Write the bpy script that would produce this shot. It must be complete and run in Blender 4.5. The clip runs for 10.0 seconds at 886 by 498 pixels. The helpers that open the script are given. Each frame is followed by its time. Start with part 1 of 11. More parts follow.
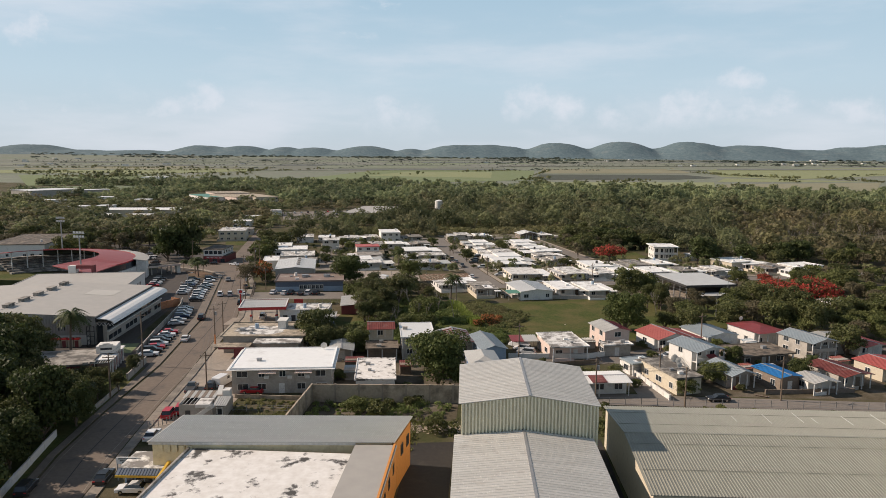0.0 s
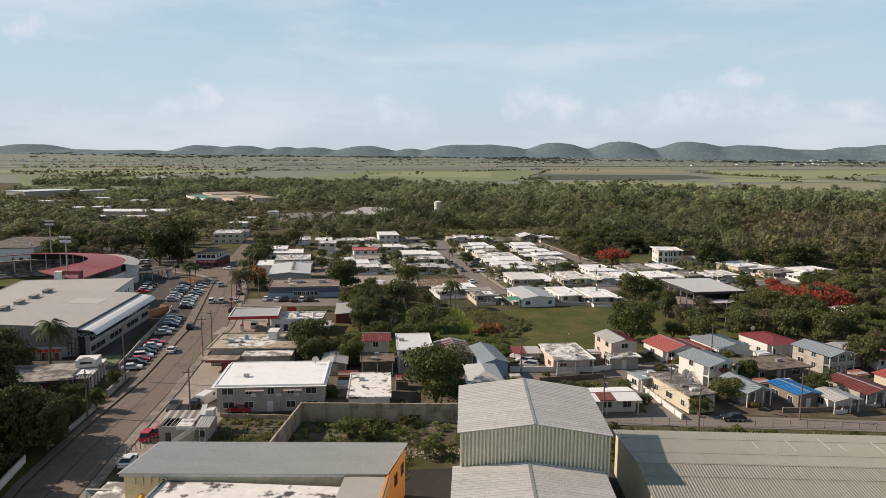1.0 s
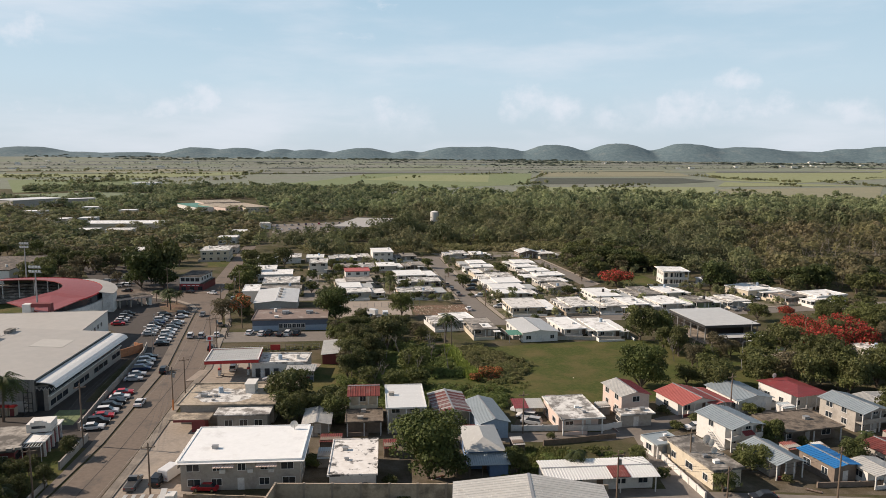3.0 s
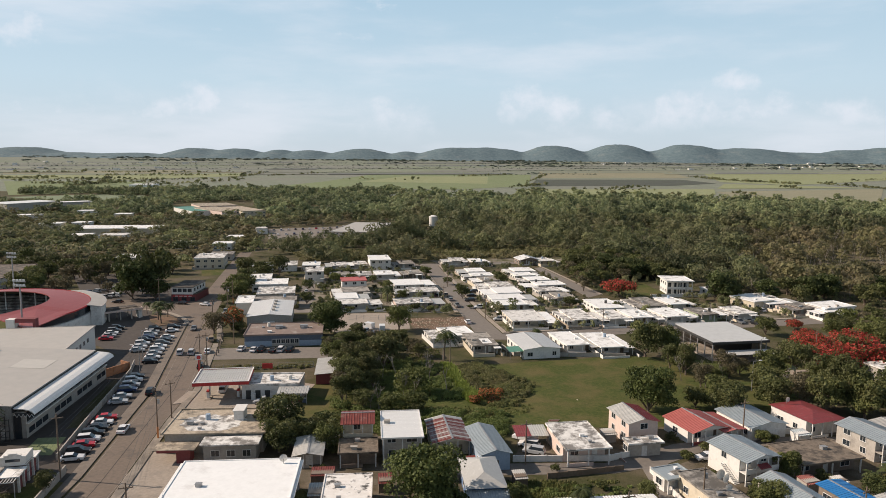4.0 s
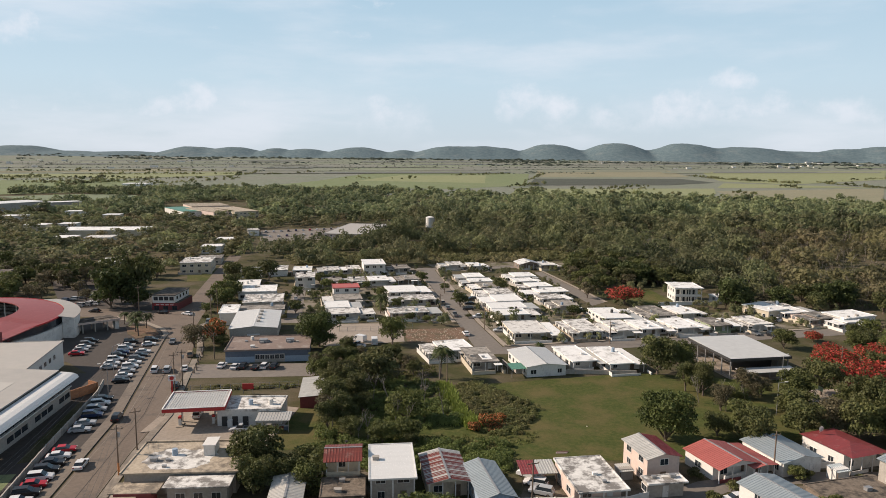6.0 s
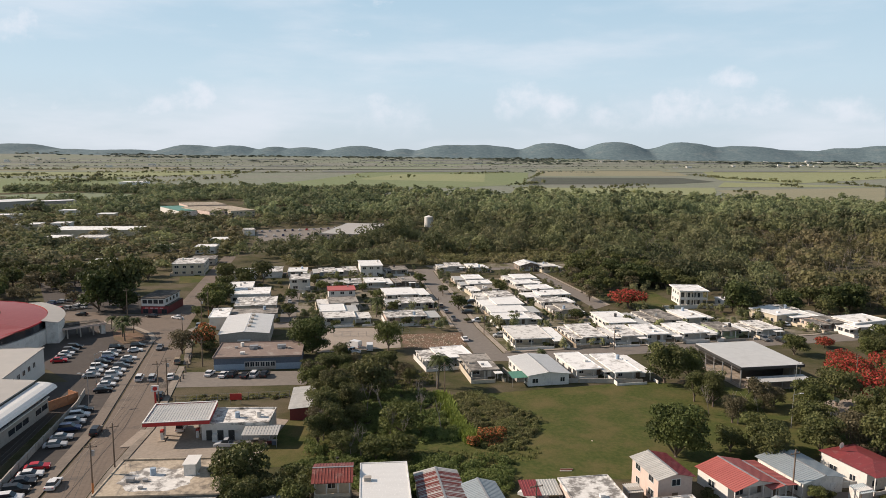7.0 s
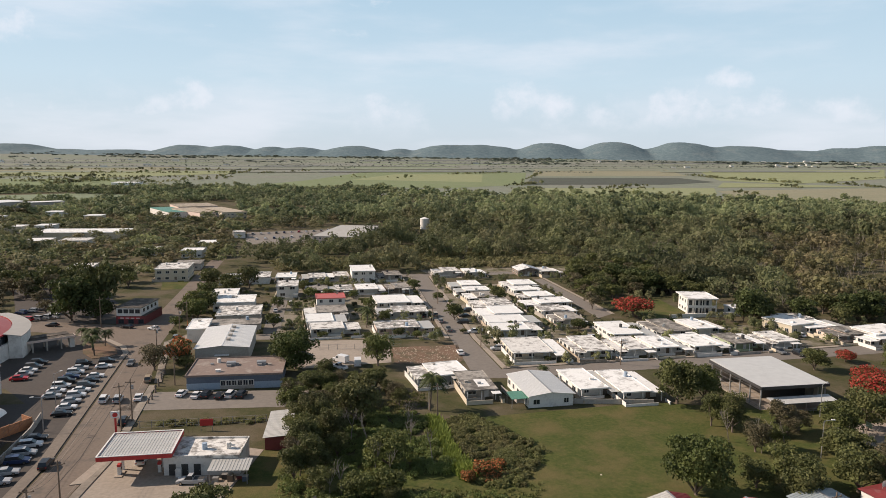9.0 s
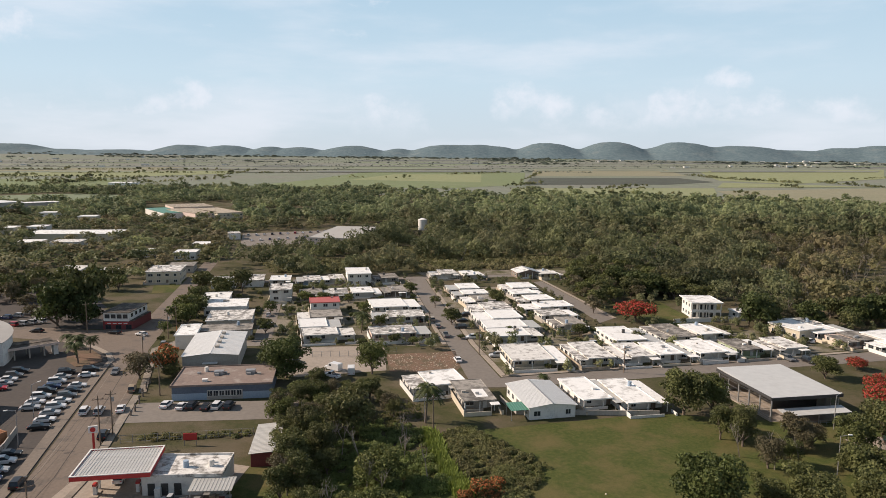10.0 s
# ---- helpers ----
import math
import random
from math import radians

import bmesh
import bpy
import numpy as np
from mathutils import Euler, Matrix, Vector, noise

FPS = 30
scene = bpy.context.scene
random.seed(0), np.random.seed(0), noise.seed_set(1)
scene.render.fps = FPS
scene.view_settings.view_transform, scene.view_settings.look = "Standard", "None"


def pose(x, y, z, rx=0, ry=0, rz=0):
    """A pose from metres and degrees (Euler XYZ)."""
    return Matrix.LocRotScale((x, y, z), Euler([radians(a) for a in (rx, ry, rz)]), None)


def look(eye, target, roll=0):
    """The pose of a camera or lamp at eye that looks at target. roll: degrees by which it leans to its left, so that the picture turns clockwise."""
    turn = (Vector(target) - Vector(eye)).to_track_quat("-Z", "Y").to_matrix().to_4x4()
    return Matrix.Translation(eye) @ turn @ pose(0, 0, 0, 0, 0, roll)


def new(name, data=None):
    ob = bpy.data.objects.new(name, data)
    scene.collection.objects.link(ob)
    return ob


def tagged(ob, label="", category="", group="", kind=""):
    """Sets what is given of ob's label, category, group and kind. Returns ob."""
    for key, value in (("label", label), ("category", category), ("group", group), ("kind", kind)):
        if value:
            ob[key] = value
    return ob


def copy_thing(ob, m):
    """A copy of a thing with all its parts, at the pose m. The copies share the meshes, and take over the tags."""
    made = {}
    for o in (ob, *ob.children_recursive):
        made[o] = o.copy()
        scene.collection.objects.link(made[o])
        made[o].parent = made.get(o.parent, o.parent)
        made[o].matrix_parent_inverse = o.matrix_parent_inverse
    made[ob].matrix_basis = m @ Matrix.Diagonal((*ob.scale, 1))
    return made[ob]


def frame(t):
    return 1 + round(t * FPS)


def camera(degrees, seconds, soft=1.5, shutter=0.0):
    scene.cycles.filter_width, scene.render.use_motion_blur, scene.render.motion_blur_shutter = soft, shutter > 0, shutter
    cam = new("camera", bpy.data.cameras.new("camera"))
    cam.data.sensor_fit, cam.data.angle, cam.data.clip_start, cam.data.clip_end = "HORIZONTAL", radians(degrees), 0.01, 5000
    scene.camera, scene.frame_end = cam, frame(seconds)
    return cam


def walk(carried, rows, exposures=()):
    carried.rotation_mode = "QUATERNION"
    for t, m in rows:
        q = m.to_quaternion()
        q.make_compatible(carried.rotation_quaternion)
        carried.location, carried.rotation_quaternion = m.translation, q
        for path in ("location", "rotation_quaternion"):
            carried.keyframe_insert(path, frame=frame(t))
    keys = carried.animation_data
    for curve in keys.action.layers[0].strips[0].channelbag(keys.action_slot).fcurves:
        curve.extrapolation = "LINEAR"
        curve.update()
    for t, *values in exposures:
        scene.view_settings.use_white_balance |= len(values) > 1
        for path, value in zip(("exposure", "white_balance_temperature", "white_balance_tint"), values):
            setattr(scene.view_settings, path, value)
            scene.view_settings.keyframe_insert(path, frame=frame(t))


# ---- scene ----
cam = camera(66.0, 10.0, soft=0.4)
PATH = [
    (0, (1.158, 2.212, 46.955), (1.043, 4.19, 46.686), 0.5),
    (0.5, (1.008, 6.327, 47.071), (0.894, 8.306, 46.802), 0.5),
    (1, (0.968, 10.264, 47.767), (0.854, 12.242, 47.497), 0.5),
    (1.5, (0.893, 14.108, 49.348), (0.781, 16.086, 49.076), 0.6),
    (2, (0.981, 17.933, 51.283), (0.87, 19.911, 51.013), 0.6),
    (2.5, (0.92, 21.879, 53.12), (0.811, 23.858, 52.852), 0.5),
    (4, (0.412, 33.439, 58.158), (0.309, 35.418, 57.892), 0.5),
    (4.5, (0.305, 37.054, 58.481), (0.203, 39.034, 58.216), 0.5),
    (5, (0.157, 41.012, 58.738), (0.057, 42.991, 58.471), 0.5),
    (5.5, (-0.131, 45.047, 58.889), (-0.228, 47.026, 58.621), 0.5),
    (7, (-0.178, 57.563, 59.089), (-0.271, 59.542, 58.815), 0.6),
    (7.5, (-0.12, 61.571, 59.007), (-0.212, 63.551, 58.733), 0.6),
    (8, (-0.035, 65.524, 59.004), (-0.124, 67.504, 58.73), 0.6),
    (8.5, (0.068, 69.388, 59.104), (-0.02, 71.367, 58.83), 0.6),
    (9, (0.239, 73.202, 59.169), (0.153, 75.182, 58.895), 0.6),
    (9.5, (0.443, 76.775, 59.282), (0.358, 78.754, 59.007), 0.6),
    (10, (0.546, 80.62, 59.268), (0.463, 82.599, 58.994), 0.6),
]
walk(cam, [(t, look(*row)) for t, *row in PATH], exposures=[(0.0, -0.09, 6600.0, 15.0), (2.5, -0.01, 6610.0, 15.0), (5.0, 0.02, 6620.0, 15.0), (10.0, 0.09, 6650.0, 16.0)])

# ---- light ----
SUN = Vector((-0.843, 0.075, 0.533)).normalized()
world = bpy.data.worlds.new("sky")
scene.world = world
world.use_nodes = True
wt = world.node_tree
wt.nodes.clear()
w_out = wt.nodes.new("ShaderNodeOutputWorld")
w_bg = wt.nodes.new("ShaderNodeBackground")
w_sky = wt.nodes.new("ShaderNodeTexSky")
w_sky.sky_type = "NISHITA"
w_sky.sun_disc = False
w_sky.sun_elevation = math.asin(SUN.z)
w_sky.sun_rotation = math.atan2(SUN.x, SUN.y)
w_sky.air_density, w_sky.dust_density, w_sky.ozone_density = 1.0, 0.4, 2.5
w_bg.inputs["Strength"].default_value = 0.126
w_tc = wt.nodes.new("ShaderNodeTexCoord")
w_sep = wt.nodes.new("ShaderNodeSeparateXYZ")
wt.links.new(w_tc.outputs["Generated"], w_sep.inputs[0])


def w_math(op, a, b=None, c=None):
    n = wt.nodes.new("ShaderNodeMath")
    n.operation = op
    for i, v in enumerate((a, b, c)):
        if v is None:
            continue
        if isinstance(v, (int, float)):
            n.inputs[i].default_value = v
        else:
            wt.links.new(v, n.inputs[i])
    return n.outputs[0]


def w_map(value, a, b, c, d):
    n = wt.nodes.new("ShaderNodeMapRange")
    n.interpolation_type = "SMOOTHSTEP"
    wt.links.new(value, n.inputs[0])
    for i, v in enumerate((a, b, c, d)):
        n.inputs[i + 1].default_value = v
    return n.outputs[0]


def w_noise(scale, stretch, detail, rough=0.55):
    m = wt.nodes.new("ShaderNodeMapping")
    m.inputs["Scale"].default_value = stretch
    wt.links.new(w_tc.outputs["Generated"], m.inputs[0])
    n = wt.nodes.new("ShaderNodeTexNoise")
    n.inputs["Scale"].default_value = scale
    n.inputs["Detail"].default_value = detail
    n.inputs["Roughness"].default_value = rough
    wt.links.new(m.outputs[0], n.inputs[0])
    return n.outputs[0]


# pale haze that thins towards the zenith, small cumulus low over the horizon, a few wisps above
haze = wt.nodes.new("ShaderNodeValToRGB")
wt.links.new(w_sep.outputs[2], haze.inputs[0])
ramp = haze.color_ramp
ramp.elements[0].position, ramp.elements[0].color = 0.0, (4.8, 5.72, 6.3, 1)
ramp.elements[1].position, ramp.elements[1].color = 0.34, (2.75, 4.7, 6.1, 1)
mid = ramp.elements.new(0.10)
mid.color = (4.55, 6.02, 6.85, 1)
w_haze = wt.nodes.new("ShaderNodeMixRGB")
wt.links.new(w_map(w_sep.outputs[2], 0.22, 0.45, 0.88, 0.12), w_haze.inputs[0])
w_deep = wt.nodes.new("ShaderNodeMixRGB")
w_deep.blend_type = "MULTIPLY"
w_deep.inputs[0].default_value = 1.0
w_deep.inputs[2].default_value = (0.45, 0.45, 0.45, 1)
wt.links.new(w_sky.outputs[0], w_deep.inputs[1])
wt.links.new(w_deep.outputs[0], w_haze.inputs[1])
wt.links.new(haze.outputs[0], w_haze.inputs[2])
veil = w_map(w_noise(2.6, (1, 1, 4.5), 6), 0.44, 0.72, 0.0, 0.55)
puff = w_map(w_noise(7.0, (1, 1, 1.3), 8, 0.6), 0.50, 0.72, 0.0, 0.35)
low = w_math("MULTIPLY", w_map(w_sep.outputs[2], 0.012, 0.045, 0.0, 1.0), w_map(w_sep.outputs[2], 0.06, 0.13, 1.0, 0.0))
# towering heads of the cumulus along the horizon: bearing, height, half width, half height, thickness
HEADS = (
    (-0.674, 0.181, 0.05, 0.036, 1.0),
    (-0.416, 0.072, 0.051, 0.041, 1.0),
    (-0.459, 0.061, 0.066, 0.028, 0.75),
    (-0.345, 0.07, 0.04, 0.022, 0.75),
    (-0.6, 0.052, 0.05, 0.033, 0.75),
    (-0.682, 0.057, 0.051, 0.03, 0.7),
    (-0.125, 0.059, 0.079, 0.035, 0.6),
    (0.063, 0.078, 0.051, 0.043, 0.95),
    (0.118, 0.065, 0.07, 0.036, 0.85),
    (0.179, 0.052, 0.05, 0.02, 0.8),
    (0.284, 0.078, 0.06, 0.036, 0.9),
    (0.359, 0.098, 0.045, 0.036, 0.75),
    (0.367, 0.071, 0.099, 0.038, 0.9),
    (0.27, 0.05, 0.075, 0.023, 0.75),
    (0.517, 0.062, 0.06, 0.036, 1.0),
    (0.442, 0.06, 0.066, 0.033, 0.7),
    (-0.233, 0.054, 0.075, 0.025, 0.45),
)
ahead = w_math("MAXIMUM", w_sep.outputs[1], 0.05)
bearing, climb = w_math("DIVIDE", w_sep.outputs[0], ahead), w_math("DIVIDE", w_sep.outputs[2], ahead)
heap = None
for hx, hz, hw, hh, hk in HEADS:
    across = w_math("POWER", w_math("ABSOLUTE", w_math("DIVIDE", w_math("SUBTRACT", bearing, hx), hw)), 2.0)
    over = w_math("POWER", w_math("ABSOLUTE", w_math("DIVIDE", w_math("SUBTRACT", climb, hz), hh)), 2.0)
    one = w_math("MULTIPLY", w_math("MAXIMUM", w_math("SUBTRACT", 1.0, w_math("ADD", across, over)), 0.0), hk)
    heap = one if heap is None else w_math("MAXIMUM", heap, one)
curl = w_noise(24.0, (1, 1, 1.1), 10, 0.6)
heads = w_map(w_math("ADD", heap, w_math("MULTIPLY", w_math("SUBTRACT", curl, 0.50), 2.9)), 0.10, 1.40, 0.0, 0.75)
heads = w_math("MULTIPLY", heads, w_map(heap, 0.0, 0.28, 0.0, 1.0))
heads = w_math("MULTIPLY", heads, w_map(w_sep.outputs[2], 0.015, 0.075, 0.25, 1.0))
rare = w_math("MULTIPLY", w_map(w_noise(6.0, (1, 1, 2.2), 7, 0.6), 0.58, 0.70, 0.0, 0.8), w_map(w_sep.outputs[2], 0.12, 0.2, 0.0, 1.0))
cloud = w_math("MAXIMUM", w_math("MAXIMUM", w_math("MAXIMUM", veil, w_math("MULTIPLY", puff, low)), rare), heads)
w_mix = wt.nodes.new("ShaderNodeMixRGB")
wt.links.new(cloud, w_mix.inputs[0])
wt.links.new(w_haze.outputs[0], w_mix.inputs[1])
w_mix.inputs[2].default_value = (6.3, 6.8, 7.3, 1)
wt.links.new(w_mix.outputs[0], w_bg.inputs[0])
wt.links.new(w_bg.outputs[0], w_out.inputs[0])

sun_data = bpy.data.lights.new("sun", "SUN")
sun_data.energy, sun_data.angle, sun_data.color = 5.85, radians(0.53), (1.0, 0.87, 0.71)
sun = new("sun", sun_data)
sun.matrix_world = look(SUN * 300, (0, 0, 0))


# ---- materials ----
class Nodes:
    """Short hand for building node trees."""

    def __init__(self, name):
        self.m = bpy.data.materials.new(name)
        self.m.use_nodes = True
        self.t = self.m.node_tree
        self.t.nodes.clear()
        self.out = self.t.nodes.new("ShaderNodeOutputMaterial")
        self.bsdf = self.t.nodes.new("ShaderNodeBsdfPrincipled")
        self.t.links.new(self.bsdf.outputs[0], self.out.inputs[0])
        self.geo = self.t.nodes.new("ShaderNodeNewGeometry")
        self.tc = self.t.nodes.new("ShaderNodeTexCoord")
        self.info = self.t.nodes.new("ShaderNodeObjectInfo")

    def put(self, v, socket):
        if isinstance(v, bpy.types.NodeSocket):
            self.t.links.new(v, socket)
        elif isinstance(v, (tuple, list)):
            socket.default_value = tuple(v) if len(v) == 4 or socket.type == "VECTOR" else (*v, 1)
        else:
            socket.default_value = v

    def noise(self, scale, detail=4, rough=0.55, space="world", stretch=None):
        n = self.t.nodes.new("ShaderNodeTexNoise")
        n.inputs["Scale"].default_value, n.inputs["Detail"].default_value, n.inputs["Roughness"].default_value = scale, detail, rough
        src = self.geo.outputs["Position"] if space == "world" else self.tc.outputs["Object"]
        if stretch:
            m = self.t.nodes.new("ShaderNodeMapping")
            m.inputs["Scale"].default_value = stretch
            self.t.links.new(src, m.inputs[0])
            src = m.outputs[0]
        self.t.links.new(src, n.inputs[0])
        return n.outputs[0]

    def wave(self, scale, axis="X", space="object"):
        n = self.t.nodes.new("ShaderNodeTexWave")
        n.bands_direction = axis
        n.inputs["Scale"].default_value = scale
        self.t.links.new(self.geo.outputs["Position"] if space == "world" else self.tc.outputs["Object"], n.inputs[0])
        return n.outputs["Fac"]

    def ramp(self, v, a, b, c=0.0, d=1.0):
        n = self.t.nodes.new("ShaderNodeMapRange")
        self.t.links.new(v, n.inputs[0])
        for i, q in enumerate((a, b, c, d)):
            self.put(q, n.inputs[i + 1])
        return n.outputs[0]

    def mix(self, f, a, b, kind="MIX"):
        n = self.t.nodes.new("ShaderNodeMixRGB")
        n.blend_type = kind
        self.put(f, n.inputs[0])
        self.put(a, n.inputs[1])
        self.put(b, n.inputs[2])
        return n.outputs[0]

    def math(self, op, a, b):
        n = self.t.nodes.new("ShaderNodeMath")
        n.operation = op
        self.put(a, n.inputs[0])
        self.put(b, n.inputs[1])
        return n.outputs[0]

    def bump(self, v, strength, distance):
        n = self.t.nodes.new("ShaderNodeBump")
        n.inputs["Strength"].default_value, n.inputs["Distance"].default_value = strength, distance
        self.t.links.new(v, n.inputs["Height"])
        self.t.links.new(n.outputs[0], self.bsdf.inputs["Normal"])

    def done(self, color, rough=0.8, metal=0.0, spec=0.5):
        self.put(color, self.bsdf.inputs["Base Color"])
        self.put(rough, self.bsdf.inputs["Roughness"])
        self.bsdf.inputs["Metallic"].default_value = metal
        self.bsdf.inputs["Specular IOR Level"].default_value = spec
        return self.m


def painted(name, c, c2=None, stain=(0.12, 0.11, 0.10), amount=0.35, rough=0.75, big=0.25, fine=2.5, metal=0.0, low=0.55, high=0.72, vary=0.12):
    """Paint, plaster or concrete: two tones, stains with a shape of their own, fine relief."""
    n = Nodes(name)
    c2 = c2 or tuple(v * 0.8 for v in c)
    base = n.mix(n.ramp(n.noise(fine, 5), 0.35, 0.7), c, c2)
    shift = n.math("ADD", n.noise(big, 6, 0.65), n.ramp(n.info.outputs["Random"], 0, 1, -0.06, 0.06))
    col = n.mix(n.ramp(shift, low, high, 0.0, amount), base, stain)
    col = n.mix(1.0, col, n.mix(n.info.outputs["Random"], (1 - vary,) * 3, (1, 1, 1)), "MULTIPLY")
    n.bump(n.noise(fine * 6, 4), 0.25, 0.03)
    return n.done(col, rough, metal)


def ribbed(name, c, c2, pitch=0.35, axis="X", rust=(0.16, 0.08, 0.045), amount=0.15, rough=0.5, metal=0.2):
    """Folded sheet metal: weathering in streaks along the sheets, rust and dirt in patches, laps between sheets."""
    n = Nodes(name)
    streak = n.noise(0.9, 6, 0.65, "object", (0.12, 1, 1) if axis == "Y" else (1, 0.12, 1))
    col = n.mix(n.ramp(streak, 0.3, 0.7), c, c2)
    col = n.mix(n.ramp(n.noise(0.5, 7, 0.7, "object"), 0.56, 0.74, 0, amount), col, rust)
    col = n.mix(n.ramp(n.noise(3.0, 5, 0.7, "object"), 0.55, 0.8, 0, 0.3), col, tuple(v * 0.6 for v in c))
    col = n.mix(n.ramp(n.noise(5.0, 3, 0.6, "object", (1, 0.25, 1) if axis == "Y" else (0.25, 1, 1)), 0.58, 0.68, 0, 0.45), col, tuple(v * 1.35 for v in c))
    n.bump(n.noise(2.0, 4, 0.6, "object"), 0.3, 0.04)
    return n.done(col, rough, metal)


def leafy(name, dark, light, dry=(0.15, 0.125, 0.07), dryness=0.25, flower=None, flowers=0.0, clump=0.16, grove=False):
    """Leaves: each leaf its own tone, each crown its own, drier stretches between."""
    n = Nodes(name)
    isl = n.geo.outputs["Random Per Island"]
    tone = n.math("ADD", n.math("MULTIPLY", isl, 0.45), n.ramp(n.noise(clump, 2), 0.3, 0.7, 0.0, 0.55))
    if grove:
        own = n.t.nodes.new("ShaderNodeAttribute")
        own.attribute_name = "tone"
        tone = n.math("ADD", n.math("MULTIPLY", isl, 0.16), n.math("MULTIPLY", own.outputs["Fac"], 0.84))
    col = n.mix(tone, dark, light)
    if grove:
        col = n.mix(n.ramp(n.math("FRACT", n.math("MULTIPLY", own.outputs["Fac"], 7.31), 0.0), 0.84, 0.92, 0.0, dryness), col, dry)
        col = n.mix(n.ramp(n.math("FRACT", n.math("MULTIPLY", own.outputs["Fac"], 13.7), 0.0), 0.0, 0.4, 0.35, 0.0), col, tuple(v * 0.62 for v in dark))
    col = n.mix(n.ramp(n.noise(0.03, 4, 0.65), 0.47, 0.62, 0, dryness), col, dry)
    if not grove:
        col = n.mix(n.ramp(n.noise(clump * 1.7, 1), 0.58, 0.68, 0, dryness * 0.8), col, dry)
    col = n.mix(n.ramp(n.info.outputs["Random"], 0, 1, 0, 0.35), col, tuple(v * 0.6 for v in dark))
    if flower:
        col = n.mix(n.math("LESS_THAN", isl, flowers), col, flower)
    m = n.done(col, 0.65, 0.0, 0.25)
    tr = n.t.nodes.new("ShaderNodeBsdfTranslucent")
    n.put(col, tr.inputs[0])
    ms = n.t.nodes.new("ShaderNodeMixShader")
    ms.inputs[0].default_value = 0.38 if grove else 0.25
    n.t.links.new(n.bsdf.outputs[0], ms.inputs[1])
    n.t.links.new(tr.outputs[0], ms.inputs[2])
    n.t.links.new(ms.outputs[0], n.out.inputs[0])
    return m


def grassy(name, a, b, dirt, patch=0.04, fine=0.6, low=0.5, high=0.68, amount=0.9):
    n = Nodes(name)
    col = n.mix(n.ramp(n.noise(fine, 6, 0.65), 0.35, 0.68), a, b)
    col = n.mix(n.ramp(n.noise(patch, 6, 0.6), low, high, 0, amount), col, dirt)
    col = n.mix(n.ramp(n.noise(fine * 7.0, 4, 0.7), 0.38, 0.66, 0.0, 0.5), col, tuple(v * 0.55 for v in a))
    n.bump(n.noise(3.0, 5, 0.7), 0.6, 0.12)
    return n.done(col, 0.95, 0.0, 0.1)


def glassy(name, c=(0.02, 0.025, 0.03), rough=0.08):
    n = Nodes(name)
    return n.done(n.mix(n.noise(1.5), c, tuple(v * 1.8 for v in c)), rough, 0.0, 0.6)


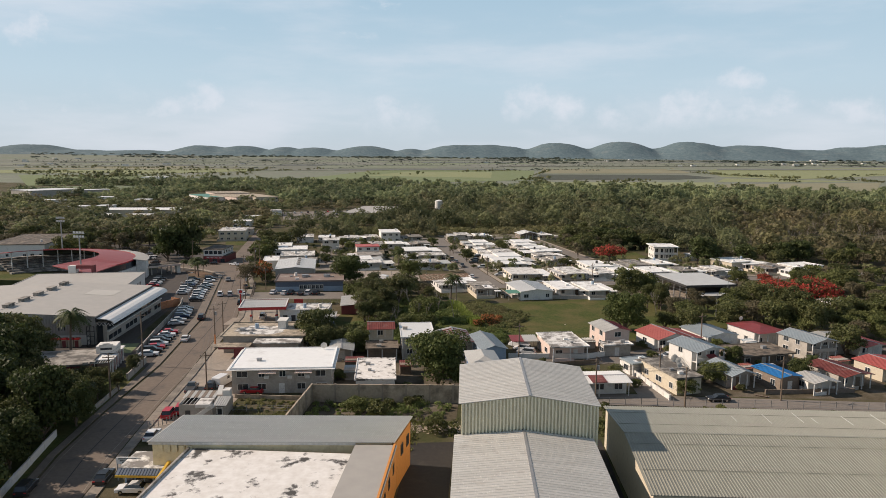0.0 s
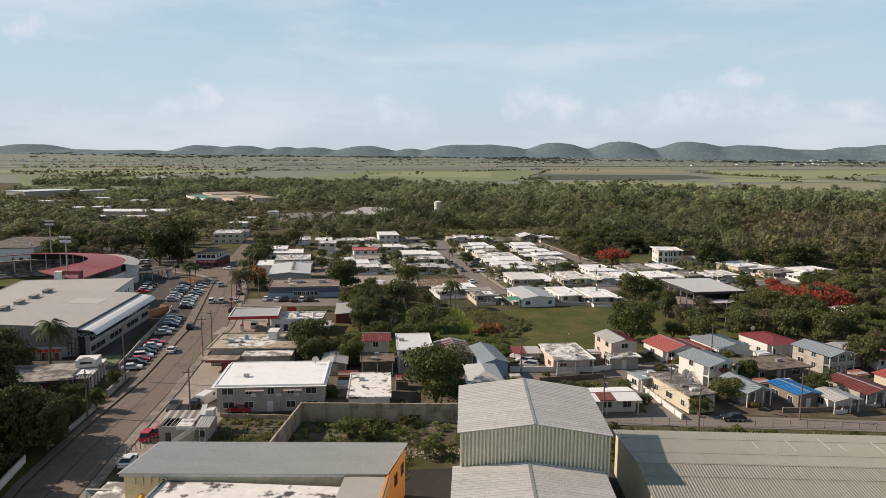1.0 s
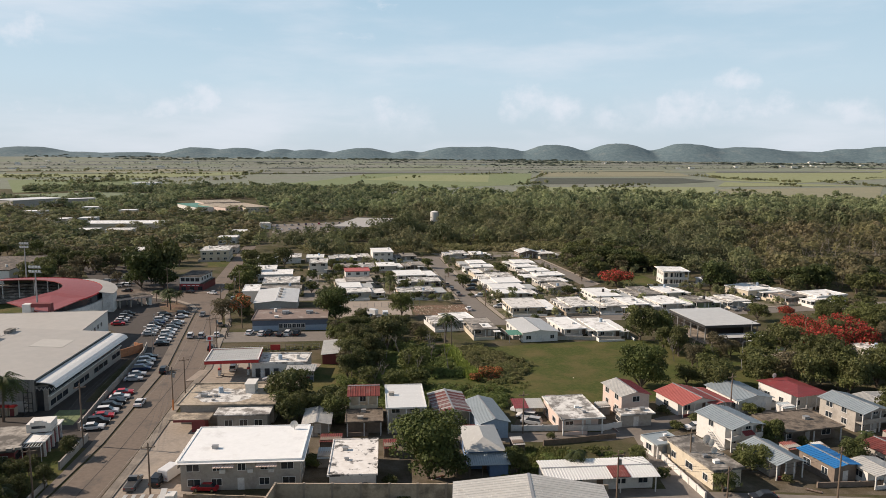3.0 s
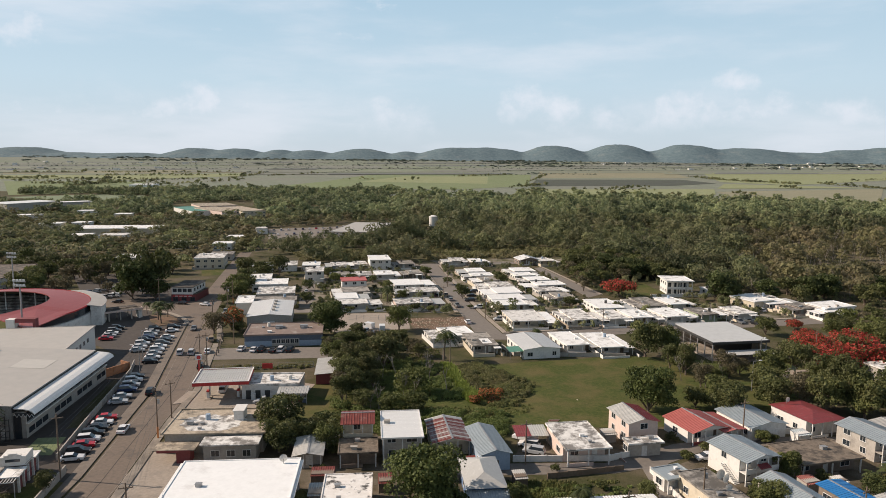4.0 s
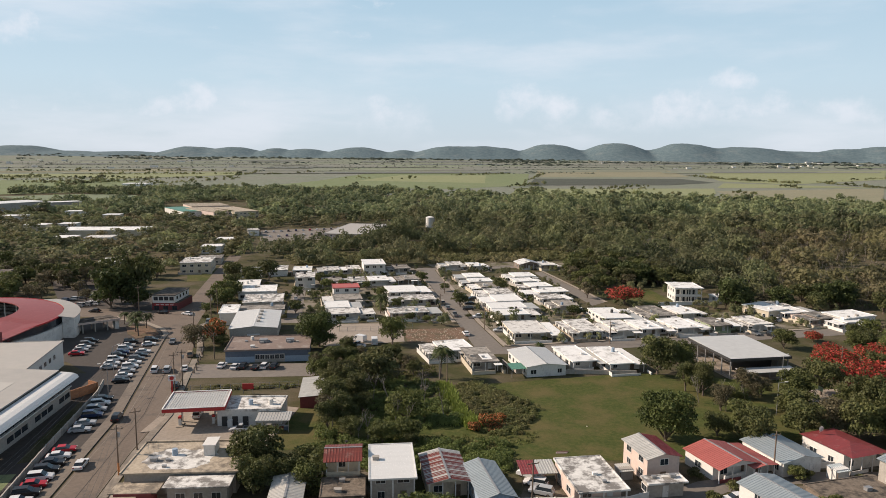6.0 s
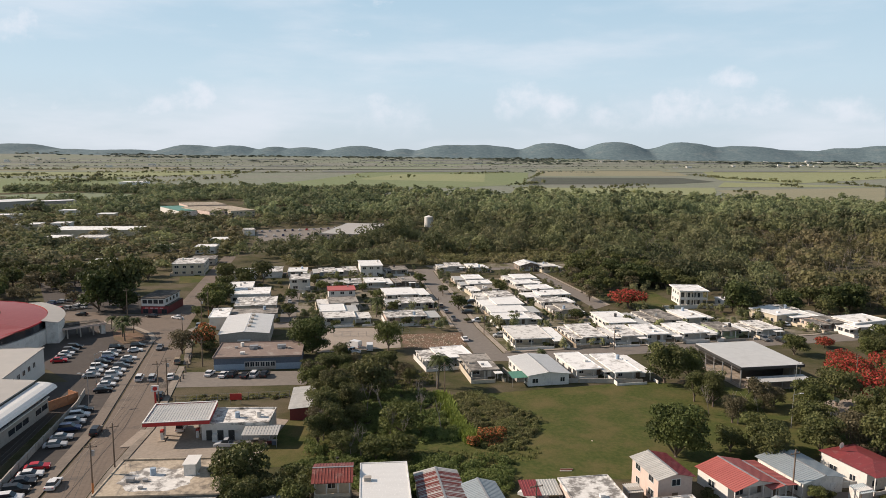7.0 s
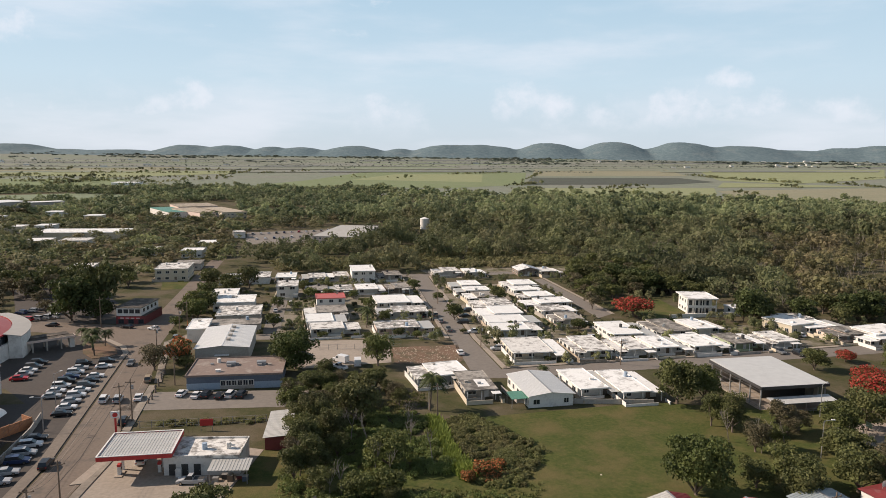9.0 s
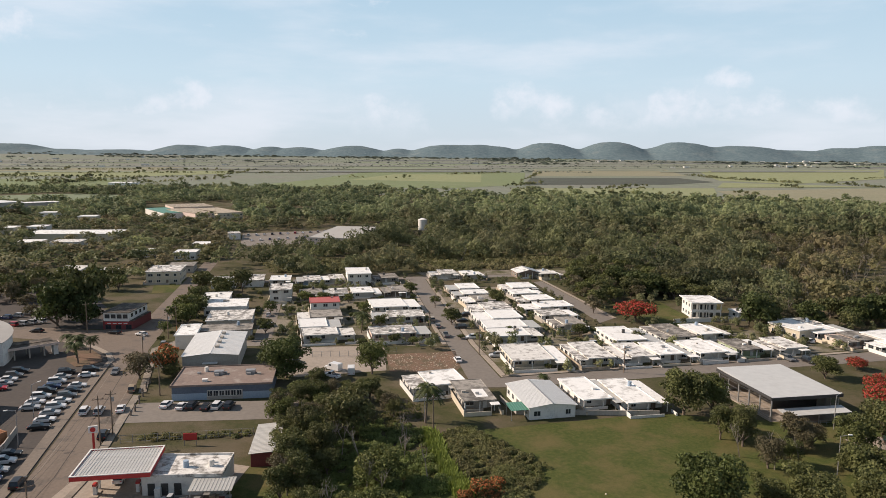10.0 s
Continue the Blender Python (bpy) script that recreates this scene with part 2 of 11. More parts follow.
MAT = {
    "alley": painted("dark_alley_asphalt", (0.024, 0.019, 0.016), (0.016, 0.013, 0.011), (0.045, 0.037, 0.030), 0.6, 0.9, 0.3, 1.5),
    "ground": grassy("ground_soil_grass", (0.056, 0.062, 0.025), (0.092, 0.082, 0.042), (0.150, 0.118, 0.084), 0.07, 0.8, 0.42, 0.60, 0.8),
    "meadow": grassy("mown_grass", (0.054, 0.074, 0.021), (0.108, 0.112, 0.036), (0.160, 0.124, 0.058), 0.12, 1.1, 0.45, 0.66, 0.75),
    # pasture of the distant plain, its green greyed and blued to include haze
    "plain": grassy("hazed_plain_pasture", (0.190, 0.215, 0.162), (0.240, 0.255, 0.198), (0.238, 0.230, 0.202), 0.0035, 0.02, 0.45, 0.65, 0.8),
    "field_green": grassy("crop_green", (0.180, 0.222, 0.115), (0.222, 0.252, 0.138), (0.250, 0.250, 0.165), 0.010, 0.06, 0.5, 0.8, 0.6),
    "field_pale": grassy("crop_pale", (0.25, 0.275, 0.145), (0.295, 0.305, 0.175), (0.23, 0.235, 0.14), 0.006, 0.03, 0.5, 0.8, 0.6),
    "field_tan": grassy("dry_field", (0.255, 0.245, 0.165), (0.295, 0.275, 0.19), (0.21, 0.215, 0.135), 0.006, 0.03, 0.5, 0.8, 0.6),
    "field_dark": grassy("ploughed_field", (0.088, 0.096, 0.080), (0.112, 0.118, 0.098), (0.115, 0.135, 0.085), 0.006, 0.03, 0.5, 0.8, 0.5),
    # the four far_ fields are greyed versions, distance haze mixed into their colours
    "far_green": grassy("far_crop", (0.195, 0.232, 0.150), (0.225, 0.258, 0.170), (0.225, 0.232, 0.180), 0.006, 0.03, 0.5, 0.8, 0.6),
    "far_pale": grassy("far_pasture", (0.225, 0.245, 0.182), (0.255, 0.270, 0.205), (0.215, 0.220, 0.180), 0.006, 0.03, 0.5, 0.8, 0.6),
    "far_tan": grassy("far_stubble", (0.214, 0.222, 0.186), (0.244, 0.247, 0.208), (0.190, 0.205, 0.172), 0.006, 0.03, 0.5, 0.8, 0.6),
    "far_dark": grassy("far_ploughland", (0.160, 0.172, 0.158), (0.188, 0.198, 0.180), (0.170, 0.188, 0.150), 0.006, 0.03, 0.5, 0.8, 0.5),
    "dirt": grassy("red_dirt", (0.175, 0.112, 0.078), (0.245, 0.165, 0.12), (0.12, 0.105, 0.068), 0.22, 1.2, 0.46, 0.62, 0.85),
    "asphalt": painted("asphalt", (0.190, 0.146, 0.112), (0.145, 0.112, 0.086), (0.062, 0.057, 0.053), 0.7, 0.85, 0.16, 1.6, low=0.48, high=0.66),
    "asphalt_old": painted("old_asphalt", (0.205, 0.178, 0.152), (0.165, 0.144, 0.123), (0.25, 0.215, 0.18), 0.5, 0.88, 0.10, 1.0),
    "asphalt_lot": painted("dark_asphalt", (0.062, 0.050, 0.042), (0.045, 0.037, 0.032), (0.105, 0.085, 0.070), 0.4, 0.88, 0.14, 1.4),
    "concrete": painted("concrete_paving", (0.35, 0.295, 0.24), (0.275, 0.23, 0.185), (0.17, 0.15, 0.13), 0.6, 0.85, 0.18, 1.5),
    "block": painted("concrete_block_wall", (0.512, 0.421, 0.317), (0.403, 0.329, 0.250), (0.11, 0.092, 0.07), 0.75, 0.9, 0.35, 2.0, low=0.46, high=0.66),
    "pavement_dark": painted("dark_concrete_paving", (0.185, 0.150, 0.120), (0.140, 0.115, 0.092), (0.11, 0.092, 0.076), 0.6, 0.88, 0.2, 1.5),
    "pavement": painted("grey_pavement", (0.28, 0.24, 0.195), (0.22, 0.19, 0.155), (0.13, 0.11, 0.09), 0.7, 0.88, 0.2, 1.5, low=0.48, high=0.66),
    "roof_white": painted("white_sealed_roof", (0.85, 0.84, 0.81), (0.75, 0.74, 0.71), (0.30, 0.28, 0.25), 0.7, 0.6, 0.4, 1.1, low=0.55, high=0.68),
    "roof_worn": painted("worn_white_roof", (0.77, 0.75, 0.71), (0.61, 0.59, 0.55), (0.15, 0.135, 0.12), 0.9, 0.75, 0.45, 1.1, low=0.47, high=0.60),
    "roof_dark": painted("mouldy_concrete_roof", (0.38, 0.35, 0.31), (0.27, 0.245, 0.215), (0.08, 0.072, 0.062), 0.9, 0.85, 0.4, 1.3, low=0.43, high=0.60),
    "roof_blotch": painted("blotchy_white_roof", (0.84, 0.81, 0.77), (0.70, 0.66, 0.61), (0.040, 0.036, 0.033), 0.95, 0.75, 0.30, 0.9, low=0.500, high=0.565),
    "roof_clean": painted("fresh_white_roof", (0.86, 0.86, 0.84), (0.80, 0.80, 0.78), (0.55, 0.53, 0.50), 0.5, 0.5, 0.25, 1.1, low=0.58, high=0.72),
    "wall_orange_brown": painted("orange_brown_wall", (0.42, 0.20, 0.10), (0.34, 0.16, 0.085), (0.16, 0.09, 0.06), 0.5, 0.85, 0.4, 2.0),
    "wall_cream": painted("cream_wall", (0.74, 0.65, 0.43), (0.68, 0.58, 0.37), (0.35, 0.29, 0.18), 0.4, 0.8, 0.5, 2.0),
    "wall_white": painted("white_wall", (0.72, 0.70, 0.66), (0.66, 0.64, 0.60), (0.30, 0.27, 0.23), 0.35, 0.8, 0.5, 2.0),
    "wall_beige": painted("beige_wall", (0.60, 0.53, 0.41), (0.54, 0.47, 0.36), (0.25, 0.21, 0.16), 0.4, 0.8, 0.5, 2.0),
    "wall_pink": painted("pink_wall", (0.66, 0.53, 0.46), (0.60, 0.47, 0.41), (0.28, 0.2, 0.16), 0.4, 0.8, 0.5, 2.0),
    "wall_grey": painted("grey_wall", (0.42, 0.385, 0.34), (0.35, 0.32, 0.28), (0.14, 0.13, 0.12), 0.5, 0.85, 0.4, 2.0),
    "wall_brown": painted("brown_wall", (0.24, 0.19, 0.15), (0.19, 0.15, 0.12), (0.09, 0.08, 0.07), 0.5, 0.85, 0.4, 2.0),
    "wall_green": painted("green_wall", (0.36, 0.42, 0.27), (0.31, 0.36, 0.23), (0.2, 0.2, 0.14), 0.4),
    "wall_blue": painted("blue_grey_wall", (0.110, 0.140, 0.190), (0.085, 0.112, 0.155), (0.07, 0.078, 0.095), 0.4, 0.7, 0.4, 2.0),
    "wall_lightblue": painted("light_blue_wall", (0.33, 0.42, 0.52), (0.28, 0.36, 0.45), amount=0.3),
    "wall_orange": painted("orange_wall", (0.66, 0.27, 0.06), (0.58, 0.23, 0.05), (0.3, 0.15, 0.06), 0.4, 0.75, 0.5, 2.0),
    "yellow": painted("yellow_paint", (0.72, 0.45, 0.05), (0.66, 0.40, 0.04), amount=0.25),
    "red": painted("red_paint", (0.50, 0.035, 0.035), (0.44, 0.03, 0.03), amount=0.15, rough=0.5),
    "red_wall": painted("dark_red_wall", (0.22, 0.05, 0.05), (0.18, 0.04, 0.04), amount=0.3),
    "trim": painted("white_trim", (0.74, 0.73, 0.70), amount=0.2),
    "dark": painted("dark_metal", (0.05, 0.05, 0.05), amount=0.2, rough=0.6),
    "steel": painted("galvanised_steel", (0.40, 0.40, 0.40), (0.33, 0.33, 0.33), (0.2, 0.18, 0.16), 0.3, 0.5, 0.6, 2.0, 0.5),
    "wood": painted("weathered_wood", (0.19, 0.14, 0.10), (0.15, 0.11, 0.08), (0.07, 0.06, 0.05), 0.5),
    "orange_wood": painted("orange_pole_base", (0.55, 0.22, 0.08), amount=0.3),
    "twig": painted("bare_twigs", (0.34, 0.30, 0.25), (0.28, 0.245, 0.20), (0.2, 0.17, 0.14), 0.4),
    "bark": painted("bark", (0.17, 0.13, 0.10), (0.13, 0.10, 0.08), (0.24, 0.21, 0.18), 0.5, 0.95, 0.8, 3.0),
    "metal_grey": ribbed("grey_metal_roof", (0.58, 0.56, 0.515), (0.45, 0.435, 0.40), 0.5, "Y", amount=0.3),
    "metal_pale": ribbed("pale_metal_roof", (0.50, 0.49, 0.46), (0.43, 0.42, 0.39), 0.5, "Y", amount=0.15),
    "metal_bluegrey": ribbed("blue_grey_metal_roof", (0.33, 0.375, 0.395), (0.29, 0.33, 0.345), 0.5, "Y", amount=0.15),
    "metal_red": ribbed("red_metal_roof", (0.52, 0.12, 0.095), (0.45, 0.10, 0.08), 0.5, "Y", amount=0.25),
    "metal_crimson": ribbed("worn_crimson_roof", (0.27, 0.048, 0.048), (0.19, 0.040, 0.040), 0.5, "Y", (0.34, 0.24, 0.21), 0.6),
    "metal_salmon": ribbed("salmon_red_roof", (0.50, 0.150, 0.125), (0.42, 0.118, 0.100), 0.5, "Y", amount=0.12),
    "roof_tan": painted("tan_stained_roof", (0.50, 0.42, 0.32), (0.37, 0.305, 0.225), (0.13, 0.11, 0.088), 0.85, 0.85, 0.4, 1.4, low=0.46, high=0.62),
    "roof_brown": painted("brown_weathered_roof", (0.24, 0.180, 0.150), (0.19, 0.140, 0.118), (0.36, 0.32, 0.28), 0.7, 0.85, 0.35, 1.3, low=0.52, high=0.66),
    "roof_mould": painted("brown_mouldy_roof", (0.23, 0.185, 0.140), (0.135, 0.106, 0.080), (0.036, 0.030, 0.025), 0.9, 0.9, 0.5, 1.6, low=0.42, high=0.58),
    "metal_rust": ribbed("rusty_red_roof", (0.25, 0.060, 0.044), (0.14, 0.038, 0.030), 0.6, "Y", (0.34, 0.27, 0.23), 0.75),
    "metal_blue": ribbed("blue_metal_roof", (0.03, 0.22, 0.52), (0.025, 0.185, 0.45), 0.5, "Y", amount=0.05),
    "green_metal": ribbed("green_metal_roof", (0.10, 0.26, 0.19), (0.085, 0.22, 0.16), 0.5, "Y", amount=0.1),
    "metal_olive": ribbed("olive_metal_roof", (0.31, 0.30, 0.245), (0.275, 0.265, 0.215), 0.45, "X", (0.16, 0.15, 0.12), 0.35),
    "metal_olive_dark": painted("dirty_sheet_lap", (0.235, 0.225, 0.185), amount=0.3),
    "metal_wall": ribbed("cream_metal_wall", (0.70, 0.68, 0.53), (0.60, 0.58, 0.45), 0.9, "X", amount=0.12),
    "metal_white": ribbed("white_metal_roof", (0.74, 0.73, 0.70), (0.68, 0.67, 0.64), 0.6, "Y", amount=0.06),
    "canopy_deck": ribbed("grey_canopy_deck", (0.56, 0.545, 0.51), (0.43, 0.415, 0.385), 0.6, "Y", (0.26, 0.22, 0.18), 0.3),
    "stadium_red": ribbed("faded_red_roof", (0.33, 0.075, 0.068), (0.27, 0.062, 0.056), 0.8, "X", (0.42, 0.20, 0.17), 0.45),
    "gym_roof": painted("grey_membrane_roof", (0.41, 0.385, 0.35), (0.37, 0.35, 0.32), (0.36, 0.35, 0.33), 0.35, 0.65, 0.08, 0.5),
    "pavilion_roof": painted("grey_white_sheet_roof", (0.56, 0.56, 0.54), (0.50, 0.50, 0.485), (0.40, 0.39, 0.37), 0.4, 0.5, 0.15, 0.6),
    "gym_wall": ribbed("grey_metal_wall", (0.40, 0.39, 0.37), (0.33, 0.325, 0.31), 0.7, "X", amount=0.1),
    "gym_patch": painted("pale_roof_panel", (0.50, 0.475, 0.43), (0.46, 0.44, 0.40), (0.40, 0.38, 0.35), 0.3, 0.65, 0.2, 0.6),
    "yard_dirt": grassy("trodden_yard", (0.085, 0.072, 0.045), (0.135, 0.108, 0.076), (0.21, 0.178, 0.142), 0.16, 0.9, 0.44, 0.62, 0.8),
    "yard_earth": grassy("worn_yard", (0.075, 0.080, 0.035), (0.125, 0.110, 0.062), (0.30, 0.26, 0.215), 0.11, 0.7, 0.40, 0.56, 0.9),
    "blue_wall": painted("blue_wall_paint", (0.11, 0.19, 0.34), (0.09, 0.16, 0.29), amount=0.35),
    "glass": glassy("window_glass"),
    "tyre": painted("tyre_rubber", (0.025, 0.025, 0.025), amount=0.1),
    "chrome": painted("chrome", (0.6, 0.6, 0.6), amount=0.05, rough=0.25, metal=1.0),
    "lamp": painted("lamp_glass", (0.75, 0.74, 0.7), amount=0.05, rough=0.2),
    "reeds": leafy("reed_blades", (0.13, 0.175, 0.035), (0.27, 0.33, 0.07), dryness=0.1),
    "tuft": leafy("grass_tufts", (0.095, 0.112, 0.034), (0.20, 0.205, 0.068), dryness=0.3),
    "leaf": leafy("broad_leaves", (0.030, 0.040, 0.014), (0.179, 0.191, 0.064), (0.16, 0.13, 0.07), 0.25),
    "leaf_dark": leafy("mango_leaves", (0.020, 0.030, 0.009), (0.109, 0.133, 0.042), dryness=0.0),
    "leaf_mid": leafy("fresh_leaves", (0.032, 0.048, 0.014), (0.172, 0.203, 0.058), dryness=0.0),
    "leaf_light": leafy("light_leaves", (0.040, 0.053, 0.015), (0.203, 0.224, 0.069), dryness=0.2),
    "leaf_dry": leafy("dry_scrub_leaves", (0.085, 0.078, 0.042), (0.19, 0.16, 0.095), dryness=0.5),
    "leaf_red": leafy("flame_tree_flowers", (0.055, 0.06, 0.02), (0.10, 0.09, 0.03), dryness=0.0, flower=(0.40, 0.062, 0.045), flowers=0.62),
    "leaf_orange": leafy("orange_flowers", (0.05, 0.07, 0.02), (0.12, 0.125, 0.04), dryness=0.0, flower=(0.52, 0.185, 0.075), flowers=0.5),
    "forest": leafy("forest_leaves", (0.054, 0.069, 0.032), (0.356, 0.375, 0.173), (0.30, 0.25, 0.155), 0.32, clump=0.12, grove=True),
    # forest leaves for the farther woods, greener and paled: haze put into the colour
    "hazed_forest": leafy("hazed_forest_leaves", (0.110, 0.141, 0.070), (0.438, 0.484, 0.239), (0.33, 0.29, 0.18), 0.25, clump=0.12, grove=True),
    "dry_forest": leafy("dry_forest_leaves", (0.052, 0.055, 0.027), (0.248, 0.231, 0.108), (0.29, 0.23, 0.14), 0.45, clump=0.12, grove=True),
    "scrub_tan": leafy("tan_scrub_leaves", (0.145, 0.148, 0.060), (0.34, 0.325, 0.155), (0.33, 0.27, 0.16), 0.5, clump=0.2, grove=True),
    "scrub": leafy("scrub_leaves", (0.12, 0.132, 0.050), (0.31, 0.315, 0.122), (0.24, 0.185, 0.11), 0.4, clump=0.3, grove=True),
    "scrub_green": leafy("weed_leaves", (0.095, 0.130, 0.040), (0.27, 0.325, 0.100), (0.15, 0.15, 0.07), 0.2, clump=0.3, grove=True),
    # woodland green pushed to blue: the distance haze is in this colour
    "hill": grassy("hazed_wooded_hill", (0.108, 0.160, 0.180), (0.180, 0.235, 0.250), (0.250, 0.280, 0.275), 0.010, 0.05, 0.55, 0.72, 0.55),
    # leaves of the farthest trees, pale and bluish with haze painted in
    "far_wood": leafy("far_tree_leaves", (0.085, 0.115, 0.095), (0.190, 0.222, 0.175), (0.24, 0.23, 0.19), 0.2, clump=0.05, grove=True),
}
for key, c in dict(white=(0.72, 0.72, 0.72), silver=(0.42, 0.43, 0.44), black=(0.02, 0.02, 0.022), red=(0.45, 0.02, 0.03), navy=(0.03, 0.05, 0.12), grey=(0.14, 0.145, 0.15), green=(0.25, 0.42, 0.06), tan=(0.35, 0.28, 0.2)).items():
    MAT["car_" + key] = painted("car_paint_" + key, c, tuple(v * 0.95 for v in c), tuple(v * 0.7 for v in c), 0.2, 0.3)


# ---- helpers of this scene ----
RISE = ((2300.0, 0.0), (2700.0, 3.5), (3100.0, 10.0), (3500.0, 20.0), (3900.0, 33.0), (4300.0, 47.0), (4700.0, 56.0))


def gz(y):
    """Height of the ground: it falls gently from y = 110 to y = 430, lies level, and rises to the far hills."""
    rise = 0.0
    for (y0, z0), (y1, z1) in zip(RISE, RISE[1:]):
        if y > y0:
            rise = z0 + (z1 - z0) * min(1.0, (y - y0) / (y1 - y0))
    return rise - 0.015 * max(0.0, min(y, 430.0) - 110.0)


def mesh_of(name, bm, mat):
    me = bpy.data.meshes.new(name)
    bm.to_mesh(me)
    bm.free()
    if mat:
        me.materials.append(MAT[mat])
    return me


def raw_mesh(name, verts, faces, mat):
    me = bpy.data.meshes.new(name)
    me.from_pydata(verts, [], faces)
    me.materials.append(MAT[mat])
    me.update()
    return me


def part(name, bm, mat, parent, label=""):
    ob = new(name, bm if isinstance(bm, bpy.types.Mesh) else mesh_of(name, bm, mat))
    ob.parent = parent
    return tagged(ob, label)


def placed(name, me, parent, m):
    ob = new(name, me)
    ob.parent = parent
    ob.matrix_basis = m
    return ob


def thing(name, x, y, rot, label, category, group="", kind="", lift=0.0):
    ob = new(name)
    ob.matrix_basis = pose(x, y, gz(y) + lift, 0, 0, rot)
    ob.empty_display_size = 0.5
    return tagged(ob, label, category, group, kind)


def box(bm, x0, y0, z0, x1, y1, z1):
    v = [bm.verts.new(p) for p in ((x0, y0, z0), (x1, y0, z0), (x1, y1, z0), (x0, y1, z0), (x0, y0, z1), (x1, y0, z1), (x1, y1, z1), (x0, y1, z1))]
    for f in ((0, 3, 2, 1), (4, 5, 6, 7), (0, 1, 5, 4), (1, 2, 6, 5), (2, 3, 7, 6), (3, 0, 4, 7)):
        bm.faces.new([v[i] for i in f])
    return bm


def boxes(*rows):
    bm = bmesh.new()
    for r in rows:
        box(bm, *r)
    return bm


def prism(bm, pts, z0, z1):
    """A prism over a plan of points, counter-clockwise."""
    lo = [bm.verts.new((x, y, z0)) for x, y in pts]
    hi = [bm.verts.new((x, y, z1)) for x, y in pts]
    bm.faces.new(hi)
    bm.faces.new(lo[::-1])
    for i in range(len(pts)):
        j = (i + 1) % len(pts)
        bm.faces.new((lo[i], lo[j], hi[j], hi[i]))
    return bm


def rod(bm, a, b, r0, r1, n=6):
    a, b = Vector(a), Vector(b)
    q = (b - a).to_track_quat("Z", "Y")
    rings = []
    for p, r in ((a, r0), (b, r1)):
        rings.append([bm.verts.new(p + q @ Vector((r * math.cos(k * 2 * math.pi / n), r * math.sin(k * 2 * math.pi / n), 0))) for k in range(n)])
    for k in range(n):
        bm.faces.new((rings[0][k], rings[0][(k + 1) % n], rings[1][(k + 1) % n], rings[1][k]))
    bm.faces.new(rings[1])
    bm.faces.new(rings[0][::-1])
    return bm


def ragged(cx, cy, rx, ry, seed, n=36):
    """An uneven round plan."""
    out = []
    for i in range(n):
        a = i * 2 * math.pi / n
        f = 1 + 0.28 * noise.noise((math.cos(a) * 1.3 + seed, math.sin(a) * 1.3, seed)) + 0.16 * noise.noise((math.cos(a) * 5 + seed, math.sin(a) * 5, 2))
        out.append((cx + math.cos(a) * rx * f, cy + math.sin(a) * ry * f))
    return out


def sheet(name, pts, mat, lift, label, category, kind="structure", thick=0.0):
    """A flat piece of ground that follows the fall of the land."""
    bm = bmesh.new()
    bm.faces.new([bm.verts.new((x, y, 0)) for x, y in pts])
    for cut in (110.0, 430.0, 2300.0, 2700.0, 3100.0, 3500.0, 3900.0, 4300.0, 4700.0):
        bmesh.ops.bisect_plane(bm, geom=bm.verts[:] + bm.edges[:] + bm.faces[:], plane_co=(0, cut, 0), plane_no=(0, 1, 0))
    for f in bm.faces:
        if f.normal.z < 0:
            f.normal_flip()
    bmesh.ops.triangulate(bm, faces=bm.faces[:])
    if thick:
        r = bmesh.ops.extrude_face_region(bm, geom=bm.faces[:])
        for v in [g for g in r["geom"] if isinstance(g, bmesh.types.BMVert)]:
            v.co.z += thick
        bmesh.ops.recalc_face_normals(bm, faces=bm.faces[:])
    for v in bm.verts:
        v.co.z += gz(v.co.y) + lift
    return tagged(new(name, mesh_of(name, bm, mat)), label, category, "", kind)


FOOT = []  # plans of what stands on the ground, kept clear of trees


def taken(x, y, gap=1.0):
    for cx, cy, w, d, c, s in FOOT:
        dx, dy = x - cx, y - cy
        if abs(dx * c + dy * s) < w / 2 + gap and abs(-dx * s + dy * c) < d / 2 + gap:
            return True
    return False


def beside(x, y):
    """The nearest spot that no building covers."""
    for k in range(40):
        a, r = k * 2.399, 0.14 * k
        if not taken(x + math.cos(a) * r, y + math.sin(a) * r, 0.1):
            return x + math.cos(a) * r, y + math.sin(a) * r
    return x, y


def claim(x, y, w, d, rot):
    FOOT.append((x, y, w, d, math.cos(radians(rot)), math.sin(radians(rot))))


def inside(x, y, pts):
    hit = False
    for i in range(len(pts)):
        (x0, y0), (x1, y1) = pts[i - 1], pts[i]
        if (y0 > y) != (y1 > y) and x < (x1 - x0) * (y - y0) / (y1 - y0) + x0:
            hit = not hit
    return hit


# ---- houses ----
WINDOW = {}


def window(parent, w, h, m, trim="trim"):
    """A louvred window: proud frame, dark pane, slats."""
    key = (round(w, 1), round(h, 1), trim)
    if key not in WINDOW:
        f = boxes((-w / 2 - 0.09, -0.07, -0.09, w / 2 + 0.09, 0.05, 0), (-w / 2 - 0.09, -0.07, h, w / 2 + 0.09, 0.05, h + 0.09), (-w / 2 - 0.09, -0.07, 0, -w / 2, 0.05, h), (w / 2, -0.07, 0, w / 2 + 0.09, 0.05, h), (-0.03, -0.05, 0, 0.03, 0.05, h))
        WINDOW[key] = (mesh_of("window_frame", f, trim), mesh_of("pane", boxes((-w / 2, -0.02, 0, w / 2, 0.04, h)), "glass"))
    fr = placed("window", WINDOW[key][0], parent, m)
    placed("pane", WINDOW[key][1], fr, Matrix())
    return fr


DOOR = {}


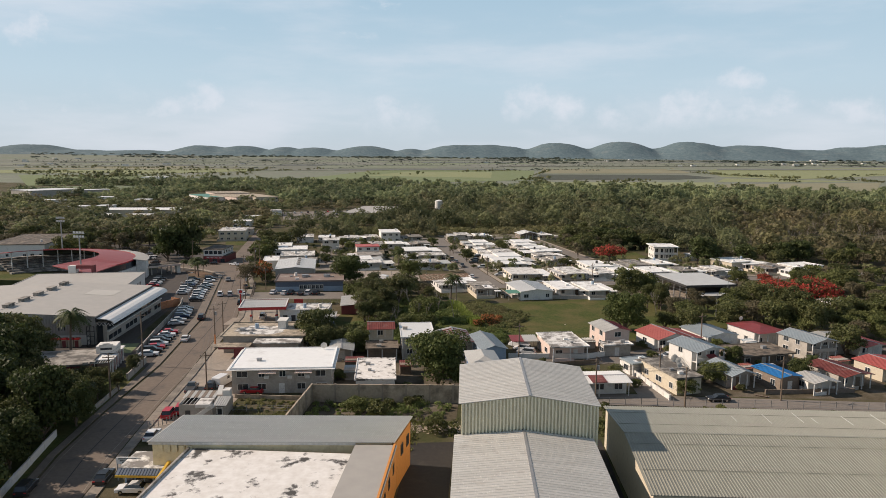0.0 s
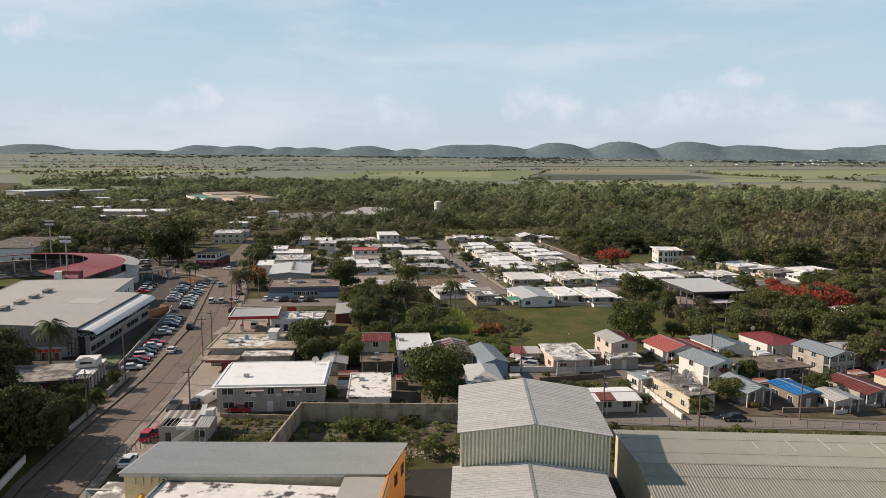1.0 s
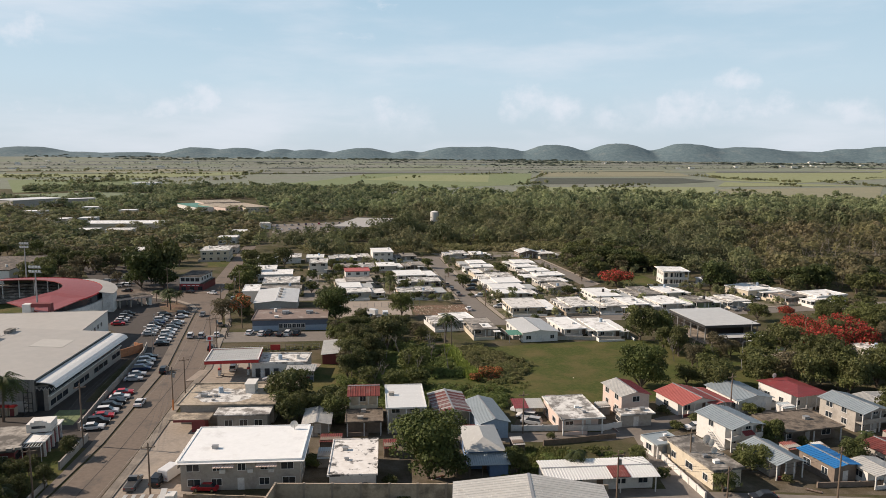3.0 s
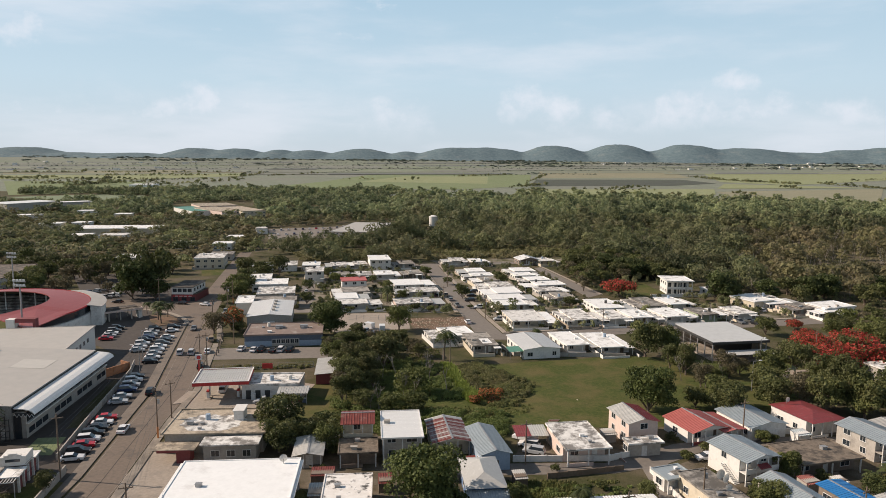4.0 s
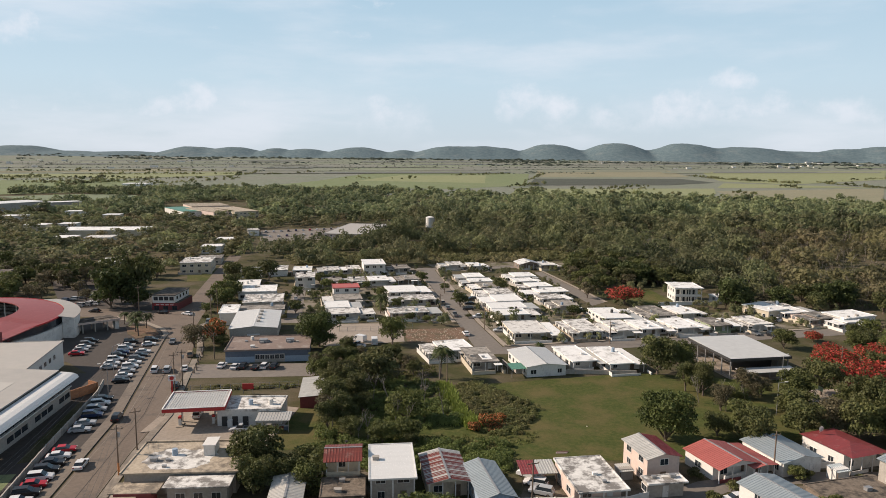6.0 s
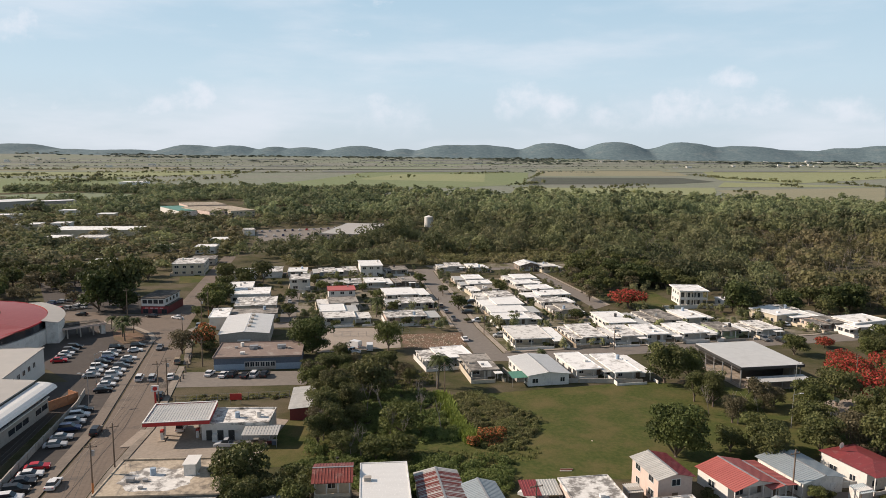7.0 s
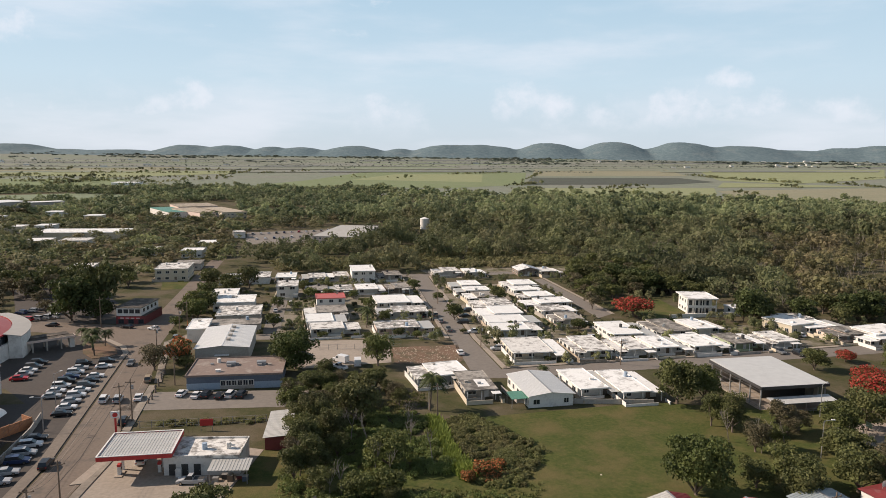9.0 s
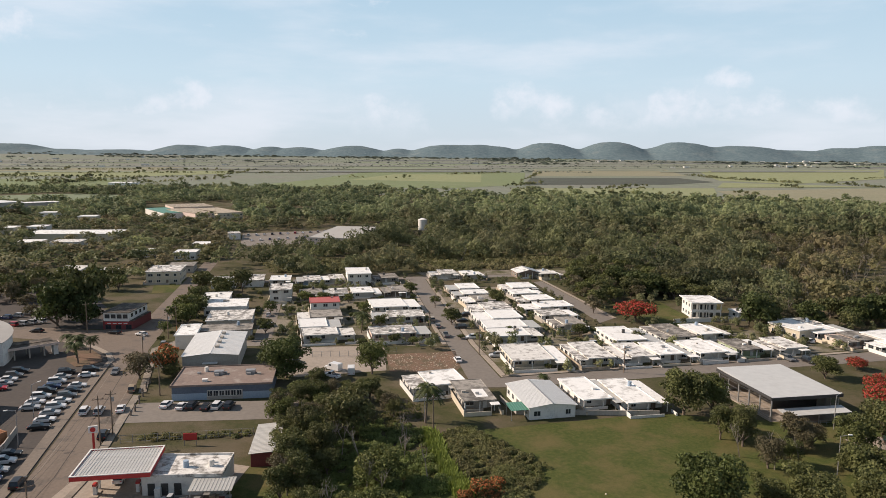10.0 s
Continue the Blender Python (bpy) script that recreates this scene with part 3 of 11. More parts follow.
def door(parent, m, mat="wood", w=0.95, h=2.05):
    if (mat, w, h) not in DOOR:
        DOOR[mat, w, h] = (mesh_of("door", boxes((-w / 2, -0.05, 0, w / 2, 0.04, h), (-w / 2 - 0.08, -0.07, 0, -w / 2, 0.04, h + 0.08), (w / 2, -0.07, 0, w / 2 + 0.08, 0.04, h + 0.08), (-w / 2, -0.07, h, w / 2, 0.04, h + 0.08)), mat), mesh_of("handle", boxes((w / 2 - 0.14, -0.1, 0.95, w / 2 - 0.07, -0.05, 1.1)), "steel"))
    d = placed("door", DOOR[mat, w, h][0], parent, m)
    placed("handle", DOOR[mat, w, h][1], d, Matrix())
    return d


def openings(ob, w, d, storeys, hs, rnd, trim="trim", doors=True, each=3.4, inset=0.0):
    """Windows on all four sides and a door in front, storey by storey."""
    for s in range(storeys):
        z = s * hs + 1.0
        for length, m in ((w, pose(0, -d / 2 + inset, 0)), (d - inset * 2, pose(w / 2, inset / 2, 0, 0, 0, 90)), (d - inset * 2, pose(-w / 2, inset / 2, 0, 0, 0, 270))):
            side = m.to_euler().z
            if abs(side) > 0.1 and (ob.location.x > 18) == (abs(side - 1.57) < 0.1) and abs(ob.location.x) > 18:
                continue
            k = max(1, int(length / each))
            for i in range(k):
                u = (i + 0.5) * length / k - length / 2
                front = abs(m.to_euler().z) < 0.1
                if front and s == 0 and doors and i == k // 2:
                    door(ob, m @ pose(u, 0, 0.05), rnd.choice(("wood", "trim")))
                else:
                    window(ob, rnd.choice((1.2, 1.6)), 1.1, m @ pose(u + rnd.uniform(-0.2, 0.2), 0, z), trim)


def flat_roof(w, d, z, over, thick=0.2, lip=0.12):
    """A roof slab with a low raised rim, in one skin."""
    a, b = w / 2 + over, d / 2 + over
    bm = bmesh.new()
    loops = []
    for inset, level in ((0.0, z), (0.0, z + thick + lip), (0.2, z + thick + lip), (0.2, z + thick)):
        loops.append([bm.verts.new((sx * (a - inset), sy * (b - inset), level)) for sx, sy in ((-1, -1), (1, -1), (1, 1), (-1, 1))])
    bm.faces.new(loops[0][::-1])
    bm.faces.new(loops[3])
    for low, high in zip(loops, loops[1:]):
        for q in range(4):
            bm.faces.new((low[q], low[(q + 1) % 4], high[(q + 1) % 4], high[q]))
    bmesh.ops.recalc_face_normals(bm, faces=bm.faces)
    return bm


def sloped(bm, p, thick=0.08, rib=0.0):
    """A roof sheet over four corners, given round its edge; its folded ribs run from edge 0-1 to edge 3-2."""
    p = [Vector(q) for q in p]
    nrm = (p[1] - p[0]).cross(p[3] - p[0]).normalized()
    if nrm.z < 0:
        nrm = -nrm
    steps = [(0.0, 0.0)]
    if rib:
        length = (p[1] - p[0]).length
        k = max(2, int(length / rib))
        for i in range(1, k):
            for off, up in ((-0.09, 0.0), (-0.05, 0.055), (0.05, 0.055), (0.09, 0.0)):
                steps.append((i / k + off / length, up))
    steps.append((1.0, 0.0))
    a = [bm.verts.new(p[0].lerp(p[1], f) + nrm * up) for f, up in steps]
    b = [bm.verts.new(p[3].lerp(p[2], f) + nrm * up) for f, up in steps]
    lo = [bm.verts.new(q - nrm * thick) for q in p]
    for i in range(len(steps) - 1):
        bm.faces.new((a[i], a[i + 1], b[i + 1], b[i]))
    bm.faces.new((lo[3], lo[2], lo[1], lo[0]))
    bm.faces.new([lo[0], lo[1]] + a[::-1])
    bm.faces.new([lo[2], lo[3]] + b)
    bm.faces.new((lo[1], lo[2], b[-1], a[-1]))
    bm.faces.new((lo[3], lo[0], a[0], b[0]))
    return bm


def gable(w, d, z, rise, over=0.5, along="y", rib=0.7):
    """Two ribbed roof planes with the ridge along x or y, as two bmeshes, and a ridge cap."""
    if along == "y":
        a, b = w / 2 + over, d / 2 + over
        e = z - rise * over / (w / 2)
        pl = ([(-a, -b, e), (-a, b, e), (0, b, z + rise), (0, -b, z + rise)], [(a, b, e), (a, -b, e), (0, -b, z + rise), (0, b, z + rise)])
        cap = boxes((-0.18, -b, z + rise - 0.03, 0.18, b, z + rise + 0.06))
    else:
        a, b = w / 2 + over, d / 2 + over
        e = z - rise * over / (d / 2)
        pl = ([(a, -b, e), (-a, -b, e), (-a, 0, z + rise), (a, 0, z + rise)], [(-a, b, e), (a, b, e), (a, 0, z + rise), (-a, 0, z + rise)])
        cap = boxes((-a, -0.18, z + rise - 0.03, a, 0.18, z + rise + 0.06))
    return sloped(bmesh.new(), pl[0], 0.08, rib), sloped(bmesh.new(), pl[1], 0.08, rib), cap


def gable_walls(w, d, z, rise, along="y", foot=-0.7, porch=0.0):
    bm = boxes((-w / 2, -d / 2 + porch, foot, w / 2, d / 2, z))
    if along == "y":
        tri = [(-w / 2, z), (w / 2, z), (0, z + rise - 0.1)]
        ends = [[(x, y, h) for x, h in tri] for y in (-d / 2, d / 2)]
    else:
        tri = [(-d / 2, z), (d / 2, z), (0, z + rise - 0.1)]
        ends = [[(x, y, h) for y, h in tri] for x in (-w / 2, w / 2)]
    vs = [[bm.verts.new(p) for p in e] for e in ends]
    bm.faces.new(vs[0])
    bm.faces.new(vs[1][::-1])
    for i in range(3):
        j = (i + 1) % 3
        bm.faces.new((vs[0][i], vs[1][i], vs[1][j], vs[0][j]))
    return bm


def hip(w, d, z, rise, over=0.6):
    a, b = w / 2 + over, d / 2 + over
    r = max(0.0, b - a) if b > a else 0.0
    s = max(0.0, a - b)
    bm = bmesh.new()
    c = [bm.verts.new(p) for p in ((-a, -b, z), (a, -b, z), (a, b, z), (-a, b, z), (-s, -r, z + rise), (s + 0.01, r + 0.01, z + rise))]
    if b >= a:
        fs = ((0, 1, 4), (1, 2, 5, 4), (2, 3, 5), (3, 0, 4, 5))
    else:
        fs = ((0, 1, 5, 4), (1, 2, 5), (2, 3, 4, 5), (3, 0, 4))
    for f in fs:
        bm.faces.new([c[i] for i in f])
    bm.faces.new((c[3], c[2], c[1], c[0]))
    return bm


def clutter(ob, w, d, z, rnd, n):
    """Small things fixed on a flat roof: tank, vent boxes, air-conditioner."""
    for i in range(n):
        x, y = rnd.uniform(-w * 0.38, w * 0.38), rnd.uniform(-d * 0.38, d * 0.38)
        if rnd.random() < 0.25:
            bm = rod(bmesh.new(), (x, y, z), (x, y, z + 1.2), 0.55, 0.5, 10)
            part("water_tank", bm, rnd.choice(("wall_white", "dark", "wall_lightblue")), ob)
        else:
            s = rnd.uniform(0.3, 0.6)
            part("roof_vent", boxes((x - s, y - s * 0.7, z, x + s, y + s * 0.7, z + s), (x - s - 0.06, y - s * 0.7 - 0.06, z + s, x + s + 0.06, y + s * 0.7 + 0.06, z + s + 0.06)), rnd.choice(("steel", "roof_white", "wall_grey")), ob)


def yard_wall(x, y, w, d, rot, rnd):
    """A low wall round the front yard, with a gap for the drive."""
    f = -d / 2 - rnd.uniform(2.6, 3.6)
    a, gap = w / 2 + 0.8, rnd.uniform(0.1, 0.35) * w
    hgt = rnd.uniform(0.8, 1.3)
    bm = boxes((-a, f, -0.6, gap, f + 0.15, hgt), (gap + 3.0, f, -0.6, a, f + 0.15, hgt), (-a, f + 0.15, -0.6, -a + 0.15, d / 2, hgt + 0.4), (a - 0.15, f + 0.15, -0.6, a, -d / 2 - 0.4, hgt))
    m = mesh_of("garden_wall", bm, rnd.choice(("wall_white", "block", "wall_beige", "wall_grey")))
    ob = new("garden_wall", m)
    ob.matrix_basis = pose(x, y, gz(y), 0, 0, rot)
    tagged(ob, "low concrete wall round a front yard", "wall", "garden walls")
    drive = new("driveway", mesh_of("driveway", boxes((gap - 0.1, f - 1.5, -0.5, gap + 3.1, -d / 2 + 0.4, 0.06), (-a, -d / 2 - 1.2, -0.5, gap - 0.1, -d / 2 + 0.4, 0.05)), "concrete"))
    drive.matrix_basis = pose(x, y, gz(y), 0, 0, rot)
    tagged(drive, "concrete driveway before a house", "driveway", "driveways", "structure")
    if rnd.random() < 0.7:
        cp = thing("carport", x, y, rot, "flat carport roof on thin steel posts", "carport", "carports")
        u0, u1 = gap, min(gap + 3.2, a - 0.2)
        part("carport_roof", boxes((u0, f + 0.3, 2.5, u1, -d / 2 - 0.5, 2.6)), rnd.choice(("metal_pale", "roof_white", "metal_grey")), cp)
        for q in (u0 + 0.1, u1 - 0.1):
            part("post", boxes((q - 0.05, f + 0.4, -0.6, q + 0.05, f + 0.5, 2.5)), "steel", cp)


def flat_house(x, y, w, d, rot, h=3.2, wall="wall_white", roof="roof_white", label="", storeys=1, seed=0, porch=1.8, group="flat-roofed row houses", name="house", win=True, patches=True):
    rnd = random.Random(seed)
    ob = thing(name, x, y, rot, label or "single-storey concrete house with a flat white-sealed roof", "house", group)
    p = min(porch * (1.4 if group == "flat-roofed row houses" else 1.0), d * 0.25)
    row = group == "flat-roofed row houses" and storeys == 1 and w > 9.5
    cut = rnd.choice((-1, 1)) * rnd.uniform(0.12, 0.26) * w
    if row:
        drop = rnd.uniform(0.3, 0.5)
        lo, hi = ((-w / 2, cut), (cut, w / 2)) if cut < 0 else ((cut, w / 2), (-w / 2, cut))
        part("wall", boxes((hi[0], -d / 2 + p, -0.7, hi[1], d / 2, h), (lo[0] + (0.02 if cut > 0 else 0), -d / 2 + p + 0.6, -0.7, lo[1] - (0.02 if cut < 0 else 0), d / 2, h - drop)), wall, ob)
        mid, half = (hi[0] + hi[1]) / 2, (hi[1] - hi[0]) / 2
        top = flat_roof(half * 2, d, h, 0.35)
        for v in top.verts:
            v.co.x += mid
        part("roof", top, roof, ob)
        e0, e1 = (lo[0] - 0.35, lo[1] - 0.36) if cut < 0 else (lo[0] + 0.36, lo[1] + 0.35)
        part("lower_roof", boxes((e0, -d / 2 - 0.35, h - drop, e1, d / 2 + rnd.uniform(-1.5, 0.3), h - drop + 0.16)), rnd.choice((roof, "roof_worn", "roof_white", "metal_pale")), ob, "lower roof slab over carport and porch")
    else:
        part("wall", boxes((-w / 2, -d / 2 + p, -0.7, w / 2, d / 2, h)), wall, ob)
        part("roof", flat_roof(w, d, h, 0.35), roof, ob)
    hs = h / storeys
    e_w, e_d = w, d - p
    for s in range(storeys if win else 0):
        z = s * hs + 0.95
        for length, m in ((e_w, pose(0, -d / 2 + p, 0)), (e_d, pose(w / 2, p / 2, 0, 0, 0, 90)), (e_d, pose(-w / 2, p / 2, 0, 0, 0, 270))):
            side = m.to_euler().z
            if abs(side) > 0.1 and (x > 18) == (abs(side - 1.57) < 0.1) and abs(x) > 18:
                continue
            k = max(1, int(length / 3.6))
            for i in range(k):
                u = (i + 0.5) * length / k - length / 2
                if s == 0 and length == e_w and i == k // 2:
                    door(ob, m @ pose(u, 0, 0.05), rnd.choice(("wood", "trim", "trim")))
                else:
                    window(ob, rnd.choice((1.2, 1.6, 2.0)), 1.15, m @ pose(u + rnd.uniform(-0.2, 0.2), 0, z))
    if p > 0.8:
        k = max(2, int(w / 4.5))
        for i in range(k + 1):
            u = -w / 2 + 0.15 + i * (w - 0.3) / k
            part("porch_post", boxes((u - 0.11, -d / 2 + 0.05, -0.7, u + 0.11, -d / 2 + 0.27, h)), "trim", ob)
        part("porch_wall", boxes((-w / 2 + 0.3, -d / 2 + 0.08, -0.7, w * 0.12, -d / 2 + 0.22, 0.85)), wall, ob)
    clutter(ob, w * (0.3 if row else 1.0), d, h + 0.2, rnd, rnd.randint(0, 2) if row else rnd.randint(1, 3) if y < 420.0 else 0)
    for i in range(rnd.randint(1, 3) if win and porch and not row and patches and y < 345.0 else 0):
        u, v = rnd.uniform(-w * 0.3, w * 0.3), rnd.uniform(-d * 0.3, d * 0.3)
        a, c = rnd.uniform(0.1, 0.22) * w, rnd.uniform(0.08, 0.2) * d
        part("roof_patch", boxes((max(u - a, -w / 2 + 0.3), max(v - c, -d / 2 + 0.3), h + 0.19, min(u + a, w / 2 - 0.3), min(v + c, d / 2 - 0.3), h + 0.206 + 0.012 * i)), rnd.choice(("roof_white", "roof_worn", "roof_dark", "roof_worn")), ob, "re-coated patch of the roof")
    if group == "flat-roofed row houses":
        yard_wall(x, y, w, d, rot, rnd)
    claim(x, y, w + 1, d + 1, rot)
    return ob


def gable_house(x, y, w, d, rot, h, rise, wall, roof, label, along="y", storeys=1, seed=0, group="houses with metal roofs", roof2=None, rib=0.5, hipped=False):
    rnd = random.Random(seed)
    ob = thing("house", x, y, rot, label, "house", group)
    p = 1.7 if seed % 3 else 0.0
    part("wall", gable_walls(w, d, h, 0.02 if hipped else rise, along, -0.7, p), wall, ob)
    if p:
        for i in range(4):
            u = -w / 2 + 0.12 + i * (w - 0.24) / 3
            part("porch_post", boxes((u - 0.09, -d / 2 + 0.05, -0.7, u + 0.09, -d / 2 + 0.23, h)), "trim", ob)
        part("porch_wall", boxes((-w / 2 + 0.25, -d / 2 + 0.08, -0.7, w * 0.05, -d / 2 + 0.2, 0.8)), rnd.choice((wall, "red_wall", "trim")), ob)
        if storeys > 1:
            part("balcony", boxes((-w / 2, -d / 2, h / 2 - 0.15, w / 2, -d / 2 + p, h / 2), (-w / 2, -d / 2, h / 2, w / 2, -d / 2 + 0.1, h / 2 + 0.85)), wall, ob)
    if hipped:
        part("roof", hip(w, d, h + 0.06, rise, 0.5), roof, ob)
    else:
        a, b, cap = gable(w, d, h + 0.06, rise, 0.45, along, rib)
        part("roof_slope", a, roof, ob)
        part("roof_slope", b, roof2 or roof, ob)
        part("ridge_cap", cap, "steel", ob)
    openings(ob, w, d, storeys, h / storeys, rnd, inset=p)
    claim(x, y, w + 1, d + 1, rot)
    return ob


# ---- trees ----
def leaf_cloud(rng, lobes, count, size, squash=0.85, ruffle=0.38):
    """Small quads scattered over the skins of several lobes (x, y, z, r), turned roughly outward."""
    lobes = np.asarray(lobes, float)
    weight = lobes[:, 3] ** 2
    pick = rng.choice(len(lobes), count, p=weight / weight.sum())
    d = rng.normal(size=(count, 3))
    d /= np.linalg.norm(d, axis=1)[:, None]
    d[:, 2] = np.where(d[:, 2] < -0.35, -d[:, 2] * 0.6, d[:, 2])
    r = lobes[pick, 3] * (0.72 + 0.36 * rng.random(count) ** 0.7)
    c = lobes[pick, :3] + d * r[:, None] * np.array((1, 1, squash))
    nrm = d + rng.normal(size=(count, 3)) * ruffle
    nrm /= np.linalg.norm(nrm, axis=1)[:, None]
    u = np.cross(nrm, rng.normal(size=(count, 3)))
    u /= np.linalg.norm(u, axis=1)[:, None]
    v = np.cross(nrm, u)
    s = size * (0.6 + 0.8 * rng.random(count))
    tri = np.stack([c - u * s[:, None], c + u * (s * 0.5)[:, None] + v * (s * 0.87)[:, None], c + u * (s * 0.5)[:, None] - v * (s * 0.87)[:, None]], 1)
    return tri.reshape(-1, 3)


def leaf_mesh(name, verts, mat, k=3, tone=None):
    """A mesh of loose leaves with k corners each."""
    n = len(verts) // k
    me = bpy.data.meshes.new(name)
    me.vertices.add(len(verts))
    me.vertices.foreach_set("co", np.ascontiguousarray(verts, dtype=np.float32).ravel())
    me.loops.add(n * k)
    me.loops.foreach_set("vertex_index", np.arange(n * k, dtype=np.int32))
    me.polygons.add(n)
    me.polygons.foreach_set("loop_start", np.arange(0, n * k, k, dtype=np.int32))
    me.materials.append(MAT[mat])
    if tone is not None:
        me.attributes.new("tone", "FLOAT", "POINT").data.foreach_set("value", np.ascontiguousarray(tone, dtype=np.float32))
    me.update(calc_edges=True)
    return me


def crown_lobes(rng, radius, low, top, n, small=1.0):
    out = [(0, 0, low + (top - low) * 0.55, radius * 0.62)]
    for i in range(n):
        a = i * 2.4 + rng.random() * 0.8
        f = rng.random() ** 0.6
        z = low + (top - low) * (0.2 + 0.72 * rng.random())
        room = 1.0 - 0.6 * abs((z - low) / (top - low) - 0.45)
        r = radius * (0.30 + 0.22 * rng.random()) * small
        rr = (radius - r) * f * room + radius * 0.12
        out.append((math.cos(a) * rr, math.sin(a) * rr, min(z, top - r * 0.7), r))
    return out


def trunk_mesh(rng, lobes, low, r0):
    bm = bmesh.new()
    fork = Vector((rng.normal() * 0.15, rng.normal() * 0.15, low * 0.75))
    rod(bm, (0, 0, -0.5), fork, r0, r0 * 0.75, 8)
    for x, y, z, r in lobes[: 7]:
        mid = fork.lerp(Vector((x, y, z)), 0.5) + Vector((0, 0, 0.3))
        rod(bm, fork, mid, r0 * 0.5, r0 * 0.3, 5)
        rod(bm, mid, (x, y, z), r0 * 0.3, r0 * 0.1, 5)
    return mesh_of("trunk", bm, "bark")


TREE = {}


def tree_kind(key, radius, low, top, lobes, count, size, mat, variants=3, far=0.0):
    if far:
        tree_kind(key + "_far", radius, low, top, lobes, int(count * far), size * (0.8 / far) ** 0.5, mat, variants)
    for v in range(variants):
        rng = np.random.default_rng(sum(map(ord, key)) * 7 + v)
        lb = crown_lobes(rng, radius, low, top, lobes, 0.78)
        TREE.setdefault(key, []).append((trunk_mesh(rng, lb, low, radius * 0.06 + 0.05), leaf_mesh("crown", leaf_cloud(rng, lb, count, size, 0.85, 0.6), mat)))


tree_kind("broad", 4.5, 1.0, 7.6, 28, 5000, 0.225, "leaf", 4, 0.32)
tree_kind("mango", 5.5, 0.6, 10.0, 42, 8600, 0.25, "leaf_dark", 2, 0.32)
tree_kind("light", 4.0, 1.0, 6.8, 26, 3900, 0.205, "leaf_light", 3, 0.32)
tree_kind("tall", 3.6, 1.8, 11.0, 30, 4300, 0.225, "leaf", 3, 0.32)
tree_kind("dry", 3.4, 0.9, 6.5, 24, 3000, 0.17, "leaf_dry", 3, 0.25)
tree_kind("shrub", 1.9, 0.1, 2.4, 12, 760, 0.2, "leaf", 4, 0.35)
tree_kind("shrub_light", 1.9, 0.1, 2.2, 12, 760, 0.2, "leaf_light", 4, 0.35)
tree_kind("flame", 6.0, 2.0, 6.0, 30, 6000, 0.25, "leaf_red", 2)
tree_kind("orange", 2.4, 0.2, 3.0, 14, 1800, 0.18, "leaf_orange", 2)
tree_kind("loose", 3.6, 1.6, 8.2, 30, 5000, 0.17, "leaf", 3)
tree_kind("round", 5.5, 0.3, 9.4, 46, 11500, 0.22, "leaf_mid", 2)
TREE_TEXT = {
    "round": ("round_tree", "large dense round-crowned tree in fresh green leaf", "tree"),
    "loose": ("loose_tree", "tall loose tree with thin pale limbs in the scrub", "tree"),
    "broad": ("broad_tree", "broad-crowned dark green tree among the houses", "tree"),
    "mango": ("mango_tree", "large dense round-crowned dark green tree", "tree"),
    "light": ("small_tree", "light green leafy tree with a loose crown", "tree"),
    "tall": ("tall_tree", "tall slender tree with an uneven crown", "tree"),
    "dry": ("dry_tree", "thin half-bare tree with dry brownish leaves", "tree"),
    "shrub": ("shrub", "dark green wild shrub growing from the ground", "shrub"),
    "shrub_light": ("shrub", "light green wild shrub in tall grass", "shrub"),
    "flame": ("flame_tree", "spreading flame tree covered in bright red flowers", "tree"),
    "orange": ("flowering_shrub", "wild shrub with dull orange flowers", "shrub"),
}
tree_count = [0]


def tree(kind, x, y, scale=1.0, tall=1.0, label=""):
    k = tree_count[0] = tree_count[0] + 1
    x, y = beside(x, y)
    pool = TREE.get(kind + "_far", TREE[kind]) if y > 272.0 else TREE[kind]
    tr, cr = pool[k % len(pool)]
    name, text, cat = TREE_TEXT[kind]
    low = kind in ("shrub", "shrub_light")
    ob = new(name, cr) if low else new(name)
    ob.matrix_basis = pose(x, y, gz(y), 0, 0, (k * 137.5) % 360) @ Matrix.Diagonal((scale, scale, scale * tall, 1))
    tagged(ob, label or text, cat, text)
    if not low:
        placed("trunk", tr, ob, Matrix())
        placed("crown", cr, ob, Matrix())
    return ob


def undergrowth(name, pts, count, r0, r1, leaves, size, mat, seed, label, tall=0.8):
    """Low wild plants that grow into one another, in one mesh."""
    rng = np.random.default_rng(seed)
    xs, ys = [p[0] for p in pts], [p[1] for p in pts]
    all_v, tone = [], []
    while len(all_v) < count:
        x, y = rng.uniform(min(xs), max(xs)), rng.uniform(min(ys), max(ys))
        if not inside(x, y, pts):
            continue
        r = rng.uniform(r0, r1) * (1 + 0.5 * noise.noise((x * 0.15, y * 0.15, seed)))
        q = leaf_cloud(rng, [(0, 0, r * 0.2, r), (r * 0.5, r * 0.3, r * 0.5, r * 0.6), (-r * 0.4, r * 0.4, r * 0.4, r * 0.55)], leaves, size, tall, 0.5)
        all_v.append(q + np.array((x, y, gz(y))))
        tone.append(np.full(len(q), min(1.0, max(0.0, 0.45 + 0.5 * noise.noise((x * 0.12, y * 0.12, 5)) + rng.normal() * 0.22))))
    return tagged(new(name, leaf_mesh(name, np.concatenate(all_v), mat, 3, np.concatenate(tone))), label, "shrubs", "", "stuff")


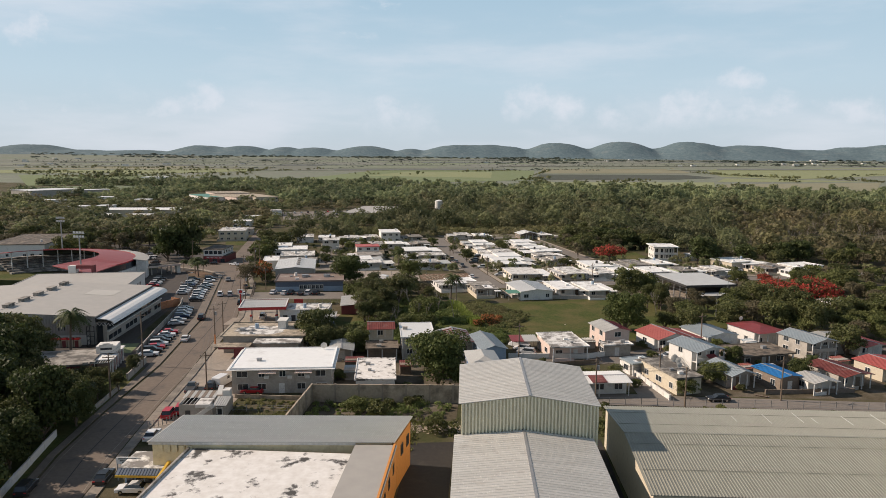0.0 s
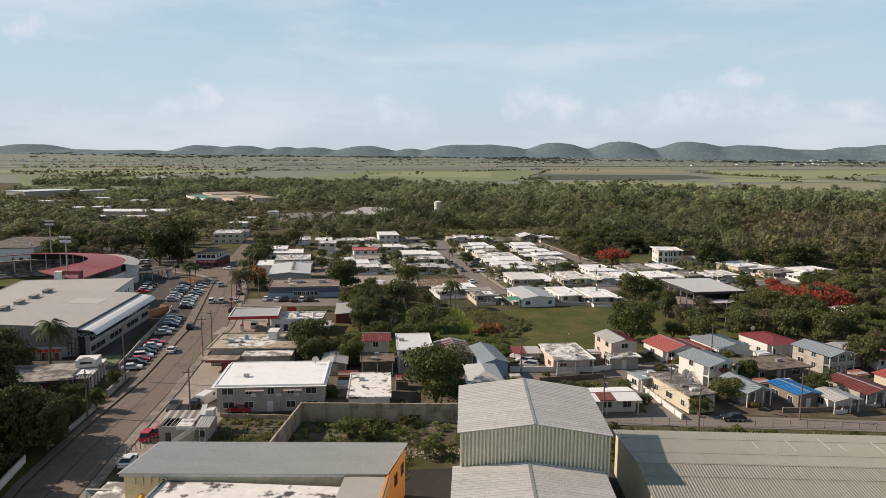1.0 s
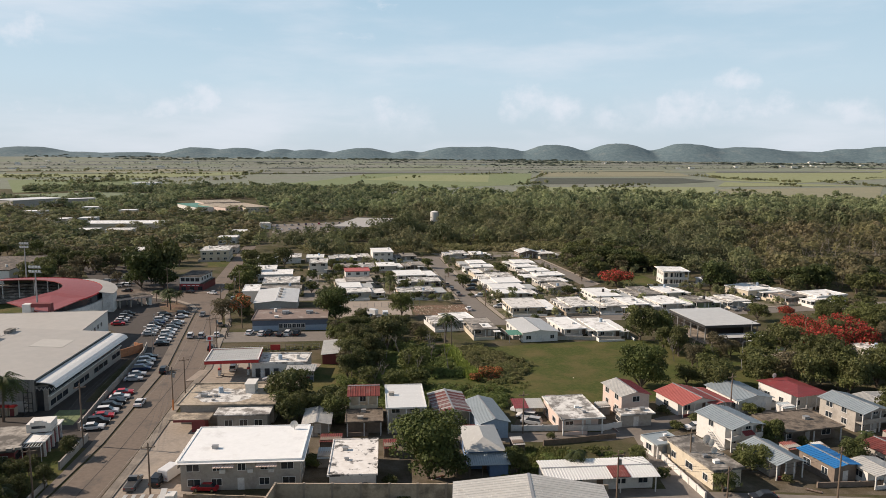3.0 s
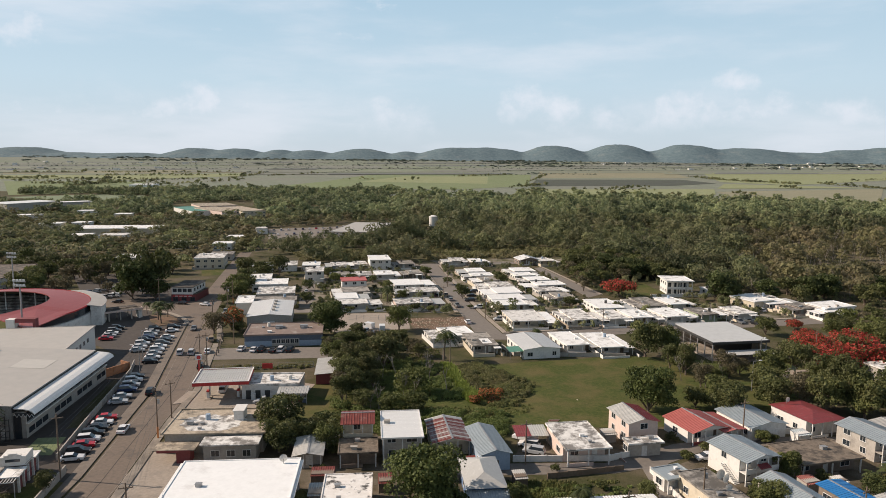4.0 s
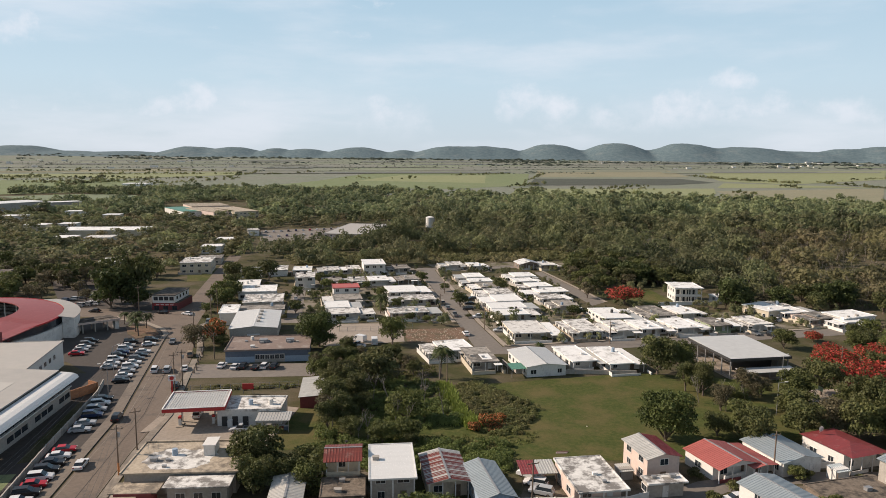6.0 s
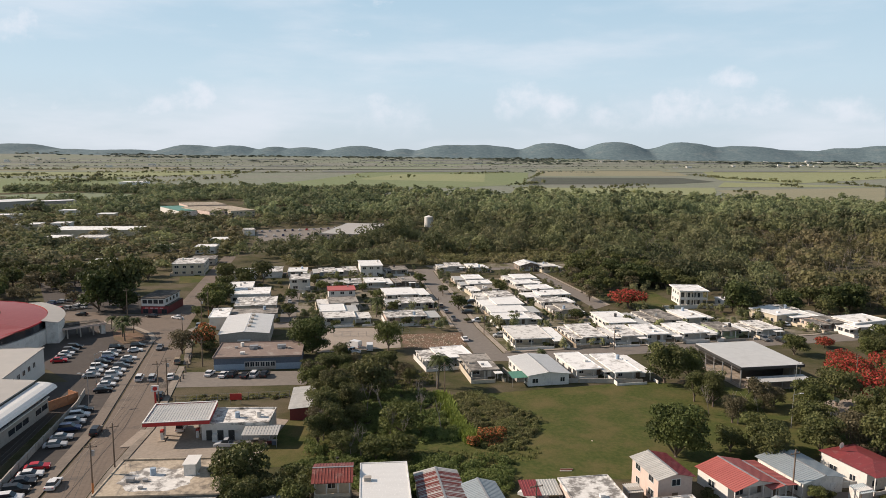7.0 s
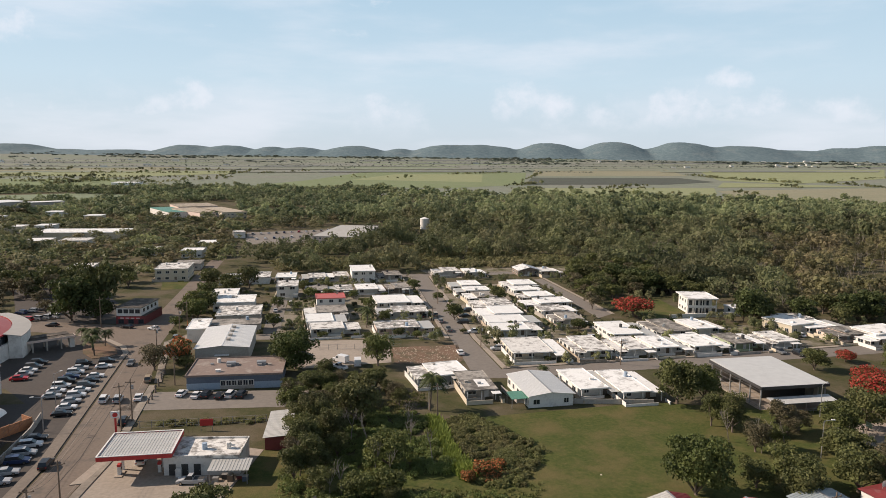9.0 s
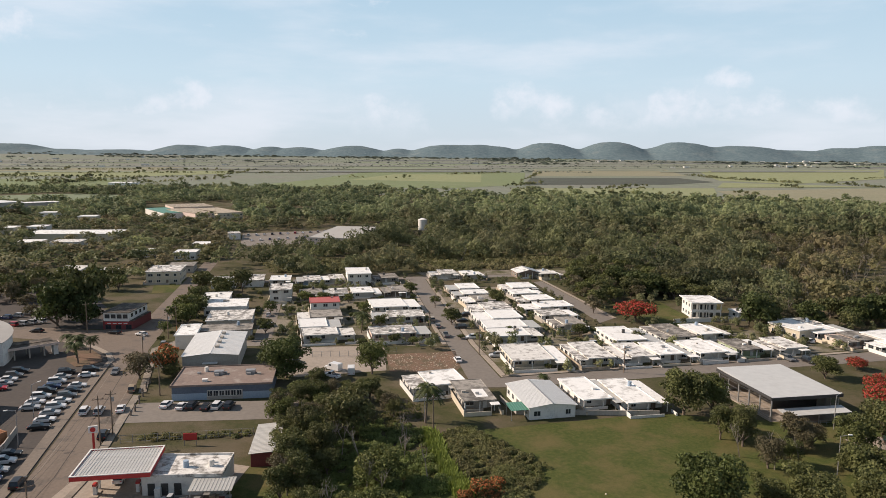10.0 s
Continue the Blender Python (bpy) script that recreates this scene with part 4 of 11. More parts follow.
def palm_meshes(seed, h, n=16, reach=2.6):
    rng = random.Random(seed)
    bm = bmesh.new()
    for i in range(6):
        rod(bm, (0.02 * i * i, 0, -0.4 + (h + 0.4) * i / 6), (0.02 * (i + 1) ** 2, 0, -0.4 + (h + 0.4) * (i + 1) / 6), 0.22 - 0.012 * i, 0.20 - 0.012 * i, 7)
    trunk = mesh_of("trunk", bm, "bark")
    verts = []
    for k in range(n):
        a = k * 2.399
        lift = rng.uniform(-0.5, 1.15)
        ca, sa = math.cos(a), math.sin(a)
        spine = []
        for q in range(13):
            rr = reach * q / 12
            spine.append((0.72 + ca * rr, sa * rr, h + 0.15 + lift * rr * 0.75 - (0.25 + 0.05 * lift) * rr * rr))
        for q in range(12):
            p0, p1 = spine[q], spine[q + 1]
            long = 0.85 * math.sin(0.45 + 2.5 * q / 12)
            for side in (-1, 1):
                tip = (p1[0] - sa * long * side + ca * 0.25, p1[1] + ca * long * side + sa * 0.25, p1[2] - 0.45 * long - rng.uniform(0, 0.15))
                verts += [p0, p1, tip]
    return trunk, leaf_mesh("fronds", np.array(verts), "leaf_dark", 3)


PALM = [palm_meshes(3, 5.5, 24), palm_meshes(5, 7.0, 28, 3.0)]


def palm(x, y, scale=1.0, v=0):
    x, y = beside(x, y)
    ob = new("palm_tree")
    ob.matrix_basis = pose(x, y, gz(y), 0, 0, (x * 77) % 360) @ Matrix.Scale(scale, 4)
    tagged(ob, "palm tree with arching fronds on a bare trunk", "palm tree", "palm trees")
    placed("trunk", PALM[v][0], ob, Matrix())
    placed("fronds", PALM[v][1], ob, Matrix())
    return ob


# ---- vehicles ----
CAR = {}


def profile_body(pts, half, tuck=0.12):
    """A side outline (y, z) drawn to a rounded body."""
    bm = bmesh.new()
    rows = []
    for x, k in ((-half, 0.0), (-half + tuck * 0.5, 1.0), (half - tuck * 0.5, 1.0), (half, 0.0)):
        rows.append([bm.verts.new((x, y * (0.985 + 0.015 * k), z - (0.05 * (1 - k) if z > 0.5 else 0))) for y, z in pts])
    for a, b in zip(rows, rows[1:]):
        for i in range(len(pts)):
            j = (i + 1) % len(pts)
            bm.faces.new((a[i], a[j], b[j], b[i]))
    bm.faces.new(rows[0][::-1])
    bm.faces.new(rows[-1])
    bmesh.ops.recalc_face_normals(bm, faces=bm.faces[:])
    return bm


def cabin(y0, y1, y2, y3, z0, z1, hw, top):
    bm = bmesh.new()
    lo = [bm.verts.new(p) for p in ((-hw, y0, z0), (hw, y0, z0), (hw, y3, z0), (-hw, y3, z0))]
    hi = [bm.verts.new(p) for p in ((-top, y1, z1), (top, y1, z1), (top, y2, z1), (-top, y2, z1))]
    bm.faces.new(hi)
    for i in range(4):
        j = (i + 1) % 4
        bm.faces.new((lo[i], lo[j], hi[j], hi[i]))
    return bm


WHEEL = None


def wheel_mesh():
    bm = bmesh.new()
    rod(bm, (-0.11, 0, 0), (0.11, 0, 0), 0.32, 0.32, 14)
    t = mesh_of("tyre", bm, "tyre")
    r = mesh_of("rim", rod(bmesh.new(), (-0.125, 0, 0), (0.125, 0, 0), 0.19, 0.19, 10), "chrome")
    return t, r


def make_car(kind, colour):
    global WHEEL
    WHEEL = WHEEL or wheel_mesh()
    ob = new({"sedan": "car", "suv": "suv", "pickup": "pickup_truck", "van": "van"}[kind])
    L, H = {"sedan": (4.4, 1.42), "suv": (4.5, 1.68), "pickup": (5.2, 1.72), "van": (5.3, 2.3)}[kind]
    h = L / 2
    mat = "car_" + colour
    if kind == "van":
        out = [(-h, 0.3), (h, 0.3), (h, 0.75), (h - 0.25, 1.05), (h - 1.15, 1.25), (h - 1.75, 2.1), (h - 2.1, 2.25), (-h + 0.1, 2.25), (-h, 2.1)]
        part("body", profile_body(out, 0.98), mat, ob)
        part("windscreen", cabin(h - 1.9, h - 1.9, h - 1.72, h - 1.08, 1.3, 2.12, 0.86, 0.8), "glass", ob)
        part("side_window", boxes((-1.0, h - 2.6, 1.35, 1.0, h - 1.75, 1.9)), "glass", ob)
    else:
        belt = {"sedan": 0.92, "suv": 1.02, "pickup": 1.02}[kind]
        out = [(-h, 0.32), (h, 0.32), (h, 0.62), (h - 0.12, 0.78), (h - 1.15, belt), (-h + 0.25, belt + 0.02), (-h, belt - 0.12)]
        part("body", profile_body(out, 0.88), mat, ob)
        a, b, c, d = {"sedan": (-h + 0.45, -h + 1.05, h - 1.95, h - 1.15), "suv": (-h + 0.1, -h + 0.4, h - 1.95, h - 1.15), "pickup": (-0.35, -0.2, h - 2.1, h - 1.35)}[kind]
        part("window_glass", cabin(a, b, c, d, belt - 0.02, H - 0.06, 0.80, 0.66), "glass", ob)
        part("roof_panel", boxes((-0.67, b - 0.04, H - 0.065, 0.67, c + 0.05, H), (-0.74, b - 0.3, belt, -0.70, b - 0.22, H - 0.25)), mat, ob)
        if kind == "pickup":
            part("load_bed", boxes((-0.72, -h + 0.2, belt + 0.015, 0.72, -0.45, belt + 0.03)), "dark", ob)
    for sx in (-1, 1):
        part("headlight", boxes((sx * 0.62 - 0.17, h - 0.1, 0.62, sx * 0.62 + 0.17, h + 0.015, 0.76)), "lamp", ob)
        part("tail_light", boxes((sx * 0.66 - 0.15, -h - 0.015, 0.68, sx * 0.66 + 0.15, -h + 0.1, 0.84)), "red", ob)
        for sy in (-1, 1):
            t = placed("wheel", WHEEL[0], ob, pose(sx * 0.78, sy * (h - 0.85), 0.32))
            placed("rim", WHEEL[1], t, Matrix())
    return ob


COLOUR_TEXT = dict(white="white", silver="silver", black="black", red="red", navy="dark blue", grey="dark grey", green="lime green", tan="tan")
KIND_TEXT = dict(sedan=("saloon car", "car"), suv=("sport utility car", "car"), pickup=("pickup truck", "pickup"), van=("high-roofed van", "van"))


def car(kind, colour, x, y, heading, where="parked on the asphalt"):
    m = pose(x, y, gz(y) + 0.06, 0, 0, heading)
    if (kind, colour) in CAR:
        ob = copy_thing(CAR[kind, colour], m)
    else:
        ob = CAR[kind, colour] = make_car(kind, colour)
        ob.matrix_basis = m
    tagged(ob, f"{COLOUR_TEXT[colour]} {KIND_TEXT[kind][0]} {where}", KIND_TEXT[kind][1], "cars " + where)
    claim(x, y, 2.5, 4.5, heading)
    return ob


# ---- street furniture ----
POLE = {}


def utility_pole(x, y, h=9.0, rot=0.0, base=""):
    ob = thing("utility_pole", x, y, rot, "weathered wooden utility pole with cross-arm" + (" and orange-painted foot" if base else ""), "utility pole", "utility poles")
    if h not in POLE:
        POLE[h] = (mesh_of("pole", rod(bmesh.new(), (0, 0, -0.6), (0, 0, h), 0.17, 0.11, 8), "wood"), mesh_of("cross_arm", boxes((-1.1, -0.06, h - 0.9, 1.1, 0.06, h - 0.76), (-1.0, -0.05, h - 0.76, -0.92, 0.05, h - 0.6), (0.92, -0.05, h - 0.76, 1.0, 0.05, h - 0.6), (-0.3, -0.05, h - 0.76, -0.22, 0.05, h - 0.6)), "wood"), mesh_of("transformer", rod(bmesh.new(), (0.38, 0, h - 2.4), (0.38, 0, h - 1.5), 0.26, 0.26, 10), "steel"))
    placed("pole", POLE[h][0], ob, Matrix())
    placed("cross_arm", POLE[h][1], ob, Matrix())
    if int(x * 7) % 3 == 0:
        placed("transformer", POLE[h][2], ob, Matrix())
    if base:
        part("painted_foot", rod(bmesh.new(), (0, 0, 0), (0, 0, 2.6), 0.19, 0.18, 8), "orange_wood", ob)
    return ob


def dish(x, y, z, turn, r=0.9):
    """Satellite dish on a short mast."""
    ob = thing("satellite_dish", x, y, turn, "white satellite dish on a short steel mast", "satellite dish", "satellite dishes", lift=z)
    bm = bmesh.new()
    rows = []
    for j in range(4):
        f = j / 3
        rows.append([bm.verts.new((math.cos(k * 0.5236) * r * f, -0.3 * f * f * r - 0.1, 1.0 + math.sin(k * 0.5236) * r * f)) for k in range(12)] if j else [bm.verts.new((0, -0.1, 1.0))])
    for j in range(1, 4):
        for k in range(12):
            q = (k + 1) % 12
            bm.faces.new((rows[0][0], rows[1][k], rows[1][q]) if j == 1 else (rows[j - 1][k], rows[j][k], rows[j][q], rows[j - 1][q]))
    bmesh.ops.solidify(bm, geom=bm.faces[:], thickness=0.03)
    part("bowl", bm, "trim", ob)
    part("mast", rod(bmesh.new(), (0, 0, 0), (0, 0, 1.0), 0.05, 0.05, 6), "steel", ob)
    part("feed_arm", rod(bmesh.new(), (0, -0.1, 0.4), (0, -0.9, 1.0), 0.025, 0.02, 5), "steel", ob)


def wires(a, b, n=3):
    """Sagging cables between two pole heads."""
    bm = bmesh.new()
    a, b = Vector(a), Vector(b)
    side = Vector((b.y - a.y, a.x - b.x, 0)).normalized()
    for k in range(n):
        off = side * (k - (n - 1) / 2) * 0.9
        last = a + off
        for i in range(1, 9):
            t = i / 8
            p = a.lerp(b, t) + off - Vector((0, 0, 3.2 * t * (1 - t)))
            rod(bm, last, p, 0.022, 0.022, 4)
            last = p
    ob = new("power_line", mesh_of("power_line", bm, "dark"))
    return tagged(ob, "black power cables sagging between utility poles", "power line", "power lines", "structure")


def lamp_post(x, y, h=8.0, rot=0.0):
    ob = thing("street_lamp", x, y, rot, "slim grey steel street lamp with one arm", "street lamp", "street lamps")
    part("pole", rod(bmesh.new(), (0, 0, -0.4), (0, 0, h), 0.11, 0.07, 8), "steel", ob)
    bm = rod(bmesh.new(), (0, 0, h - 0.1), (1.6, 0, h + 0.25), 0.05, 0.04, 6)
    part("arm", bm, "steel", ob)
    part("lamp_head", boxes((1.4, -0.16, h + 0.18, 2.15, 0.16, h + 0.32)), "trim", ob)
    return ob


def fence_wall(pts, h, mat, name, label, thick=0.2, pier=0.0, pier_mat=""):
    """A garden or yard wall along a line of points, in straight panels with piers."""
    ob = new(name)
    x0, y0 = pts[0]
    ob.matrix_basis = pose(x0, y0, gz(y0))
    tagged(ob, label, "wall", "", "")
    for (ax, ay), (bx, by) in zip(pts, pts[1:]):
        a, b = Vector((ax - x0, ay - y0, 0)), Vector((bx - x0, by - y0, 0))
        length = (b - a).length
        k = max(1, round(length / pier)) if pier else 1
        rz = math.degrees(math.atan2(by - ay, bx - ax))
        for i in range(k):
            p = a.lerp(b, i / k)
            q = a.lerp(b, (i + 1) / k)
            dz = gz(y0 + (p.y + q.y) / 2) - gz(y0)
            seg = length / k
            placed("panel", mesh_of("panel", boxes((0, -thick / 2, -0.8, seg, thick / 2, h), (0, -thick / 2 - 0.03, h, seg, thick / 2 + 0.03, h + 0.06)), mat), ob, pose(p.x, p.y, dz, 0, 0, rz))
            if pier:
                placed("pier", mesh_of("pier", boxes((-0.17, -thick / 2 - 0.08, -0.8, 0.17, thick / 2 + 0.08, h + 0.14)), pier_mat or mat), ob, pose(p.x, p.y, dz, 0, 0, rz))
    return ob


def wire_fence(pts, h=1.5, each=3.0, post="steel"):
    """Slim posts with four strained wires along a line of points."""
    x0, y0 = pts[0]
    ob = thing("wire_fence", x0, y0, 0.0, "thin wire fence on slim grey posts", "fence", "wire fences")
    bm = boxes((-0.05, -0.05, -0.6, 0.05, 0.05, h))
    me = mesh_of("post", bm, post)
    for (ax, ay), (bx, by) in zip(pts, pts[1:]):
        n = max(1, round(math.hypot(bx - ax, by - ay) / each))
        for i in range(n + 1):
            f = i / n
            x, y = ax + (bx - ax) * f, ay + (by - ay) * f
            placed("post", me, ob, pose(x - x0, y - y0, gz(y) - gz(y0)))
        for z in (0.3, 0.85, h - 0.06):
            part("wire", rod(bmesh.new(), (ax - x0, ay - y0, gz(ay) - gz(y0) + z), (bx - x0, by - y0, gz(by) - gz(y0) + z), 0.02, 0.02, 4), "steel", ob)
    return ob


# ---- ground ----
gv, gf = [], []
edges_y = [-400.0, 110.0, 430.0, 1150.0, 2300.0, 2700.0, 3100.0, 3500.0, 3900.0, 4300.0, 4700.0, 4960.0]
for j, gy in enumerate(edges_y):
    for gx in (-4200.0, -400.0, 0.0, 400.0, 4200.0):
        gv.append((gx, gy, gz(gy)))
for j in range(11):
    for i in range(4):
        a = j * 5 + i
        gf.append((a, a + 1, a + 6, a + 5))
ground = new("ground", raw_mesh("ground", gv, gf, "ground"))
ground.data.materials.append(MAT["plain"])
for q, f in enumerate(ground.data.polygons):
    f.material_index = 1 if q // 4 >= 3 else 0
tagged(ground, "level ground of soil, dry grass and pasture", "ground", "", "structure")

ROAD = [(-54.5, 60.0), (-61.5, 88.0), (-64.5, 100.0), (-67.4, 119.0), (-71.0, 148.0), (-81.5, 198.0), (-94.0, 238.0), (-103.0, 267.0), (-112.0, 281.0), (-131.0, 292.0), (-190.0, 302.0), (-190.0, 313.0), (-128.0, 308.0), (-122.0, 330.0), (-141.0, 406.0), (-156.0, 470.0), (-148.0, 470.0), (-133.0, 406.0), (-113.0, 330.0), (-106.0, 306.0), (-100.5, 285.0), (-84.6, 243.0), (-72.0, 198.0), (-69.0, 176.0), (-62.5, 142.0), (-59.2, 121.0), (-53.2, 87.0), (-47.5, 60.0)]
sheet("road", ROAD, "asphalt", 0.05, "worn grey asphalt two-lane road", "road")
MIDDLE = [(-57.3, 88.0), (-60.2, 100.0), (-63.2, 120.0), (-66.9, 146.0), (-76.7, 198.0), (-89.3, 240.0), (-101.0, 276.0)]


def strip(off, width, mat, label, name):
    """A narrow band that keeps to one side of the road's middle."""
    a, c = [], []
    for i, (x, y) in enumerate(MIDDLE):
        x0, y0 = MIDDLE[max(0, i - 1)]
        x1, y1 = MIDDLE[min(len(MIDDLE) - 1, i + 1)]
        side = Vector((y1 - y0, x0 - x1)).normalized()
        a.append((x + side.x * off, y + side.y * off))
        c.append((x + side.x * (off + width), y + side.y * (off + width)))
    sheet(name, a + c[::-1], mat, 0.062, label, "road marking")


strip(-0.1, 0.16, "asphalt_lot", "dark tarred seam along the road", "tar_seam")
strip(3.4, 0.1, "pavement", "worn pale edge line", "edge_line")
strip(-3.6, 0.1, "pavement", "worn pale edge line", "edge_line")
LOT = [(-71.4, 146.0), (-81.8, 198.0), (-94.3, 238.0), (-103.3, 267.0), (-112.3, 281.0), (-122.0, 288.5), (-140.0, 294.0), (-141.0, 262.0), (-133.5, 242.0), (-119.0, 237.0), (-106.0, 226.0), (-93.0, 200.0), (-85.0, 172.0), (-77.5, 146.0)]
sheet("parking_lot", LOT, "asphalt_lot", 0.035, "dark asphalt car park along the road", "car park")
for k, (pts, nm) in enumerate((([(-61.9, 88.0), (-64.9, 100.0), (-67.8, 119.0), (-71.5, 148.0), (-82.1, 198.0), (-94.6, 238.0), (-103.6, 267.0), (-105.9, 266.2), (-96.9, 237.0), (-84.3, 197.2), (-73.7, 147.6), (-69.0, 118.8), (-66.1, 99.8), (-63.1, 88.0)], "pavement_dark"), ([(-84.3, 243.0), (-71.7, 198.0), (-68.7, 176.0), (-62.2, 142.0), (-58.9, 121.0), (-52.9, 87.0), (-51.2, 87.0), (-57.2, 121.0), (-60.5, 142.0), (-67.0, 176.0), (-69.9, 198.0), (-82.5, 243.0)], "pavement"), ([(-84.0, 245.0), (-100.0, 286.0), (-98.2, 286.6), (-82.2, 245.6)], "pavement"))):
    sheet("pavement", pts[::-1], nm, 0.05, "raised grey concrete pavement with kerb", "pavement", thick=0.13)
sheet("pavement", [(-103.6, 267.0), (-105.0, 272.6), (-109.8, 280.0), (-119.1, 287.8), (-131.7, 293.1), (-132.3, 291.7), (-119.8, 286.3), (-111.0, 278.8), (-106.5, 272.0), (-105.0, 266.6)], "concrete", 0.05, "pale concrete kerb strip round the bend", "pavement", thick=0.13)
sheet("planting_island", [(-124.5, 281.2), (-123.0, 285.5), (-117.8, 283.2), (-111.8, 277.4), (-108.0, 271.6), (-109.6, 267.0), (-112.5, 265.5), (-118.6, 271.0)][::-1], "dirt", 0.05, "bare reddish island with palms at the bend", "planting island", thick=0.14)
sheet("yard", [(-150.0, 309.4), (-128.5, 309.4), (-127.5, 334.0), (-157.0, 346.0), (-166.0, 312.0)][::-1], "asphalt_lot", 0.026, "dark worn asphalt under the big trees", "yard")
sheet("street", [(0.5, 262.0), (9.2, 265.0), (0.5, 300.0), (-23.0, 428.0), (60.0, 449.0), (58.0, 456.0), (-24.0, 436.0), (-110.0, 414.0), (-109.0, 407.0), (-31.5, 427.0), (-6.7, 299.0)], "asphalt_old", 0.045, "grey asphalt residential street", "street")
sheet("street", [(2.0, 256.0), (12.0, 257.0), (40.0, 264.5), (73.0, 275.0), (128.0, 291.0), (190.0, 312.0), (188.0, 320.0), (126.0, 300.0), (72.0, 282.5), (38.0, 273.5), (9.2, 265.0), (0.5, 262.0)], "asphalt_old", 0.05, "grey asphalt cross street between the houses", "street")
sheet("street", [(-9.0, 154.0), (4.0, 154.5), (27.0, 157.0), (38.0, 162.0), (46.0, 168.0), (58.0, 172.0), (110.0, 177.0), (110.0, 181.0), (56.0, 177.0), (42.0, 172.0), (26.0, 161.5), (-9.0, 158.5)], "asphalt_old", 0.045, "narrow grey asphalt lane", "street")
sheet("street", [(20.0, 130.0), (120.0, 131.5), (120.0, 136.0), (40.0, 136.5), (38.0, 162.0), (32.5, 160.0), (33.0, 137.0), (20.0, 136.0)], "asphalt_old", 0.055, "narrow grey lane behind the warehouses", "street")
sheet("street", [(-100.0, 287.0), (-96.0, 300.0), (-62.0, 299.0), (-63.0, 293.0), (-88.0, 289.0)], "asphalt_old", 0.047, "grey asphalt side street", "street")
sheet("street", [(-72.0, 300.0), (-66.0, 300.0), (-90.0, 408.0), (-96.0, 407.0)], "asphalt_old", 0.06, "grey asphalt residential street", "street")
sheet("pavement", [(9.6, 265.4), (0.9, 300.0), (-22.6, 428.0), (-21.0, 428.3), (2.5, 300.4), (11.2, 265.8)][::-1], "concrete", 0.05, "pale concrete pavement with kerb", "pavement", thick=0.13)
sheet("pavement", [(-7.0, 299.0), (-31.8, 427.0), (-33.3, 426.7), (-8.5, 298.7)][::-1], "concrete", 0.05, "pale concrete pavement with kerb", "pavement", thick=0.13)
sheet("pavement", [(10.0, 265.6), (38.0, 273.9), (72.0, 282.9), (126.0, 300.4), (125.6, 301.9), (71.6, 284.4), (37.6, 275.4), (9.6, 267.0)], "concrete", 0.05, "pale concrete pavement with kerb", "pavement", thick=0.13)
sheet("forecourt", [(-68.4, 178.0), (-43.0, 181.0), (-42.0, 205.0), (-74.0, 212.0), (-71.3, 198.0)][::-1], "concrete", 0.04, "stained concrete petrol station forecourt", "forecourt")
sheet("forecourt", [(-84.0, 224.0), (-44.0, 230.0), (-40.0, 243.0), (-80.0, 238.0)], "asphalt_old", 0.05, "grey asphalt car park before the blue building", "car park")
sheet("yard", [(-64.0, 150.0), (-56.0, 110.0), (-46.0, 110.0), (-46.0, 172.0), (-64.0, 174.0)][::-1], "concrete", 0.03, "stained concrete front yard", "yard")
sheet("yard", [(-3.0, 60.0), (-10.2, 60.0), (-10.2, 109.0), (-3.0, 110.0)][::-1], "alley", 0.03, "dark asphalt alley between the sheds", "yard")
sheet("yard", [(-30.0, 118.0), (-3.0, 119.5), (-3.0, 129.0), (-30.0, 127.0)][::-1], "yard_dirt", 0.016, "dark earth at the foot of the block wall", "yard")
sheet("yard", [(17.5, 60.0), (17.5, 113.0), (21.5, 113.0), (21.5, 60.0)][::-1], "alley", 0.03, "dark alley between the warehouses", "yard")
sheet("yard", [(-31.0, 128.5), (-3.0, 130.0), (30.0, 132.0), (31.0, 141.0), (8.0, 141.0), (8.0, 158.0), (-9.0, 158.5), (-12.0, 172.0), (-34.0, 171.0)], "yard_dirt", 0.02, "bare earth yards between the small houses", "yard")
sheet("yard", [(8.0, 162.0), (28.0, 163.5), (38.0, 169.0), (34.0, 180.0), (12.0, 177.0)], "yard_dirt", 0.02, "bare earth yard beside the pink house", "yard")
sheet("yard", [(36.0, 137.0), (104.0, 138.0), (108.0, 176.0), (60.0, 171.5), (47.0, 167.0), (39.5, 161.5)], "yard_dirt", 0.018, "bare earth yards between the small houses", "yard")
sheet("yard", [(44.0, 173.5), (58.0, 178.0), (100.0, 181.5), (96.0, 190.0), (58.0, 188.0), (42.0, 184.0)], "yard_dirt", 0.018, "bare earth yards behind the lane", "yard")
sheet("lawn", [(-63.5, 88.0), (-66.5, 100.0), (-69.4, 119.0), (-73.0, 146.0), (-80.0, 146.0), (-100.0, 140.0), (-110.0, 80.0), (-70.0, 75.0)], "meadow", 0.03, "shaded green lawn under trees", "lawn")
sheet("yard", [(-77.5, 146.0), (-85.0, 172.0), (-96.0, 166.0), (-120.0, 160.0), (-122.0, 140.0), (-98.0, 138.0)], "asphalt_lot", 0.045, "dark asphalt yard before the sports hall", "yard")
# asphalt passage; the dark tone also deepens the shade of the hall
sheet("yard", [(-85.0, 158.0), (-91.0, 180.0), (-96.5, 206.0), (-101.0, 205.0), (-96.0, 178.0), (-92.0, 158.0)], "asphalt_lot", 0.03, "asphalt passage beside the sports hall, darkened for its deep shade", "yard")
sheet("yard", [(-95.0, 205.0), (-99.0, 229.0), (-113.0, 226.0), (-108.0, 203.0)], "asphalt_lot", 0.036, "dark asphalt yard behind the sports hall", "yard")
